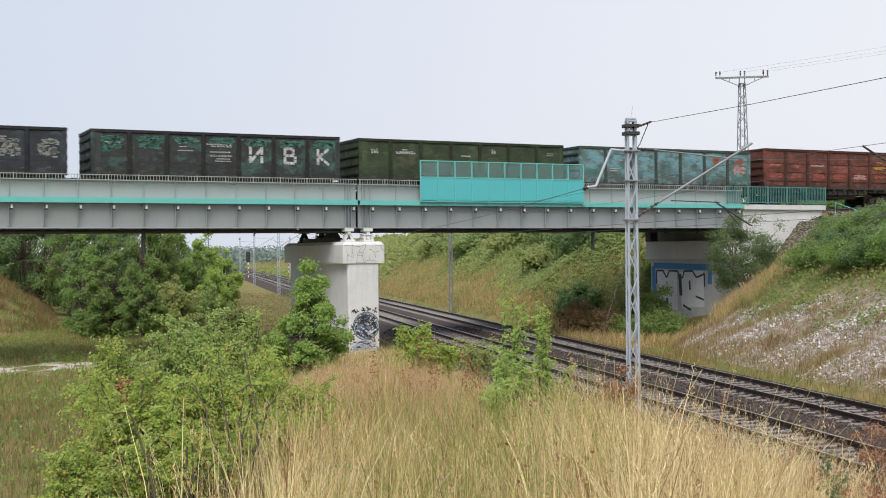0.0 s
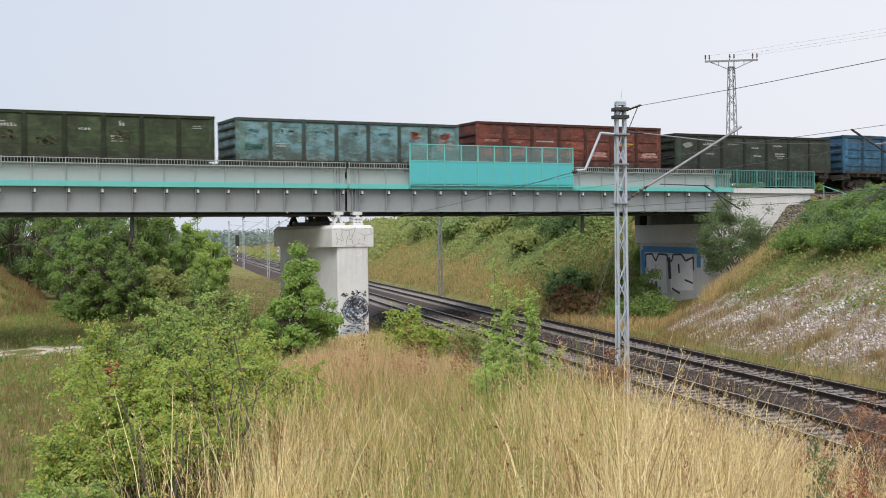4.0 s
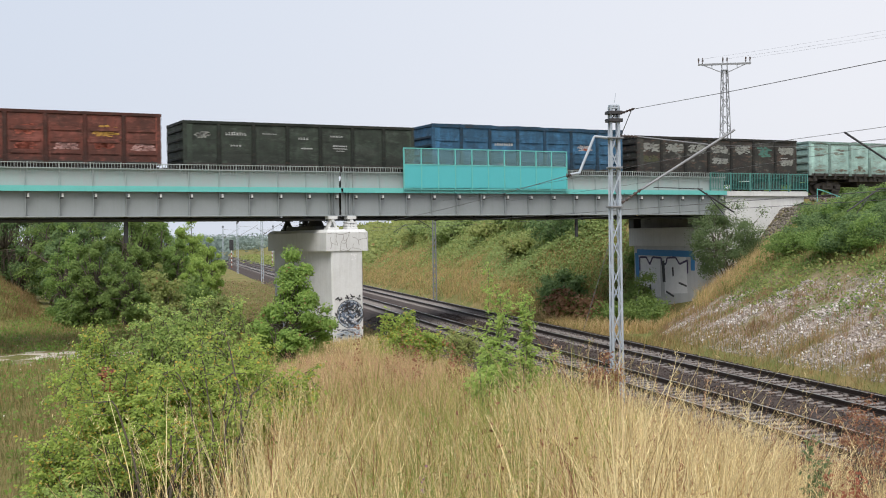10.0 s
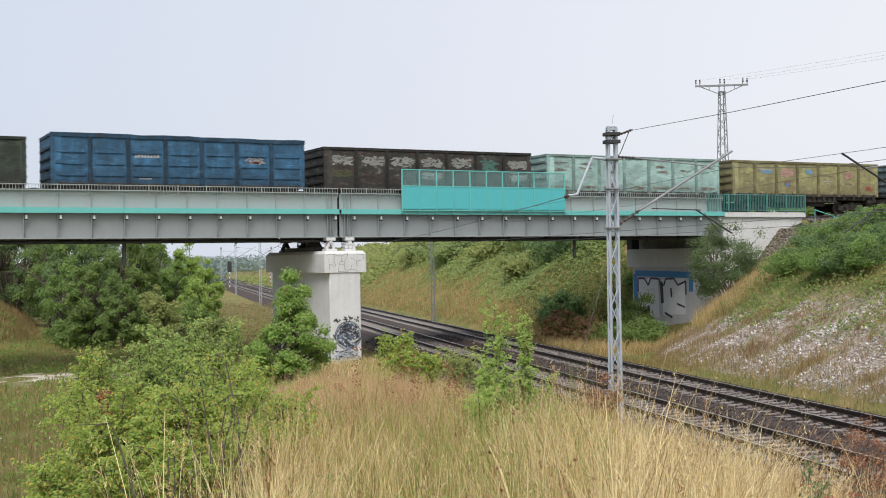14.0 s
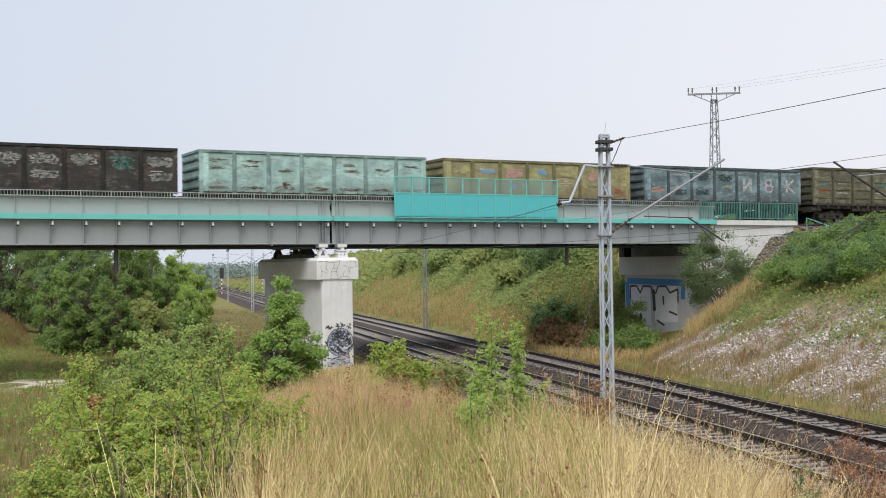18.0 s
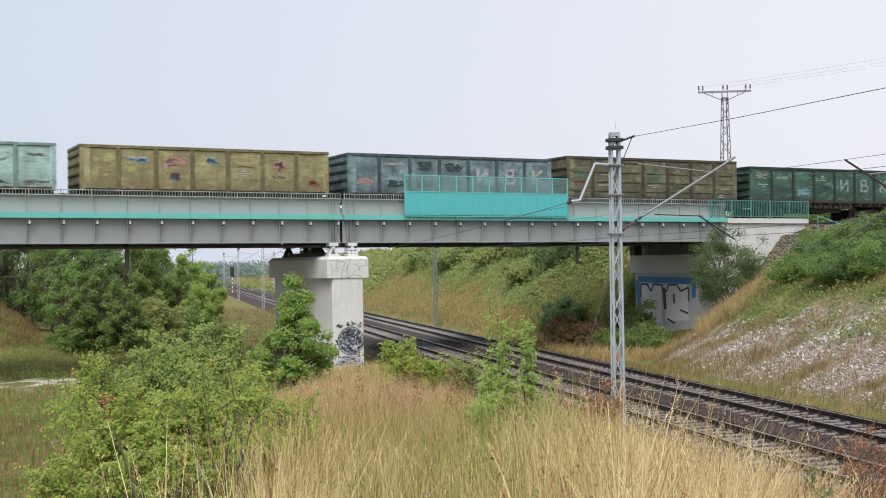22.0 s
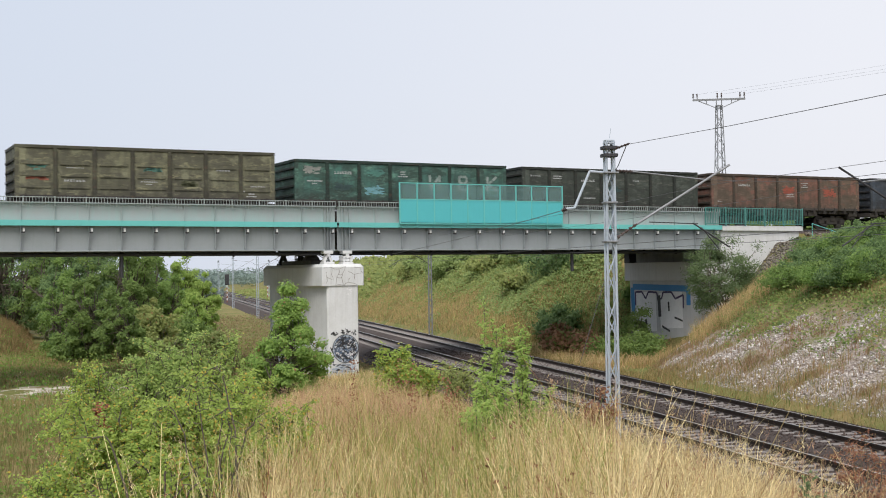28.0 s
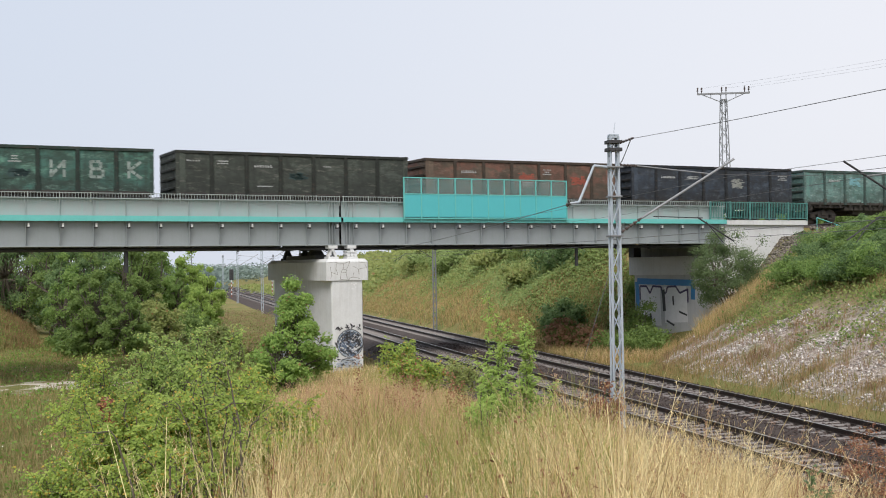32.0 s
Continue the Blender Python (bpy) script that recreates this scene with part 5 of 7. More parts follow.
def build_power_pole():
    x, y = 42.1, 85.2
    p = lattice("power_pole", x, y, 6.4, 17.3, 0.92, 0.40, "slim lattice power pole with a wide crossarm", "power pole", mat=TUBE, bay=0.62, leg=0.06)
    t = Vector((0.93, -0.36, 0)).normalized()
    bm = bmesh.new()
    bar(bm, -2.0 * t + Vector((0, 0, 17.75)), 2.0 * t + Vector((0, 0, 17.75)), 0.12, 0.14)
    part("crossarm", bm, TUBE, p)
    bm = bmesh.new()
    for s in (-1, 1):
        bar(bm, s * 1.6 * t + Vector((0, 0, 17.70)), s * 0.22 * t + Vector((0, 0, 17.10)), 0.06, 0.06)
        bar(bm, s * 0.95 * t + Vector((0, 0, 17.70)), s * 0.95 * t + Vector((0, 0, 17.40)), 0.04, 0.04)
        bar(bm, s * 0.2 * t + Vector((0, 0, 16.95)), s * 0.2 * t + Vector((0, 0, 17.72)), 0.06, 0.06)
    part("brace", bm, TUBE, p)
    for s in (-1.95, -1.65, -0.12, 0.2, 1.6, 1.92):
        bm = bmesh.new()
        c = s * t + Vector((0, 0, 17.8))
        rod(bm, c, c + Vector((0, 0, 0.18)), 0.03)
        insulator(bm, c + Vector((0, 0, 0.15)), c + Vector((0, 0, 0.46)), 0.085, 3)
        part("pin_insulator", bm, INSUL, p)
    for s in (-1.95, 0.2, 1.92):
        c = Vector((x, y, 18.15)) + s * t
        wire("power_line", (c, c + Vector((38, -34, 5))), 0.005, 0.5)


build_power_pole()


def build_signal(x, y):
    s = thing("railway_signal", pose(x, y, 0), "distant colour-light signal on a banded post", "railway signal", "signals")
    for i in range(8):
        bm = bmesh.new()
        rod(bm, (0, 0, -0.5 + i * 0.42), (0, 0, -0.08 + i * 0.42), 0.09)
        part("post_band", bm, INK_WHITE if i % 2 else OLD_ORANGE, s)
    bm = bmesh.new()
    box(bm, -0.4, 0.4, -0.06, 0.06, 2.9, 5.0, 0.05)
    part("head", bm, DARKSTEEL, s, "black signal head")
    for z in (3.3, 3.8, 4.4):
        bm = bmesh.new()
        rod(bm, (0, -0.25, z), (0, -0.06, z), 0.15)
        part("lens_hood", bm, DARKSTEEL, s)


build_signal(12.3, 238)
build_signal(20.2, 238)

# ---- plants ----
RNG = np.random.default_rng(7)
LEAF_MID = leafy("mid_green_leaves", (0.095, 0.164, 0.044), (0.220, 0.312, 0.088), through=0.5)
LEAF_LIME = leafy("yellow_green_leaves", (0.145, 0.24, 0.04), (0.42, 0.52, 0.12), (0.58, 0.42, 0.09), 0.08, 0.5)
LEAF_ROSE = leafy("soft_green_rose_leaves", (0.15, 0.255, 0.06), (0.40, 0.50, 0.15), (0.56, 0.46, 0.12), 0.02, 0.5)
LEAF_DARK = leafy("dark_green_leaves", (0.076, 0.140, 0.056), (0.198, 0.296, 0.112), through=0.5)
LEAF_FRESH = leafy("fresh_green_leaves", (0.10, 0.21, 0.035), (0.22, 0.35, 0.07), through=0.48)
LEAF_SPRING = leafy("spring_green_leaves", (0.19, 0.32, 0.065), (0.42, 0.54, 0.15), through=0.55)
LEAF_TREE = leafy("clean_green_leaves", (0.103, 0.196, 0.044), (0.251, 0.368, 0.100), through=0.52)
LEAF_GREY = leafy("grey_green_leaves", (0.075, 0.12, 0.05), (0.17, 0.235, 0.10), through=0.48)
MOUND = leafy("brown_mound_grass", (0.17, 0.11, 0.05), (0.35, 0.245, 0.12), (0.15, 0.18, 0.05), 0.2, 0.35)
LEAF_OLIVE = leafy("olive_leaves", (0.17, 0.22, 0.065), (0.34, 0.38, 0.13), (0.34, 0.23, 0.10), 0.03, 0.48)
# green lightened for the far bank: air haze painted into the leaves
LEAF_PALE = leafy("haze_paled_green_leaves", (0.16, 0.23, 0.075), (0.34, 0.43, 0.16), through=0.5)
LEAF_RUST = leafy("rust_brown_dry_leaves", (0.13, 0.05, 0.028), (0.32, 0.15, 0.085), (0.36, 0.25, 0.13), 0.12)
LEAF_RED = leafy("dark_red_leaves", (0.14, 0.04, 0.025), (0.36, 0.12, 0.07), (0.30, 0.17, 0.09), 0.15)
LEAF_YOUNG = leafy("bright_young_leaves", (0.11, 0.215, 0.042), (0.33, 0.47, 0.12), (0.30, 0.17, 0.08), 0.02, 0.5)
# blue-green of distance haze, put into the leaf colour itself
LEAF_HAZE = leafy("haze_tinted_leaves", (0.19, 0.255, 0.235), (0.27, 0.345, 0.315))
BARK = surface("grey_brown_bark", (0.12, 0.10, 0.075), (0.05, 0.045, 0.035), 0.5, 5, 40, 0.9, 0, 0.5)
STRAW = leafy("straw_grass", (0.20, 0.12, 0.035), (1.0, 0.86, 0.50), (0.28, 0.13, 0.06), 0.10, 0.28, (0.88, 0.66, 0.29))
PALE_STRAW = leafy("bleached_straw", (0.58, 0.42, 0.18), (0.98, 0.82, 0.48), through=0.3)
TAWNY = leafy("tawny_grass", (0.34, 0.21, 0.095), (0.76, 0.58, 0.32), (0.26, 0.28, 0.08), 0.20, 0.38, (0.62, 0.45, 0.20))
FADED = leafy("faded_orange_grass", (0.44, 0.31, 0.14), (0.66, 0.49, 0.25), (0.36, 0.40, 0.14), 0.25, 0.45)
RUSSET = leafy("russet_bank_grass", (0.19, 0.115, 0.065), (0.45, 0.305, 0.175), (0.24, 0.25, 0.09), 0.18, 0.38)
ROSY = leafy("rosy_dry_grass", (0.34, 0.18, 0.105), (0.68, 0.45, 0.29), (0.62, 0.49, 0.26), 0.22, 0.38)
THISTLE = leafy("purple_thistle", (0.20, 0.09, 0.15), (0.34, 0.19, 0.26))
BLADES = leafy("green_grass", (0.16, 0.21, 0.045), (0.40, 0.42, 0.12), (0.60, 0.48, 0.22), 0.40, 0.4)
MEADOW = leafy("dull_meadow_grass", (0.10, 0.135, 0.035), (0.25, 0.28, 0.085), (0.33, 0.255, 0.12), 0.30, 0.38)
SCRUB_GRASS = leafy("olive_brown_grass", (0.10, 0.10, 0.035), (0.24, 0.215, 0.085), (0.30, 0.22, 0.11), 0.35, 0.38)
DULL = leafy("dull_dry_grass", (0.22, 0.155, 0.062), (0.46, 0.35, 0.165), (0.16, 0.19, 0.05), 0.22, 0.38)
DRYLEAF = leafy("dull_brown_leaves", (0.26, 0.135, 0.08), (0.44, 0.27, 0.16), (0.15, 0.18, 0.05), 0.25)
SCRUB = leafy("brown_green_scrub", (0.14, 0.095, 0.05), (0.33, 0.245, 0.13), (0.17, 0.21, 0.06), 0.35)
UMBEL = leafy("white_umbels", (0.6, 0.6, 0.55), (0.8, 0.8, 0.75))


SUNWARD = np.array((-0.12, -0.72, 0.68))   # leaves turn their faces to the light


def leaf_mesh(name, centers, size, mat, flat=0.35, long=1.5, face=None, along=None):
    """One small pointed leaf at each place; face gives the way its upper side looks, along the way its tip points."""
    n = len(centers)
    a = RNG.normal(size=(n, 3))
    a[:, 2] = a[:, 2] * 0.55 - 0.15
    if along is not None:
        a = a * 0.35 + along
    if face is None:
        up = RNG.normal(size=(n, 3)) * (1 - flat) + np.array((0, 0, flat * 1.6))
    else:
        up = face + RNG.normal(size=(n, 3)) * 0.42
        up /= np.linalg.norm(up, axis=1)[:, None] + 1e-9
        a -= up * np.sum(a * up, axis=1)[:, None]
    a /= np.linalg.norm(a, axis=1)[:, None] + 1e-9
    b = np.cross(a, up)
    b /= np.linalg.norm(b, axis=1)[:, None] + 1e-9
    s = size * RNG.uniform(0.6, 1.3, n)[:, None]
    c = np.asarray(centers)
    V = np.stack([c - a * s * long * 0.5, c + b * s * 0.5 - a * s * 0.1, c + a * s * long * 0.5, c - b * s * 0.5 - a * s * 0.1], 1).reshape(-1, 3)
    return raw_mesh(name, V, np.arange(4 * n).reshape(n, 4), mat)


def stem_path(a, b, bend, k=6):
    a, b = np.asarray(a, float), np.asarray(b, float)
    s = np.linspace(0, 1, k)[:, None]
    side = RNG.normal(size=3) * bend
    return a + (b - a) * s + side * np.sin(s * math.pi) + np.array((0, 0, 1)) * bend * 0.6 * np.sin(s * math.pi)


def shrub(name, x, y, width, tall, leaves, size, mat, label, category="shrub", group="", clumps=40, spread=0.16, low=0.12, z=None, stems=9, lean=(0, 0), trunk=0.0, depth=None, long=1.5, thick=1.0, taper=0.3):
    """A woody plant: stems that fork towards many clumps, each a cloud of separate leaves; the outline stays ragged."""
    global RNG
    shared, RNG = RNG, np.random.default_rng(int(abs(x) * 1000 + abs(y) * 77777))
    z0 = float(height(x, y)) - 0.05 if z is None else z
    ob = thing(name, pose(x, y, z0), label, category, group)
    depth = depth or width
    dirs = RNG.normal(size=(clumps, 3))
    dirs /= np.linalg.norm(dirs, axis=1)[:, None]
    rad = RNG.uniform(0.35, 1.0, clumps) ** 0.55
    mid = low + (1 - low) / 2
    C = np.stack([dirs[:, 0] * rad * width / 2, dirs[:, 1] * rad * depth / 2, tall * (mid + dirs[:, 2] * rad * (1 - low) / 2)], -1)
    C *= 1 + 0.11 * RNG.normal(size=(clumps, 1))
    C[:, :2] *= (1 + taper * (0.5 - C[:, 2:] / tall))
    C[:, 2] = np.clip(C[:, 2], tall * low * 0.6, tall * 1.08)
    C[:, :2] += np.outer(C[:, 2] / tall, lean)
    paths = []
    feet = RNG.normal(size=(stems, 2)) * width * 0.05
    fork = np.stack([np.concatenate([feet[i] + RNG.normal(size=2) * width * 0.12, [tall * max(trunk, RNG.uniform(0.2, 0.45))]]) for i in range(stems)])
    thick = max(0.012, tall * 0.011) * thick
    for i in range(stems):
        paths.append((stem_path((*feet[i], 0), fork[i], tall * 0.03), thick, thick * 0.7))
    for c in C:
        j = int(np.argmin(np.linalg.norm(fork - c, axis=1) + RNG.uniform(0, width * 0.25, stems)))
        paths.append((stem_path(fork[j], c, tall * 0.05), thick * 0.6, thick * 0.18))
    part("branchwork", tubes("branchwork", paths, BARK), BARK, ob)
    # each clump is a small dome: leaves on its upper shell look outwards, few hang below
    share = RNG.dirichlet(np.ones(clumps) * 3)
    P, N = [], []
    for c, k in zip(C, share * leaves):
        k = max(3, int(k))
        d = RNG.normal(size=(k, 3))
        d[:, 2] = np.where(d[:, 2] < 0, d[:, 2] * 0.6, d[:, 2])
        d /= np.linalg.norm(d, axis=1)[:, None]
        r = RNG.uniform(0, 1, (k, 1)) ** 0.6 * spread * width * RNG.uniform(0.8, 1.75)
        P.append(c + d * r * np.array((1, 1, 0.85)) + RNG.normal(size=(k, 3)) * size * 0.6)
        N.append(d * 0.75 + SUNWARD * 0.6)
    P, N = np.concatenate(P), np.concatenate(N)
    N, P = N[P[:, 2] > 0.05], P[P[:, 2] > 0.05]
    part("crown", leaf_mesh("crown", P, size, mat, long=long, face=N), mat, ob)
    RNG = shared
    return ob


def spray_shrub(name, x, y, width, tall, canes, leaves, size, mat, label, category="shrub", group="", upright=0.0, depth=None, twig=0.30, long=1.7, foot=0.06, bare=0.18, stem=0.009, lean=(0.0, 0.0)):
    """A shrub of long canes that rise and arch over; side twigs carry two rows of small leaves."""
    global RNG
    shared, RNG = RNG, np.random.default_rng(int(abs(x) * 1000 + abs(y) * 7919))
    ob = thing(name, pose(x, y, float(height(x, y)) - 0.05), label, category, group)
    depth = depth or width
    paths, P, N, A = [], [], [], []
    each = max(40, leaves // canes)
    for i in range(canes):
        a = RNG.uniform(0, 2 * math.pi)
        r = RNG.uniform(0.1, 1.0) ** 0.6 * (1 - upright)
        out = np.array((math.cos(a) * width / 2, math.sin(a) * depth / 2, 0.0))
        h = tall * RNG.uniform(0.7, 1.18) * (1 - 0.2 * r)
        base = np.array((*(RNG.normal(size=2) * foot * width), 0.0))
        top = base + out * r * 0.55 + np.array((lean[0] * h, lean[1] * h, h * (1.25 + 0.35 * (1 - upright))))
        end = base + out * (r + 0.12 * upright * RNG.normal()) + np.array((lean[0] * h, lean[1] * h, h * (1.0 if upright > 0.5 else RNG.uniform(0.45, 1.0))))
        if upright > 0.5:
            top = (base + end) / 2 + out * RNG.normal() * 0.1
        s = np.linspace(0, 1, 12)[:, None]
        line = base * (1 - s) ** 2 + 2 * top * s * (1 - s) + end * s ** 2
        line[1:-1] += RNG.normal(size=(10, 3)) * 0.012 * tall
        paths.append((line, stem * RNG.uniform(0.5, 1.1), stem * 0.22))
        nt = max(5, int(np.linalg.norm(np.diff(line, axis=0), axis=1).sum() / (twig * 0.28)))
        per = max(6, each // nt)
        for f in np.linspace(bare, 1.0, nt):
            q = f * 11
            j = min(int(q), 10)
            p0 = line[j] + (line[j + 1] - line[j]) * (q - j)
            way = (line[j + 1] - line[j])
            way = way / (np.linalg.norm(way) + 1e-9)
            d = RNG.normal(size=3) * np.array((1, 1, 0.5)) + way * 0.7 + np.array((0, 0, 0.35))
            d /= np.linalg.norm(d)
            ln = twig * RNG.uniform(0.4, 1.25) * (1.1 - 0.55 * f)
            p1 = p0 + d * ln + np.array((0, 0, -0.10 * ln))
            if RNG.random() < 0.4:
                paths.append((np.stack([p0, (p0 + p1) / 2 + np.array((0, 0, 0.03 * ln)), p1]), stem * 0.35, stem * 0.15))
            g = RNG.uniform(0.08, 1.05, per)[:, None]
            side = np.cross(d, (0, 0, 1.0))
            side /= np.linalg.norm(side) + 1e-9
            sign = RNG.choice((-1.0, 1.0), (per, 1))
            pts = p0 + (p1 - p0) * g + side * sign * size * 0.9 + RNG.normal(size=(per, 3)) * size * 0.8
            P.append(pts)
            N.append(np.tile(d * 0.35 + SUNWARD * 0.8, (per, 1)))
            A.append(side * sign + d * 0.6 + np.array((0, 0, -0.35)))
    part("branchwork", tubes("branchwork", paths, BARK, 4), BARK, ob, "thin dark arching canes")
    part("foliage", leaf_mesh("foliage", np.concatenate(P), size, mat, long=long, face=np.concatenate(N), along=np.concatenate(A)), mat, ob)
    RNG = shared
    return ob


def grass_mesh(name, xs, ys, tall, width, mat, heads=0.0, lean=0.35, k=2, way=None, per=1):
    """Tapered, bent blades in k stretches; some carry a loose seed head."""
    n = len(xs)
    z = height(xs, ys) - 0.03
    a = RNG.uniform(0, 2 * math.pi, n) if way is None else way + RNG.normal(size=n) * 0.6
    h = tall * RNG.uniform(0.45, 1.2, n) * (1 if per == 1 else np.repeat(RNG.uniform(0.6, 1.3, n // per), per))
    bend = h * lean * RNG.uniform(0.1, 1.0, n) ** 1.3
    dx, dy = np.cos(a) * bend, np.sin(a) * bend
    w = width * RNG.uniform(0.6, 1.4, n)
    t = RNG.uniform(0, 2 * math.pi, n)
    side = np.stack([np.cos(t) * w / 2, np.sin(t) * w / 2, np.zeros(n)], -1)
    root = np.stack([xs, ys, z], -1)

    def at(f):
        return root + np.stack([dx * f ** 2.2, dy * f ** 2.2, h * f * (1 - 0.25 * f * f * lean)], -1)

    rows = []
    for i in range(k + 1):
        f = i / k
        rows += [at(f) - side * (1 - 0.8 * f), at(f) + side * (1 - 0.8 * f)]
    V = np.stack(rows, 1).reshape(-1, 3)
    i = np.arange(n)[:, None] * (2 * k + 2)
    F = np.concatenate([i + np.array((2 * j, 2 * j + 1, 2 * j + 3, 2 * j + 2)) for j in range(k)])
    if heads:
        pick = np.nonzero(RNG.random(n) < heads)[0]
        m = 26
        base = at(0.84)[pick][:, None, :] + (at(1.03) - at(0.84))[pick][:, None, :] * np.linspace(0, 1, m)[None, :, None]
        base = base.reshape(-1, 3)
        q = len(base)
        up = np.stack([RNG.normal(size=q) * 0.009, RNG.normal(size=q) * 0.009, RNG.uniform(0.007, 0.017, q)], -1)
        s2 = np.cross(up, RNG.normal(size=(q, 3)))
        s2 = s2 / (np.linalg.norm(s2, axis=1)[:, None] + 1e-9) * 0.0016
        c = base + RNG.normal(size=(q, 3)) * 0.009
        F = np.concatenate([F, len(V) + np.arange(4 * q).reshape(q, 4)])
        V = np.concatenate([V, np.stack([c - up * 0.5, c + s2, c + up, c - s2], 1).reshape(-1, 3)])
    return raw_mesh(name, V, F, mat)


def tufts(x, y, per, spread):
    """Blades in tufts: places round each root, and the way each blade leans out from it."""
    n = len(x)
    r, a = RNG.uniform(0, 1, (n, per)) ** 0.6 * spread, RNG.uniform(0, 2 * math.pi, (n, per))
    return (x[:, None] + r * np.cos(a)).ravel(), (y[:, None] + r * np.sin(a)).ravel(), a.ravel()


def scatter(n, x0, x1, y0, y1, keep=None):
    x, y = RNG.uniform(x0, x1, n), RNG.uniform(y0, y1, n)
    if keep is not None:
        k = keep(x, y)
        x, y = x[k], y[k]
    return x, y


def meadow(name, label, x, y, tall, width, mat, heads=0.0, lean=0.35, k=2, way=None, per=1):
    tagged(new(name, grass_mesh(name, x, y, tall, width, mat, heads, lean, k, way, per)), label, "grass", kind="stuff")


def weeds(name, label, x, y, leaves, spread, tall, size, mat):
    """Low leafy weeds, too many to count."""
    n = len(x)
    c = np.stack([x, y, height(x, y)], -1)[:, None, :] + RNG.normal(size=(n, leaves, 3)) * np.array((spread, spread, 0)) * RNG.uniform(0.5, 1.3, (n, 1, 1))
    c[:, :, 2] = height(c[:, :, 0], c[:, :, 1]) + RNG.uniform(0, 1, (n, leaves)) ** 1.3 * tall * RNG.uniform(0.4, 1.2, (n, 1))
    out = RNG.normal(size=(n, leaves, 3)) * 0.45 + SUNWARD
    tagged(new(name, leaf_mesh(name, c.reshape(-1, 3), size, mat, face=out.reshape(-1, 3))), label, "weeds", kind="stuff")


def in_view(x, y, lo=-11, hi=37):
    a = np.degrees(np.arctan2(x, y))
    return (a > lo) & (a < hi)


def bare_streaks(x, y):
    """Bare chalk runs down the slope in broken streaks, widest at the near end of the bank."""
    u, v = y + 0.5 * x, height(x, y)
    return (np.sin(u * 1.15 + 0.9 * np.sin(v * 1.1)) + 0.7 * np.sin(u * 2.9 + 2.0 + 1.3 * np.sin(v * 1.7)) + 0.5 * ripples(x * 3.1, y * 2.3)
            + np.interp(y, (36, 46, 54, 64), (1.35, 0.85, 0.0, 0.2)))


def off_sand(x, y):
    return ~((np.abs(y - 59.4 - 0.5 * np.sin(x * 0.8)) < 2.3 + 0.8 * np.sin(x * 1.7)) & (x < 0.5))


# tall straw on the ridge before the camera
def lo_edge(y):
    return 0.055 * y - 0.1 + 0.35 * np.sin(y * 0.9)


def straw_height(x, y):
    """Tall to the right of the path, lower where the ridge is worn."""
    a = np.degrees(np.arctan2(x, y))
    return np.interp(a, (-4, 4, 7, 10, 14.5, 17.5, 21, 28, 31, 36), (0.95, 0.95, 0.9, 0.78, 0.74, 1.0, 1.16, 1.16, 0.95, 0.85)) * np.interp(np.hypot(x, y), (5, 9), (1.0, 0.92))


def thick_straw(x, y):
    """The straw stands thick on both sides of a greener hollow, in clumps."""
    a = np.degrees(np.arctan2(x, y))
    share = np.interp(a, (3, 6, 10, 14, 16, 19, 21, 30, 36), (1, 1, 0.9, 0.75, 0.6, 0.6, 1, 1, 0.7))
    return (RNG.random(len(x)) < share) & (ripples(x * 3.4, y * 3.4 + 1) > -0.12)


x, y = scatter(3000, -1.5, 9, 2.6, 11.5, lambda x, y: in_view(x, y) & (x > lo_edge(y) - 0.05) & (np.hypot(x, y) > 3.0) & thick_straw(x, y))
x, y, a = tufts(x, y, 20, 0.10)
meadow("tall_grass", "tall dry straw-coloured grass with loose seed heads", x, y, straw_height(x, y) * 0.97, 0.0062, STRAW, 0.10, 0.40, 4, a, 20)
x, y = scatter(1500, -1.5, 9, 2.6, 11.5, lambda x, y: in_view(x, y) & (x > lo_edge(y) - 0.05) & (np.hypot(x, y) > 3.0) & thick_straw(x, y))
x, y, a = tufts(x, y, 14, 0.08)
meadow("splayed_straw", "straw stalks splayed and crossing one another", x, y, straw_height(x, y) * 0.82, 0.0058, STRAW, 0.05, 0.55, 5, a, 14)
x, y = scatter(1500, -1.5, 9, 2.6, 12, lambda x, y: in_view(x, y) & (x > lo_edge(y) - 0.05) & (np.hypot(x, y) > 3.0))
x, y, a = tufts(x, y, 20, 0.25)
meadow("broken_straw", "bent and broken straw low in the grass", x, y, 0.42, 0.007, DULL, 0.0, 1.1, 3, a, 20)
x, y = scatter(650, -1, 6, 3.4, 14, lambda x, y: in_view(x, y, 6.5, 18) & (ripples(x * 2.1, y * 1.3) > -0.1))
x, y, a = tufts(x, y, 20, 0.16)
meadow("hollow_grass", "green and olive grass in a hollow between the straw", x, y, 0.66, 0.0075, BLADES, 0.0, 0.7, 4, a, 20)
x, y = scatter(1100, -2, 12, 10.5, 32, lambda x, y: in_view(x, y) & (x > lo_edge(y)) & (x < 11.0))
x, y, a = tufts(x, y, 22, 0.26)
meadow("ridge_grass", "dry tawny grass along the ridge", x, y, 0.62, 0.011, TAWNY, 0.1, 0.6, 3, a, 22)
x, y = scatter(700, -1, 9, 9, 34, lambda x, y: in_view(x, y, 2, 14.5) & (x > lo_edge(y)) & (ripples(x * 0.8 + 2, y * 0.5) > -0.35))
x, y, a = tufts(x, y, 24, 0.3)
meadow("rosy_grass", "fine reddish dry grass on the ridge", x, y, 0.74, 0.010, ROSY, 0.25, 0.6, 4, a, 24)
x, y = scatter(1500, 2, 12, 10, 30, lambda x, y: in_view(x, y, 16, 37) & (x < 11.4))
x, y, a = tufts(x, y, 20, 0.26)
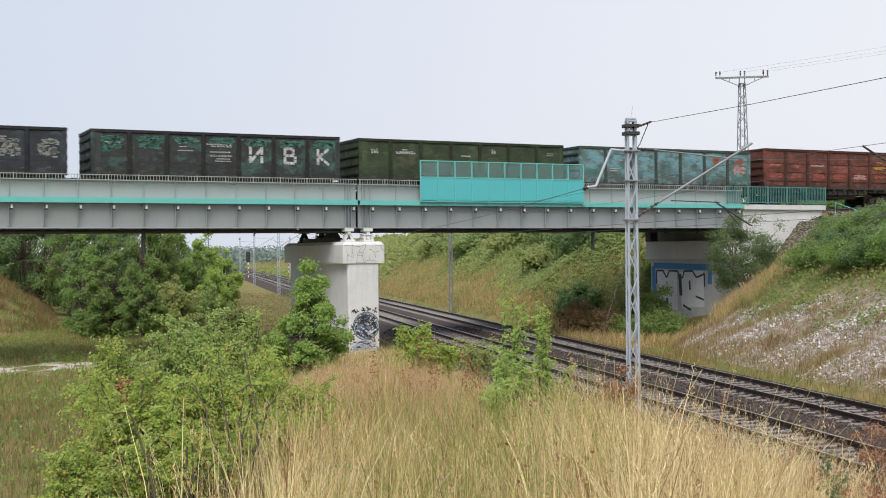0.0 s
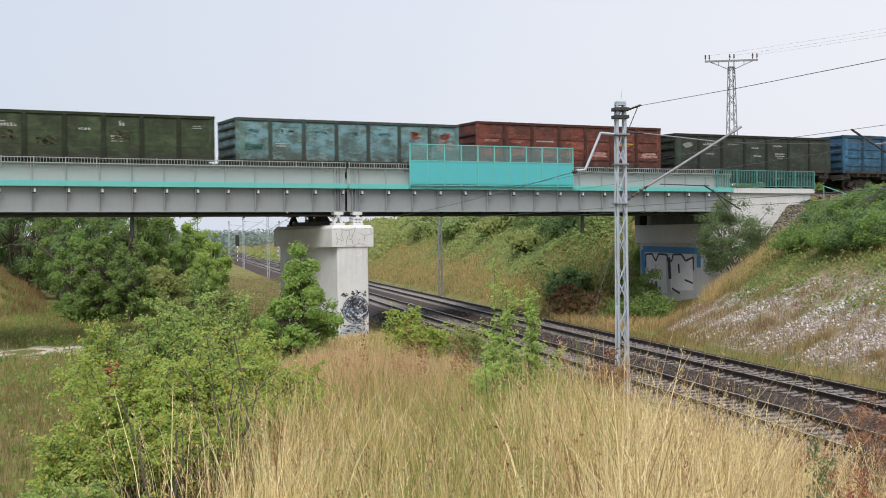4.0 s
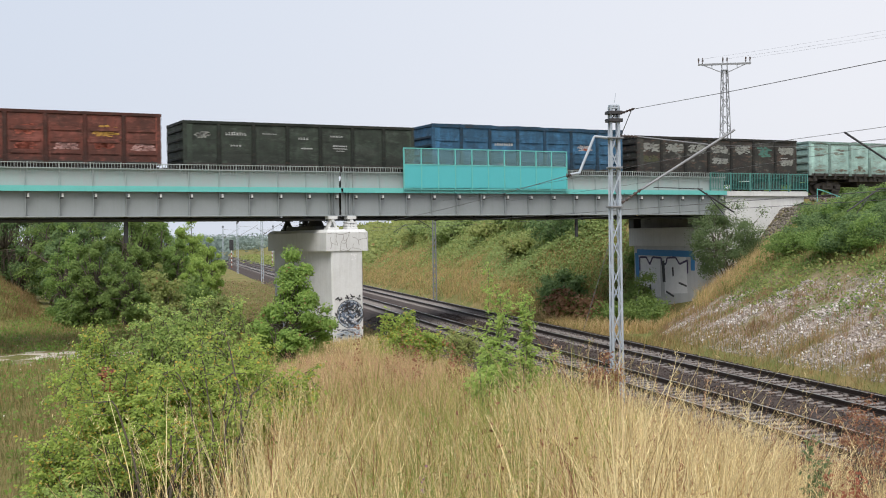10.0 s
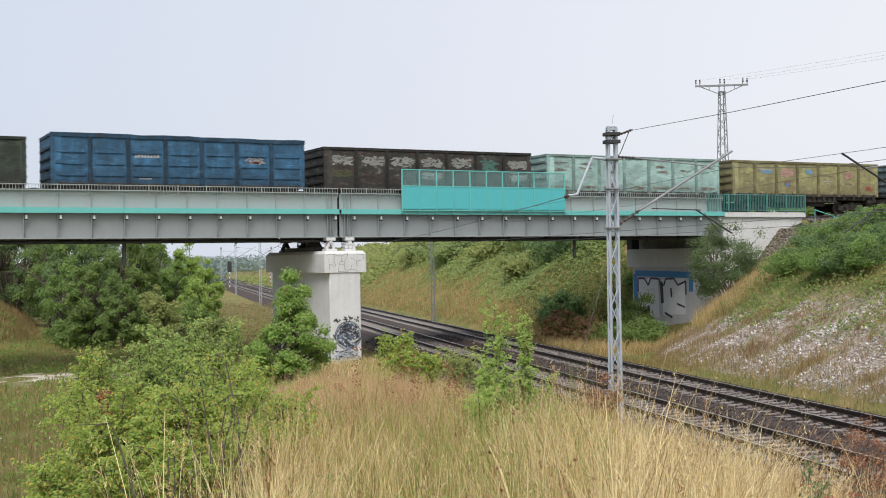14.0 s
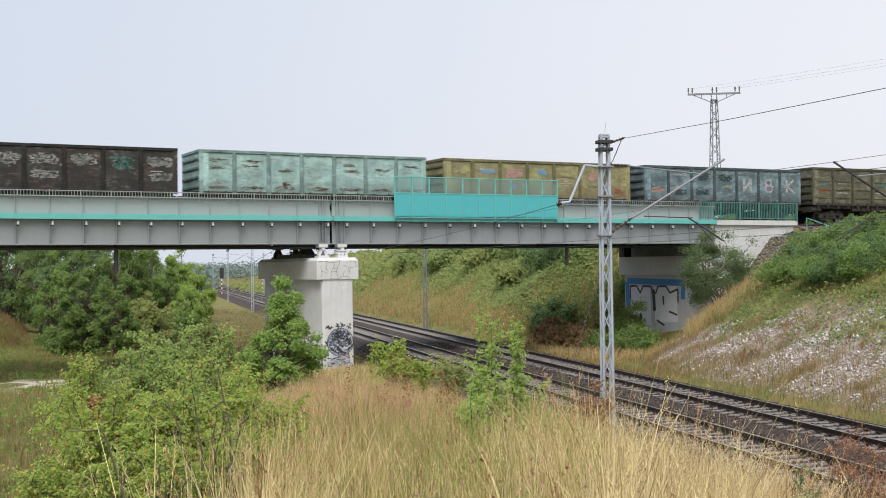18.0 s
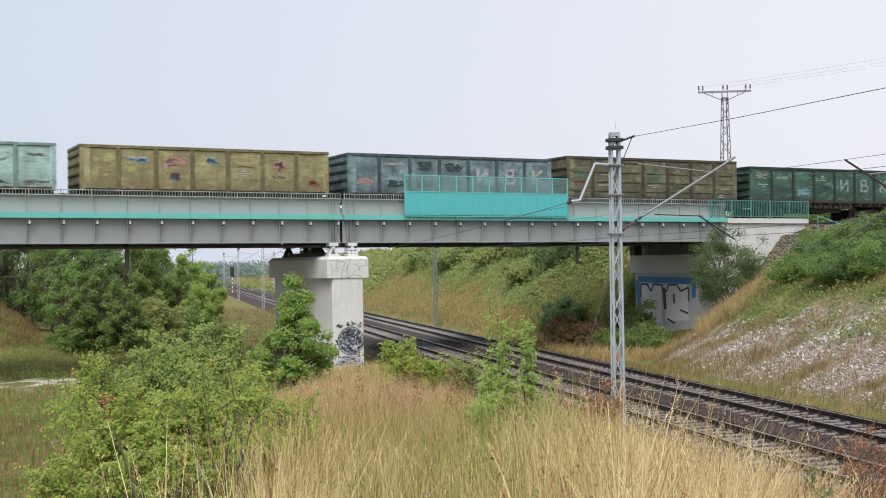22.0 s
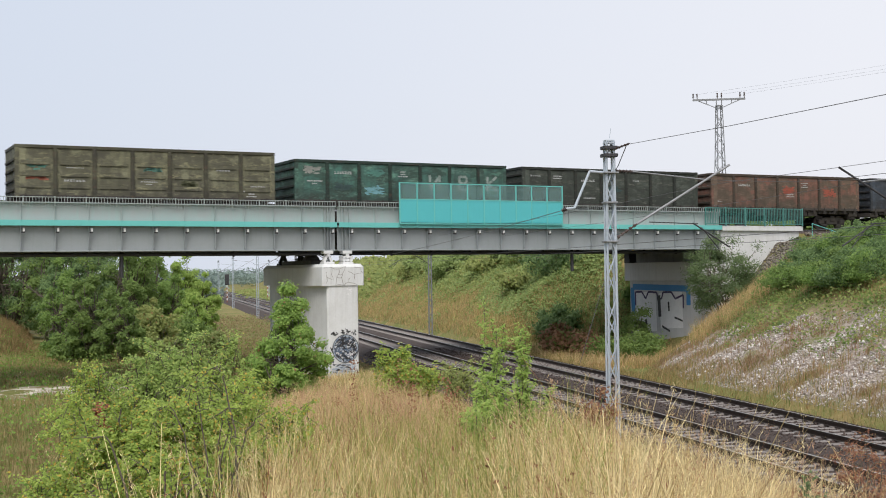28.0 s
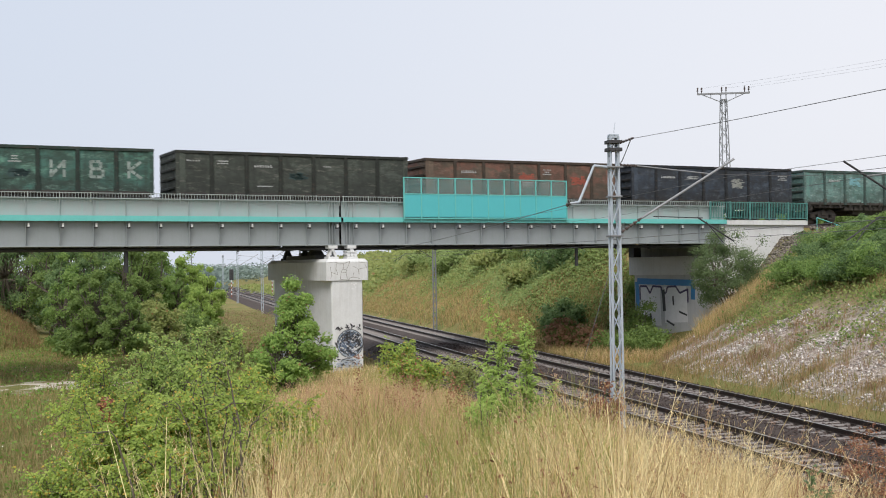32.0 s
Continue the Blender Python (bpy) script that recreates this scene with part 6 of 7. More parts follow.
meadow("flank_grass", "pale straw on the flank towards the track", x, y, 0.92, 0.010, STRAW, 0.12, 0.6, 4, a, 20)
for count, mat, name, label in ((600, TAWNY, "far_ridge_grass", "dry reddish tawny grass towards the pier"), (520, STRAW, "far_ridge_straw", "pale straw towards the pier"), (380, BLADES, "far_ridge_green", "green grass towards the pier"), (160, ROSY, "far_ridge_rosy", "fine reddish grass towards the pier")):
    x, y = scatter(count, -2, 12, 26, 63, lambda x, y: in_view(x, y) & (x > 0.12 * y - 1.9) & (x < 11.4))
    x, y, a = tufts(x, y, 20, 0.36)
    meadow(name, label, x, y, 0.44, 0.024, mat, 0.1, 0.5, 2, a, 20)
x, y = scatter(2200, -2, 11, 4, 58, lambda x, y: in_view(x, y) & (x > lo_edge(y)) & (ripples(x * 1.1, y * 0.8) > 0.3))
x, y, a = tufts(x, y, 18, 0.25)
meadow("green_grass", "green grass among the straw", x, y, 0.75, 0.010, BLADES, 0.0, 0.45, 3, a, 18)
x, y = scatter(420, 2.4, 8, 8, 20, lambda x, y: in_view(x, y, 13.5, 21))
x, y, a = tufts(x, y, 22, 0.3)
meadow("lush_grass", "fresh green grass round the saplings", x, y, 0.8, 0.012, BLADES, 0.0, 0.45, 3, a, 22)
x, y = scatter(800, -0.5, 5, 3.2, 19, lambda x, y: in_view(x, y, 3, 18) & (x > lo_edge(y)))
x, y, a = tufts(x, y, 20, 0.22)
meadow("mixed_grass", "yellow-green grass in the middle of the straw", x, y, 0.72, 0.008, BLADES, 0.0, 0.4, 3, a, 20)
x, y = scatter(110, 0, 5, 7.5, 22, lambda x, y: in_view(x, y, 5, 15) & (x > lo_edge(y)) & (ripples(x * 1.3, y * 0.9 + 4) > 0.0))
x, y, a = tufts(x, y, 26, 0.14)
meadow("rust_tufts", "rust-brown tufts in the middle of the dry grass", x, y, 0.78, 0.008, LEAF_RUST, 0.3, 0.6, 4, a, 26)
x, y = scatter(560, 2.0, 7.5, 7.5, 18, lambda x, y: in_view(x, y, 16.5, 20.5))
x, y, a = tufts(x, y, 18, 0.16)
meadow("tall_green_grass", "tall fresh grass between the saplings and the mast", x, y, 1.12, 0.010, BLADES, 0.1, 0.4, 4, a, 18)
x, y = scatter(420, -0.5, 9, 3.2, 14, lambda x, y: in_view(x, y) & (x > lo_edge(y)))
meadow("brown_stalks", "dead brown weed stalks in the grass", x, y, 0.95, 0.009, LEAF_RUST, 0.3, 0.3, 3)
x, y = scatter(900, -1, 5, 3.4, 11, lambda x, y: in_view(x, y, 1, 19) & (x > lo_edge(y)) & (np.hypot(x, y) > 3.4))
meadow("pale_stalks", "single bleached stalks standing in the greener grass", x, y, 0.88, 0.0075, PALE_STRAW, 0.08, 0.5, 5)
x, y = scatter(260, 0, 5, 4.5, 14, lambda x, y: in_view(x, y, 5, 18) & (x > lo_edge(y)) & (ripples(x * 1.7, y * 1.1) > 0.0))
weeds("straw_weeds", "leafy green weeds low in the straw", x, y, 40, 0.12, 0.55, 0.022, LEAF_OLIVE)
x, y = scatter(420, 2, 11, 5, 11, lambda x, y: in_view(x, y, 19, 34) & (np.hypot(x, y) > 5))
meadow("oat_plumes", "pale feathery plumes nodding over the straw", x, y, 1.22, 0.006, PALE_STRAW, 1.0, 0.5, 6)
x, y = scatter(60, 0, 11, 4, 12, lambda x, y: in_view(x, y, 17, 37))
meadow("tall_stalks", "single tall pale stalks above the dry grass", x, y, 1.45, 0.007, STRAW, 0.6, 0.3, 6)
x, y = scatter(900, 0, 9, 5, 12.5, lambda x, y: in_view(x, y, 16, 35))
meadow("plumed_grass", "reddish plumes of grass over the straw", x, y, 1.28, 0.006, ROSY, 0.9, 0.35, 5)
x, y = scatter(60000, -18, 9, 16, 100, lambda x, y: in_view(x, y) & (x < 0.13 * y - 1.2) & off_sand(x, y))
meadow("low_meadow", "short green and brown meadow grass", x, y, 0.34, 0.026, MEADOW, 0, 0.6)
x, y = scatter(30000, -9, 5, 13, 46, lambda x, y: in_view(x, y) & (x < 0.13 * y - 1.5))
meadow("flank_meadow", "soft olive and brown grass below the ridge", x, y, 0.42, 0.016, SCRUB_GRASS, 0, 0.6)
x, y = scatter(26000, -18, 9, 40, 100, lambda x, y: in_view(x, y) & (x < 0.13 * y - 1.2) & off_sand(x, y))
meadow("brown_meadow", "short brown meadow grass", x, y, 0.45, 0.03, DULL, 0, 0.6)
x, y = scatter(150000, 22.2, 50, 22, 160, lambda x, y: in_view(x, y) & ((y < 66) | (y > 80)) & (height(x, y) > -0.68) & ((ripples(x, y) > 0.15) | (y > 66) | (height(x, y) > 2.2 + 0.09 * (60 - y)) | (height(x, y) < -0.2)) & ((y > 66) | (bare_streaks(x, y) < 0.2) | (height(x, y) > 2.6 + 0.05 * (60 - y))))
meadow("bank_grass", "dull dry grass on the cutting bank", x, y, 0.45, 0.03, DULL, 0, 0.6)
x, y = scatter(15000, 20.9, 23.8, 20, 80, lambda x, y: in_view(x, y) & (height(x, y) > -0.9))
meadow("trackside_grass", "dull olive grass along the foot of the bank", x, y, 0.4, 0.025, DULL, 0, 0.6)
x, y = scatter(3000, 22, 46, 30, 150, lambda x, y: in_view(x, y) & (height(x, y) > 1.2) & ((y < 66) | ((y > 82) & (height(x, y) > 3.2))) & (RNG.random(len(x)) < np.clip(height(x, y) / 5, 0.12, 1)))
weeds("bank_weeds", "low green weeds and brambles on the cutting bank", x, y, 34, 0.5, 0.55, 0.10, LEAF_MID)
x, y = scatter(1300, 23, 46, 30, 66, lambda x, y: in_view(x, y) & (height(x, y) > 1.5))
weeds_far = scatter(4800, 23, 48, 82, 170, lambda x, y: in_view(x, y) & (RNG.random(len(x)) < np.clip((height(x, y) - 1.7 + 1.3 * ripples(x * 0.35, y * 0.13)) / 2.6, 0.06, 1)))
weeds("far_bank_weeds", "green scrub over the top of the far bank", weeds_far[0][::2], weeds_far[1][::2], 40, 0.9, 0.8, 0.15, LEAF_PALE)
weeds("far_bank_brambles", "olive brambles over the far bank", weeds_far[0][1::2], weeds_far[1][1::2], 40, 0.9, 0.8, 0.15, LEAF_OLIVE)
weeds("olive_weeds", "olive weeds on the cutting bank", x, y, 26, 0.45, 0.5, 0.09, LEAF_OLIVE)
x, y = scatter(700, 25, 37, 72, 90, lambda x, y: in_view(x, y) & (height(x, y) > 0.1))
weeds("shaded_weeds", "green weeds on the bank beside the abutment", x, y, 40, 0.6, 0.7, 0.12, LEAF_PALE)
x, y = scatter(1500, 22.8, 38, 68, 92, lambda x, y: in_view(x, y, 14, 24) & (height(x, y) > -0.6) & (height(x, y) < 4.5))
x, y, a = tufts(x, y, 24, 0.6)
meadow("under_bridge_grass", "faded orange grass on the bank under the bridge", x, y, 0.45, 0.03, FADED, 0.0, 0.6, 2, a, 24)
x, y = scatter(1100, 25, 40, 78, 100, lambda x, y: in_view(x, y, 15, 25) & (height(x, y) > 0.8))
weeds("hazy_weeds", "green weeds on the bank behind the bridge, paled by painted haze", x, y, 34, 0.7, 0.6, 0.11, LEAF_PALE)
x, y = scatter(1700, 21, 75, 150, 360, lambda x, y: in_view(x, y, 2, 20))
weeds("distant_scrub", "olive scrub along the line in the distance", x, y, 40, 1.6, 1.5, 0.4, LEAF_OLIVE)
x, y = scatter(900, -16, 9, 20, 95, lambda x, y: in_view(x, y) & (x < 0.13 * y - 1.4))
weeds("meadow_weeds", "green weeds in the meadow", x, y, 24, 0.5, 0.5, 0.08, LEAF_FRESH)
x, y = scatter(80, -12, 3, 24, 66, lambda x, y: in_view(x, y) & (x < 0.10 * y - 2.4))
weeds("meadow_flowers", "scattered small white flower heads in the meadow", x, y, 4, 0.2, 0.6, 0.03, UMBEL)
x, y = scatter(900, 10.8, 13.3, 12, 40, lambda x, y: in_view(x, y))
x, y, a = tufts(x, y, 16, 0.2)
meadow("shoulder_grass", "dead grass over the sleeper ends of the nearer track", x, y, 0.36, 0.012, TAWNY, 0.0, 0.8, 3, a, 16)
x, y = scatter(700, -9, 9, -9, 9, lambda x, y: (np.hypot(x, y) > 1.6) & ((y < 2) | ~in_view(x, y)))
x, y, a = tufts(x, y, 14, 0.25)
meadow("standing_place_grass", "trodden dry grass round the standing place", x, y, 0.5, 0.012, TAWNY, 0.0, 0.7, 3, a, 14)
x, y = scatter(420, 2, 11.2, 6, 30, lambda x, y: in_view(x, y) & (x > 0.22 * y + 0.4))
weeds("rust_plants", "withered rust-brown plants between the grass and the track", x, y, 26, 0.16, 0.75, 0.035, LEAF_RUST)


x, y = np.array((1.27, 1.36, 1.42)), np.array((6.6, 6.5, 6.75))
weeds("thistles", "purple thistle heads in the straw", x, y, 16, 0.02, 0.72, 0.02, THISTLE)
x, y = scatter(14, 3.4, 6.4, 20, 30)
weeds("dock_plants", "dry brown dock seed heads", x, y, 120, 0.07, 1.15, 0.035, LEAF_RUST)


def on_chalk(x, y):
    return (height(x, y) < 1.25 + 0.10 * (60 - y)) & (height(x, y) > -0.6)


x, y = scatter(1100, 22.8, 40, 26, 66, lambda x, y: in_view(x, y) & (height(x, y) > -0.5) & (ripples(x * 1.4, y * 0.9 + 2) > -0.15))
x, y, a = tufts(x, y, 22, 0.28)
meadow("bank_tufts", "tan grass tufts on the chalk bank", x, y, 0.42, 0.022, RUSSET, 0.0, 0.7, 2, a, 22)
x, y = scatter(800, 22.6, 31, 61, 86, lambda x, y: in_view(x, y) & (height(x, y) > -0.95) & (height(x, y) < 1.2))
x, y, a = tufts(x, y, 22, 0.4)
meadow("toe_straw", "tan dry grass along the foot of the bank", x, y, 0.62, 0.03, TAWNY, 0.0, 0.6, 2, a, 22)
x, y = scatter(2600, 22.6, 36, 80, 160, lambda x, y: in_view(x, y) & (height(x, y) < 2.9 - 1.6 * ripples(x * 0.35, y * 0.13)))
x, y, a = tufts(x, y, 26, 0.9)
meadow("far_bank_straw", "orange-brown dry grass on the lower far bank", x, y, 0.5, 0.035, FADED, 0.0, 0.6, 2, a, 26)
x, y = scatter(900, 26, 35, 55, 66, lambda x, y: in_view(x, y, 23.5, 28.5) & (height(x, y) > 0.9))
x, y, a = tufts(x, y, 22, 0.3)
meadow("edge_straw", "tall tan grass along the edge of the bank below the wing wall", x, y, 0.85, 0.022, TAWNY, 0.0, 0.5, 3, a, 22)
x, y = scatter(2600, -30, -6, 76, 124, lambda x, y: in_view(x, y) & (height(x, y) > -0.45))
x, y, a = tufts(x, y, 22, 0.35)
meadow("mound_grass", "brown dry grass on the mound beyond the bridge", x, y, 0.6, 0.045, MOUND, 0.0, 0.6, 2, a, 22)
x, y = scatter(500, 1.5, 11, 64, 150, lambda x, y: in_view(x, y, 0, 9))
weeds("dry_scrub", "brown dry scrub on the flat ground beyond the pier", x, y, 44, 0.8, 0.8, 0.09, SCRUB)


x, y = scatter(2600, 25, 40, 36, 66, lambda x, y: in_view(x, y) & (height(x, y) > 1.0) & (height(x, y) < 4.2) & (ripples(x * 1.6 + 1, y * 1.1) > -0.2) & (RNG.random(len(x)) < np.clip(height(x, y) / 3.2, 0.15, 1)))
weeds("band_weeds", "small green and yellowish weeds between the stones of the bank", x, y, 16, 0.28, 0.35, 0.065, LEAF_MID)


def stones(name, label, x, y, z, size, dark, light):
    """Loose broken stones, too many to count."""
    n = len(x)
    octa = np.array(((1, 0, 0), (0, 1, 0), (-1, 0, 0), (0, -1, 0), (0, 0, 0.7), (0, 0, -0.7)))
    V = octa[None] * (0.55 + RNG.uniform(0, 0.75, (n, 6, 1))) * size[:, None, None] + RNG.normal(size=(n, 6, 3)) * size[:, None, None] * 0.18
    V = V + np.stack([x, y, z], -1)[:, None, :]
    f = np.array(((0, 1, 4), (1, 2, 4), (2, 3, 4), (3, 0, 4), (1, 0, 5), (2, 1, 5), (3, 2, 5), (0, 3, 5)))
    F = (np.arange(n)[:, None, None] * 6 + f[None]).reshape(-1, 3)
    m = Nodes(name)
    tagged(new(name, raw_mesh(name, V.reshape(-1, 3), F, m.done(m.mix(m.island(), dark, light), 0.95, 0, 0.2))), label, "stones", kind="stuff")


x, y = scatter(120000, 22.4, 38, 24, 66, lambda x, y: in_view(x, y) & on_chalk(x, y) & (height(x, y) > -0.3) & (bare_streaks(x, y) + RNG.normal(size=len(x)) * 0.5 > 0.5))
stones("chalk_stones", "loose pale chalk stones in streaks down the bank", x, y, height(x, y) + 0.01, RNG.uniform(0.02, 0.055, len(x)), (0.21, 0.165, 0.14), (0.53, 0.49, 0.46))
x, y = scatter(19000, 22.4, 38, 24, 66, lambda x, y: in_view(x, y) & on_chalk(x, y) & (height(x, y) > -0.1) & (bare_streaks(x, y) + RNG.normal(size=len(x)) * 0.4 > 0.95))
stones("chalk_rubble", "larger white chalk lumps lying on the bank", x, y, height(x, y) + 0.03, RNG.uniform(0.04, 0.10, len(x)), (0.30, 0.25, 0.22), (0.68, 0.65, 0.62))
x, y = scatter(3600, 22.8, 40, 26, 66, lambda x, y: in_view(x, y) & on_chalk(x, y) & (bare_streaks(x, y) < 0.8))
x, y, a = tufts(x, y, 20, 0.26)
meadow("gap_tufts", "brown and tan grass between the chalk streaks", x, y, 0.36, 0.020, RUSSET, 0.0, 0.7, 2, a, 20)
x, y = scatter(1500, 24, 40, 30, 66, lambda x, y: in_view(x, y) & (height(x, y) > 1.2 + 0.08 * (60 - y)) & (height(x, y) < 3.8 + 0.05 * (60 - y)) & (ripples(x * 0.9, y * 0.7 + 1) > -0.1))
x, y, a = tufts(x, y, 20, 0.30)
meadow("band_grass", "green and yellowish grass on the middle of the bank", x, y, 0.5, 0.022, MEADOW, 0.0, 0.6, 2, a, 20)
u, v = RNG.uniform(51.3, 59, 2600), RNG.uniform(GY - 3.2, GY - 0.05, 2600)
c, k = math.cos(radians(14.4)), math.sin(radians(14.4))
x, y = u * c - v * k, u * k + v * c
stones("wing_rubble", "grey-brown stones on the slope beside the wing wall", x, y, height(x, y) + 0.03, RNG.uniform(0.05, 0.14, len(x)), (0.10, 0.085, 0.07), (0.26, 0.235, 0.20))
x, y = scatter(30000, 12.2, 21.4, 17, 75, lambda x, y: in_view(x, y))
bed_z = np.interp(x, (11.7, 12.9, 16.3, 16.7, 17.1, 20.5, 21.7), (-0.74, -0.21, -0.20, -0.34, -0.20, -0.21, -0.74))
stones("ballast_stones", "loose dark brown ballast stones", x, y, bed_z + 0.01, RNG.uniform(0.025, 0.055, len(x)), (0.03, 0.023, 0.021), (0.105, 0.08, 0.073))


def build_far_woods():
    """A line of woods on the horizon; their haze is painted into the leaves."""
    pts = []
    for i in range(220):
        x, y = RNG.uniform(-60, 330), RNG.uniform(560, 820)
        r, h = RNG.uniform(5, 11), RNG.uniform(5, 9)
        pts.append(np.stack([RNG.normal(size=420) * r * 0.6 + x, RNG.normal(size=420) * r * 0.6 + y, np.clip(RNG.normal(size=420) * h * 0.25 + h * 0.5, 0, h)], -1))
    for i in range(60):
        x, y = RNG.uniform(-10, 12), RNG.uniform(250, 420)
        h = RNG.uniform(3, 6)
        pts.append(np.stack([RNG.normal(size=420) * 2 + x, RNG.normal(size=420) * 2 + y, np.clip(RNG.normal(size=420) * h * 0.25 + h * 0.45, 0, h)], -1))
    tagged(new("far_woods", leaf_mesh("far_woods", np.concatenate(pts), 0.75, LEAF_HAZE)), "line of distant woods with haze painted into the leaf colour", "woods", kind="stuff")


build_far_woods()

# the nearest shrubs on the ridge's flank
for sx, sy, w, h, d, n, mat in (
        (-0.10, 13.3, 1.1, 1.95, 0.9, 12500, LEAF_ROSE), (0.42, 13.4, 0.9, 1.75, 0.9, 10500, LEAF_ROSE), (-0.78, 13.2, 0.9, 1.9, 0.8, 10000, LEAF_LIME), (0.80, 13.2, 0.7, 0.95, 0.8, 4500, LEAF_ROSE), (0.15, 13.0, 0.7, 1.75, 0.7, 7500, LEAF_ROSE),
        (-0.35, 11.7, 1.7, 1.35, 1.1, 19000, LEAF_LIME), (0.45, 11.9, 1.4, 1.15, 1.0, 15500, LEAF_LIME), (-0.95, 11.3, 1.0, 1.0, 0.9, 7500, LEAF_LIME), (-0.05, 10.6, 1.3, 0.8, 0.8, 9500, LEAF_LIME), (-0.80, 10.3, 0.9, 0.6, 0.6, 4600, LEAF_ROSE), (0.75, 11.0, 0.9, 0.75, 0.7, 6500, LEAF_LIME), (1.10, 12.0, 0.9, 0.9, 0.7, 6500, LEAF_LIME), (-1.15, 10.6, 0.8, 0.7, 0.6, 4500, LEAF_ROSE)):
    spray_shrub("thorn_shrub", sx, sy, w, h, int(15 * w) + 6, n, 0.019, mat, "yellow-green thorn shrub with dark arching canes in dry grass", group="shrubs on the ridge", depth=d, bare=0.12, stem=0.011)
for sx, sy, w, h in ((0.45, 10.1, 1.3, 1.3), (-0.1, 9.9, 1.2, 1.05)):
    spray_shrub("bare_bramble", sx, sy, w, h, 6, 260, 0.018, LEAF_LIME, "nearly bare dark bramble canes arching before the thorn shrubs", group="shrubs on the ridge", bare=0.6, stem=0.012, twig=0.22, depth=0.5)
spray_shrub("red_twig", -0.62, 12.5, 0.25, 1.75, 2, 130, 0.03, LEAF_RED, "single shoot with dark red leaves among the thorn shrubs", "shrub", upright=0.9, twig=0.14, bare=0.82, stem=0.006)
shrub("young_tree", 4.42, 44.0, 2.8, 4.0, 30000, 0.072, LEAF_YOUNG, "dense fresh green young tree in front of the pier", "tree", clumps=110, spread=0.08, trunk=0.15, low=0.0, taper=1.25)
for sx, sy, w, h, n, c, tw in ((4.40, 16.0, 0.5, 2.1, 2300, 6, 0.26), (4.90, 16.1, 0.42, 2.15, 2100, 5, 0.25), (5.30, 16.3, 0.34, 1.75, 420, 2, 0.2), (4.12, 15.4, 0.6, 1.2, 1300, 5, 0.26), (4.55, 15.8, 0.5, 1.3, 1100, 4, 0.24), (3.92, 14.8, 0.55, 0.95, 1000, 5, 0.24), (3.62, 14.0, 0.45, 0.75, 700, 4, 0.22)):
    spray_shrub("sapling", sx, sy, w, h, c, n, 0.024, LEAF_SPRING, "slender feathery green sapling among the dry grass", "sapling", "saplings", upright=0.8, twig=tw, long=2.5, foot=0.12, bare=0.22, stem=0.012)
for sx, sy, w, h, n, mat in ((7.0, 36.0, 1.5, 1.5, 5200, LEAF_LIME), (7.9, 36.2, 1.3, 1.35, 3800, LEAF_LIME), (8.6, 35.5, 1.6, 1.5, 2600, LEAF_OLIVE)):
    spray_shrub("lime_bush", sx, sy, w, h, 16, n, 0.05, mat, "low yellow-green bush at the edge of the ridge", group="bushes at the ridge's edge", twig=0.4, stem=0.014)
shrub("rust_weed", 10.6, 28.6, 1.2, 2.0, 4600, 0.045, LEAF_RUST, "withered rust-brown weeds by the mast", clumps=36, low=0.0)
for sx, sy, w, h in ((7.3, 11.8, 0.6, 1.5), (7.8, 12.3, 0.7, 1.75), (8.5, 13.2, 0.8, 1.7), (6.9, 12.0, 0.4, 1.2), (9.3, 14.8, 0.8, 1.7)):
    shrub("rust_weed", sx, sy, w, h, 1900, 0.017, LEAF_RUST, "withered rust-brown weeds by the track", clumps=22, low=0.0, stems=4)
spray_shrub("grey_weed", 4.05, 7.0, 0.28, 1.25, 3, 420, 0.018, LEAF_GREY, "tall grey-green weed standing over the straw", "weed", upright=0.85, twig=0.12, long=2.2, foot=0.08, bare=0.3, stem=0.006)
for sx, sy, h in ((4.85, 8.0, 0.85), (5.2, 8.3, 0.95), (4.75, 7.6, 0.7), (5.45, 8.7, 0.9), (5.05, 7.9, 0.6)):
    spray_shrub("red_dock", sx, sy, 0.35, h, 4, 700, 0.022, LEAF_RED, "withered dark red dock plant at the edge of the straw", "weed", "dock plants", upright=0.7, twig=0.16, long=2.6, foot=0.1, bare=0.2, stem=0.006)
# by the abutment
shrub("willow_shrub", 32.3, 65.2, 4.9, 4.2, 26000, 0.065, LEAF_GREY, "grey-green open willow shrub before the wing wall", clumps=80, trunk=0.2, spread=0.095, low=0.05)
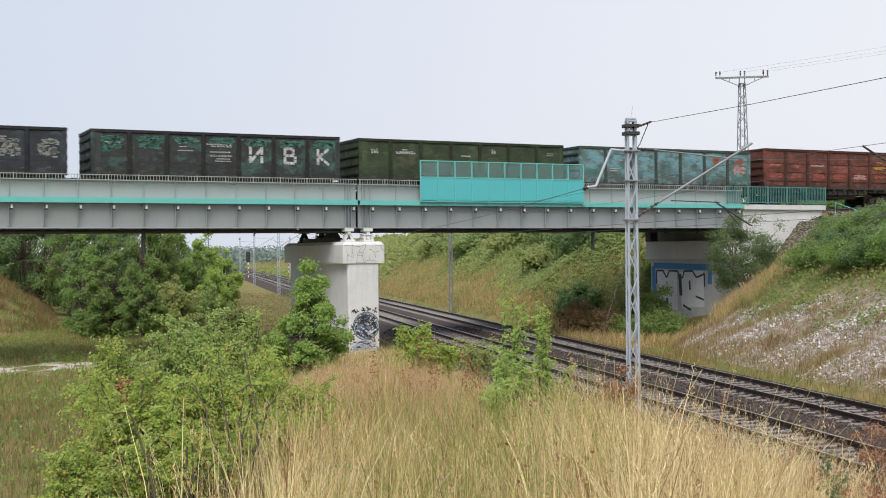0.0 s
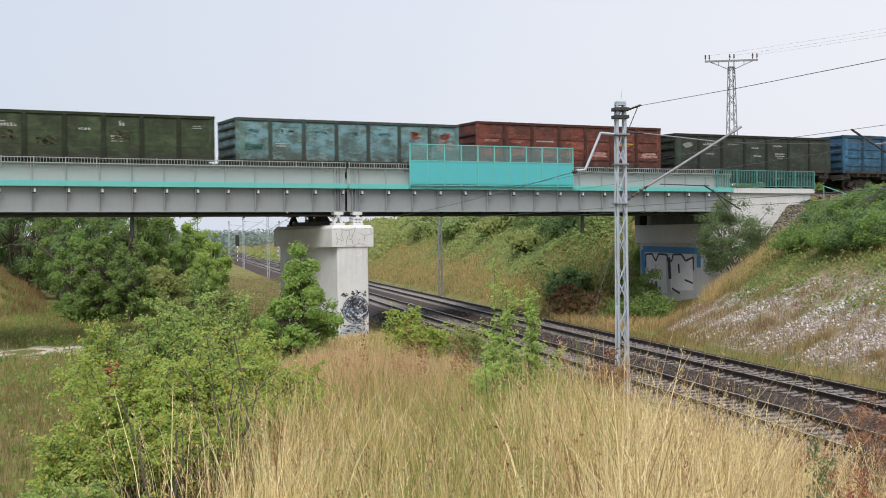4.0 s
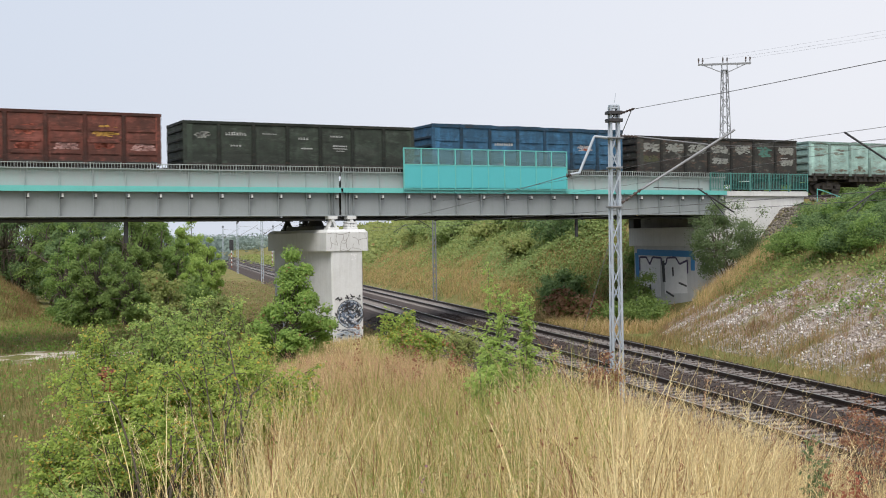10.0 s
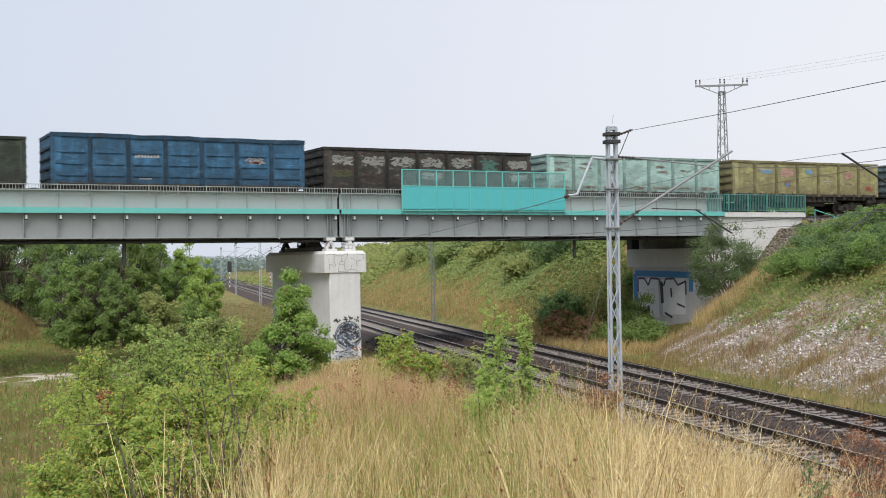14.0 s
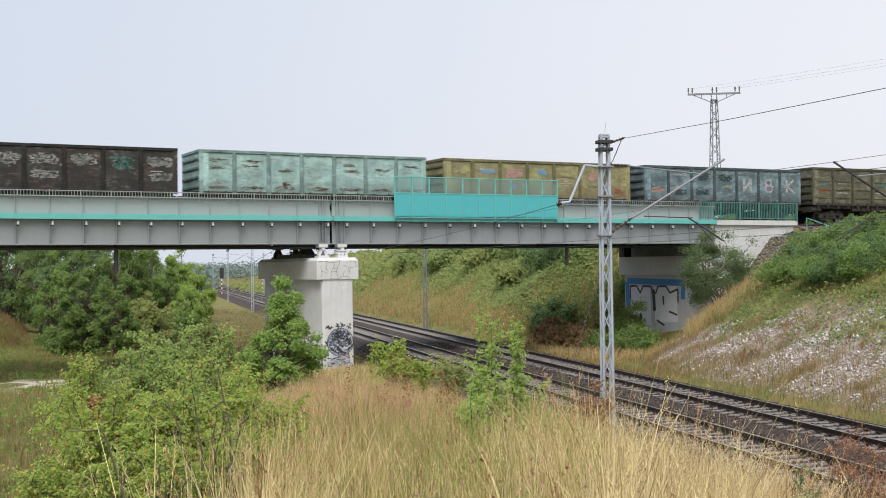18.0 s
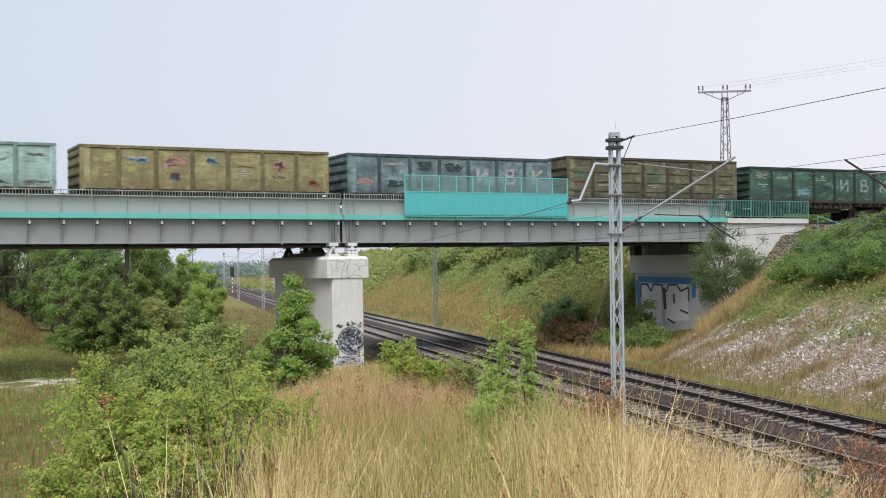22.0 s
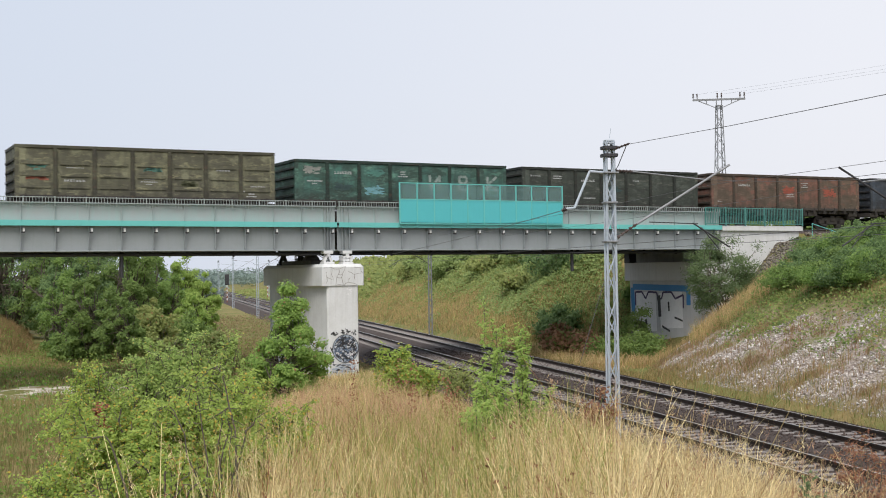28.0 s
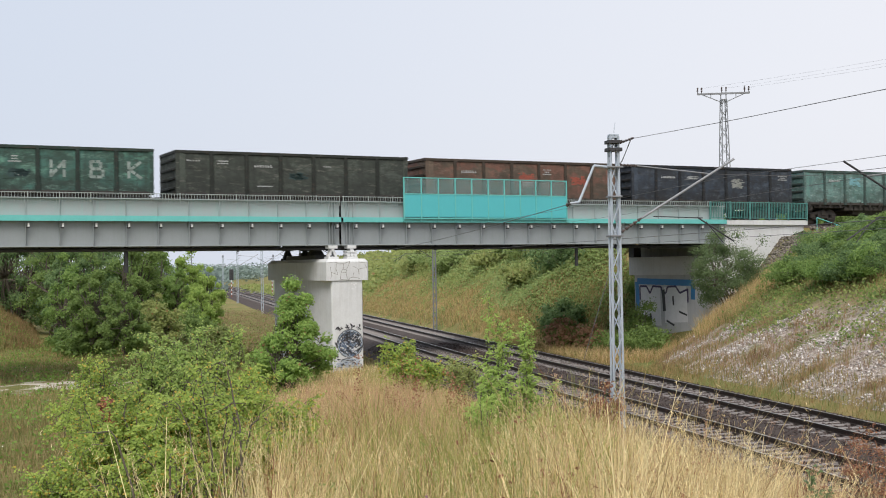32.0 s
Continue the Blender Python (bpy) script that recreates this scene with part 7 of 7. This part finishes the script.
# trees and shrubs behind the bridge
for sx, sy, w, h, mat in ((-4.6, 80, 3.4, 6.2, LEAF_MID), (-6.4, 84, 3.4, 6.0, LEAF_TREE), (-0.9, 83, 2.4, 3.6, LEAF_OLIVE), (2.2, 90, 2.4, 4.6, LEAF_SPRING), (0.7, 95, 2.2, 5.6, LEAF_TREE), (-2.6, 78, 2.6, 4.6, LEAF_MID)):
    shrub("slim_tree", sx, sy, w, h, 15000, 0.10, mat, "slim leafy tree behind the bridge", "tree", "trees behind the bridge", clumps=70, spread=0.09, low=0.0, trunk=0.15, taper=0.8)
for sx, sy, w, h, mat in ((-16.5, 113, 8, 8.5, LEAF_DARK), (-12.6, 109, 7, 9.4, LEAF_DARK), (-8.4, 100, 6, 9.4, LEAF_MID), (-6.2, 90, 5, 7.8, LEAF_DARK), (-2.6, 92, 5, 8.4, LEAF_MID), (-0.6, 99, 4.2, 7.4, LEAF_TREE), (1.6, 104, 3.4, 6.6, LEAF_SPRING), (3.4, 112, 3.4, 5.6, LEAF_SPRING), (-21, 117, 9, 8.5, LEAF_DARK), (-9.6, 112, 6, 10, LEAF_TREE), (-5.2, 106, 6, 9.2, LEAF_DARK), (-2.0, 112, 5, 8.2, LEAF_MID), (-13.5, 122, 7, 10, LEAF_DARK), (-18, 124, 8, 10, LEAF_MID)):
    shrub("tree", sx, sy, w, h, 19000, 0.115, mat, "leafy tree behind the bridge", "tree", "trees behind the bridge", clumps=74, spread=0.09, low=0.0, trunk=0.15)
for sx, sy, w, h, mat in ((-0.2, 82, 3.2, 3.0, LEAF_OLIVE), (1.8, 86, 3, 2.6, LEAF_MID), (-5.4, 80, 3, 2.6, LEAF_MID), (0.8, 66, 2.4, 1.6, LEAF_OLIVE), (3.2, 76, 2.4, 1.8, LEAF_OLIVE)):
    shrub("meadow_shrub", sx, sy, w, h, 4200, 0.14, mat, "leafy shrub in the low meadow under the bridge", group="shrubs in the meadow", clumps=40, spread=0.13, low=0.0)
for k in range(34):
    sy = RNG.uniform(86, 150)
    sx = RNG.uniform(29, 37)
    shrub("bank_shrub", float(sx), float(sy), float(RNG.uniform(3, 5.5)), float(RNG.uniform(1.0, 2.2)), 2200, 0.2, (LEAF_PALE, LEAF_OLIVE, LEAF_PALE)[k % 3], "low green shrub on the far bank", group="shrubs on the bank", clumps=26, spread=0.14, low=0.0, stems=5)
for sx, sy, w, h, mat in ((29.0, 86, 4.2, 3.0, LEAF_DARK), (32.6, 91, 4.0, 3.4, LEAF_MID), (27.0, 90, 2.6, 1.7, LEAF_OLIVE), (24.4, 72.5, 2.2, 1.9, DRYLEAF), (26.0, 71.2, 1.8, 1.4, DRYLEAF), (27.4, 80.5, 2.8, 2.2, LEAF_DARK)):
    shrub("dark_shrub", sx, sy, w, h, 5000, 0.15, mat, "dense shrub in the shade beside the abutment", group="shrubs on the bank", clumps=40, low=0.0)
for sx, sy, w, h in ((27.6, 67.0, 2.6, 1.5), (26.4, 68.4, 2.4, 1.2), (29.5, 71.4, 2.4, 3.1)):
    shrub("toe_shrub", sx, sy, w, h, 4200, 0.10, LEAF_MID, "low green shrub at the foot of the bank", group="shrubs on the bank", clumps=28, low=0.0)
def on_bank(angle, z):
    """The place where the bank, seen along that bearing, reaches the height."""
    d = np.arange(36, 74, 0.25)
    x, y = d * math.sin(radians(angle)), d * math.cos(radians(angle))
    k = int(np.argmax(height(x, y) >= z))
    return float(x[k]), float(y[k])


bank_rng = random.Random(21)
for k in range(48):
    sx, sy = on_bank(bank_rng.uniform(28.2, 34), bank_rng.uniform(3.5, 5.7))
    if sy < 36.5 or (math.degrees(math.atan2(sx, sy)) < 29 and sy > 60):
        continue
    shrub("bank_shrub", sx, sy, bank_rng.uniform(1.5, 2.8), bank_rng.uniform(0.7, 1.35), 3400, 0.066, (LEAF_DARK, LEAF_MID, LEAF_DARK, LEAF_TREE)[k % 4], "low green shrub on the chalk bank", group="shrubs on the bank", clumps=24, spread=0.13, low=0.0, stems=5)
# scrub along the far side of the upper line
for k in range(14):
    c = BR @ Vector((51.5 + 2.2 * k, 67.5 + RNG.uniform(-0.6, 0.6), 0))
    shrub("line_shrub", c.x, c.y, float(RNG.uniform(3, 4)), float(RNG.uniform(1.4, 1.9)), 2400, 0.14, LEAF_MID, "low green shrub behind the upper line", group="shrubs behind the upper line", clumps=24, low=0.0, stems=5)


def motions():
    """The train rolls by towards the left end of the bridge; its wheels turn with it."""
    def head(t):
        return -3.24 - 5.0174 * t - 0.001476 * t * t

    for k, w in enumerate(WAGONS):
        walk(w, [(t, BR @ pose(head(t) + PITCH * k + BODY / 2, UP_AXIS, UP_RAIL)) for t in range(0, 33, 4)])
    steps = np.arange(0, 32.01, 0.1)
    for wheels, dx in WHEELSETS:
        walk(wheels, [(float(t), pose(dx, 0, 0.475, 0, math.degrees((head(float(t)) - head(0)) / 0.475), 0)) for t in steps])


motions()
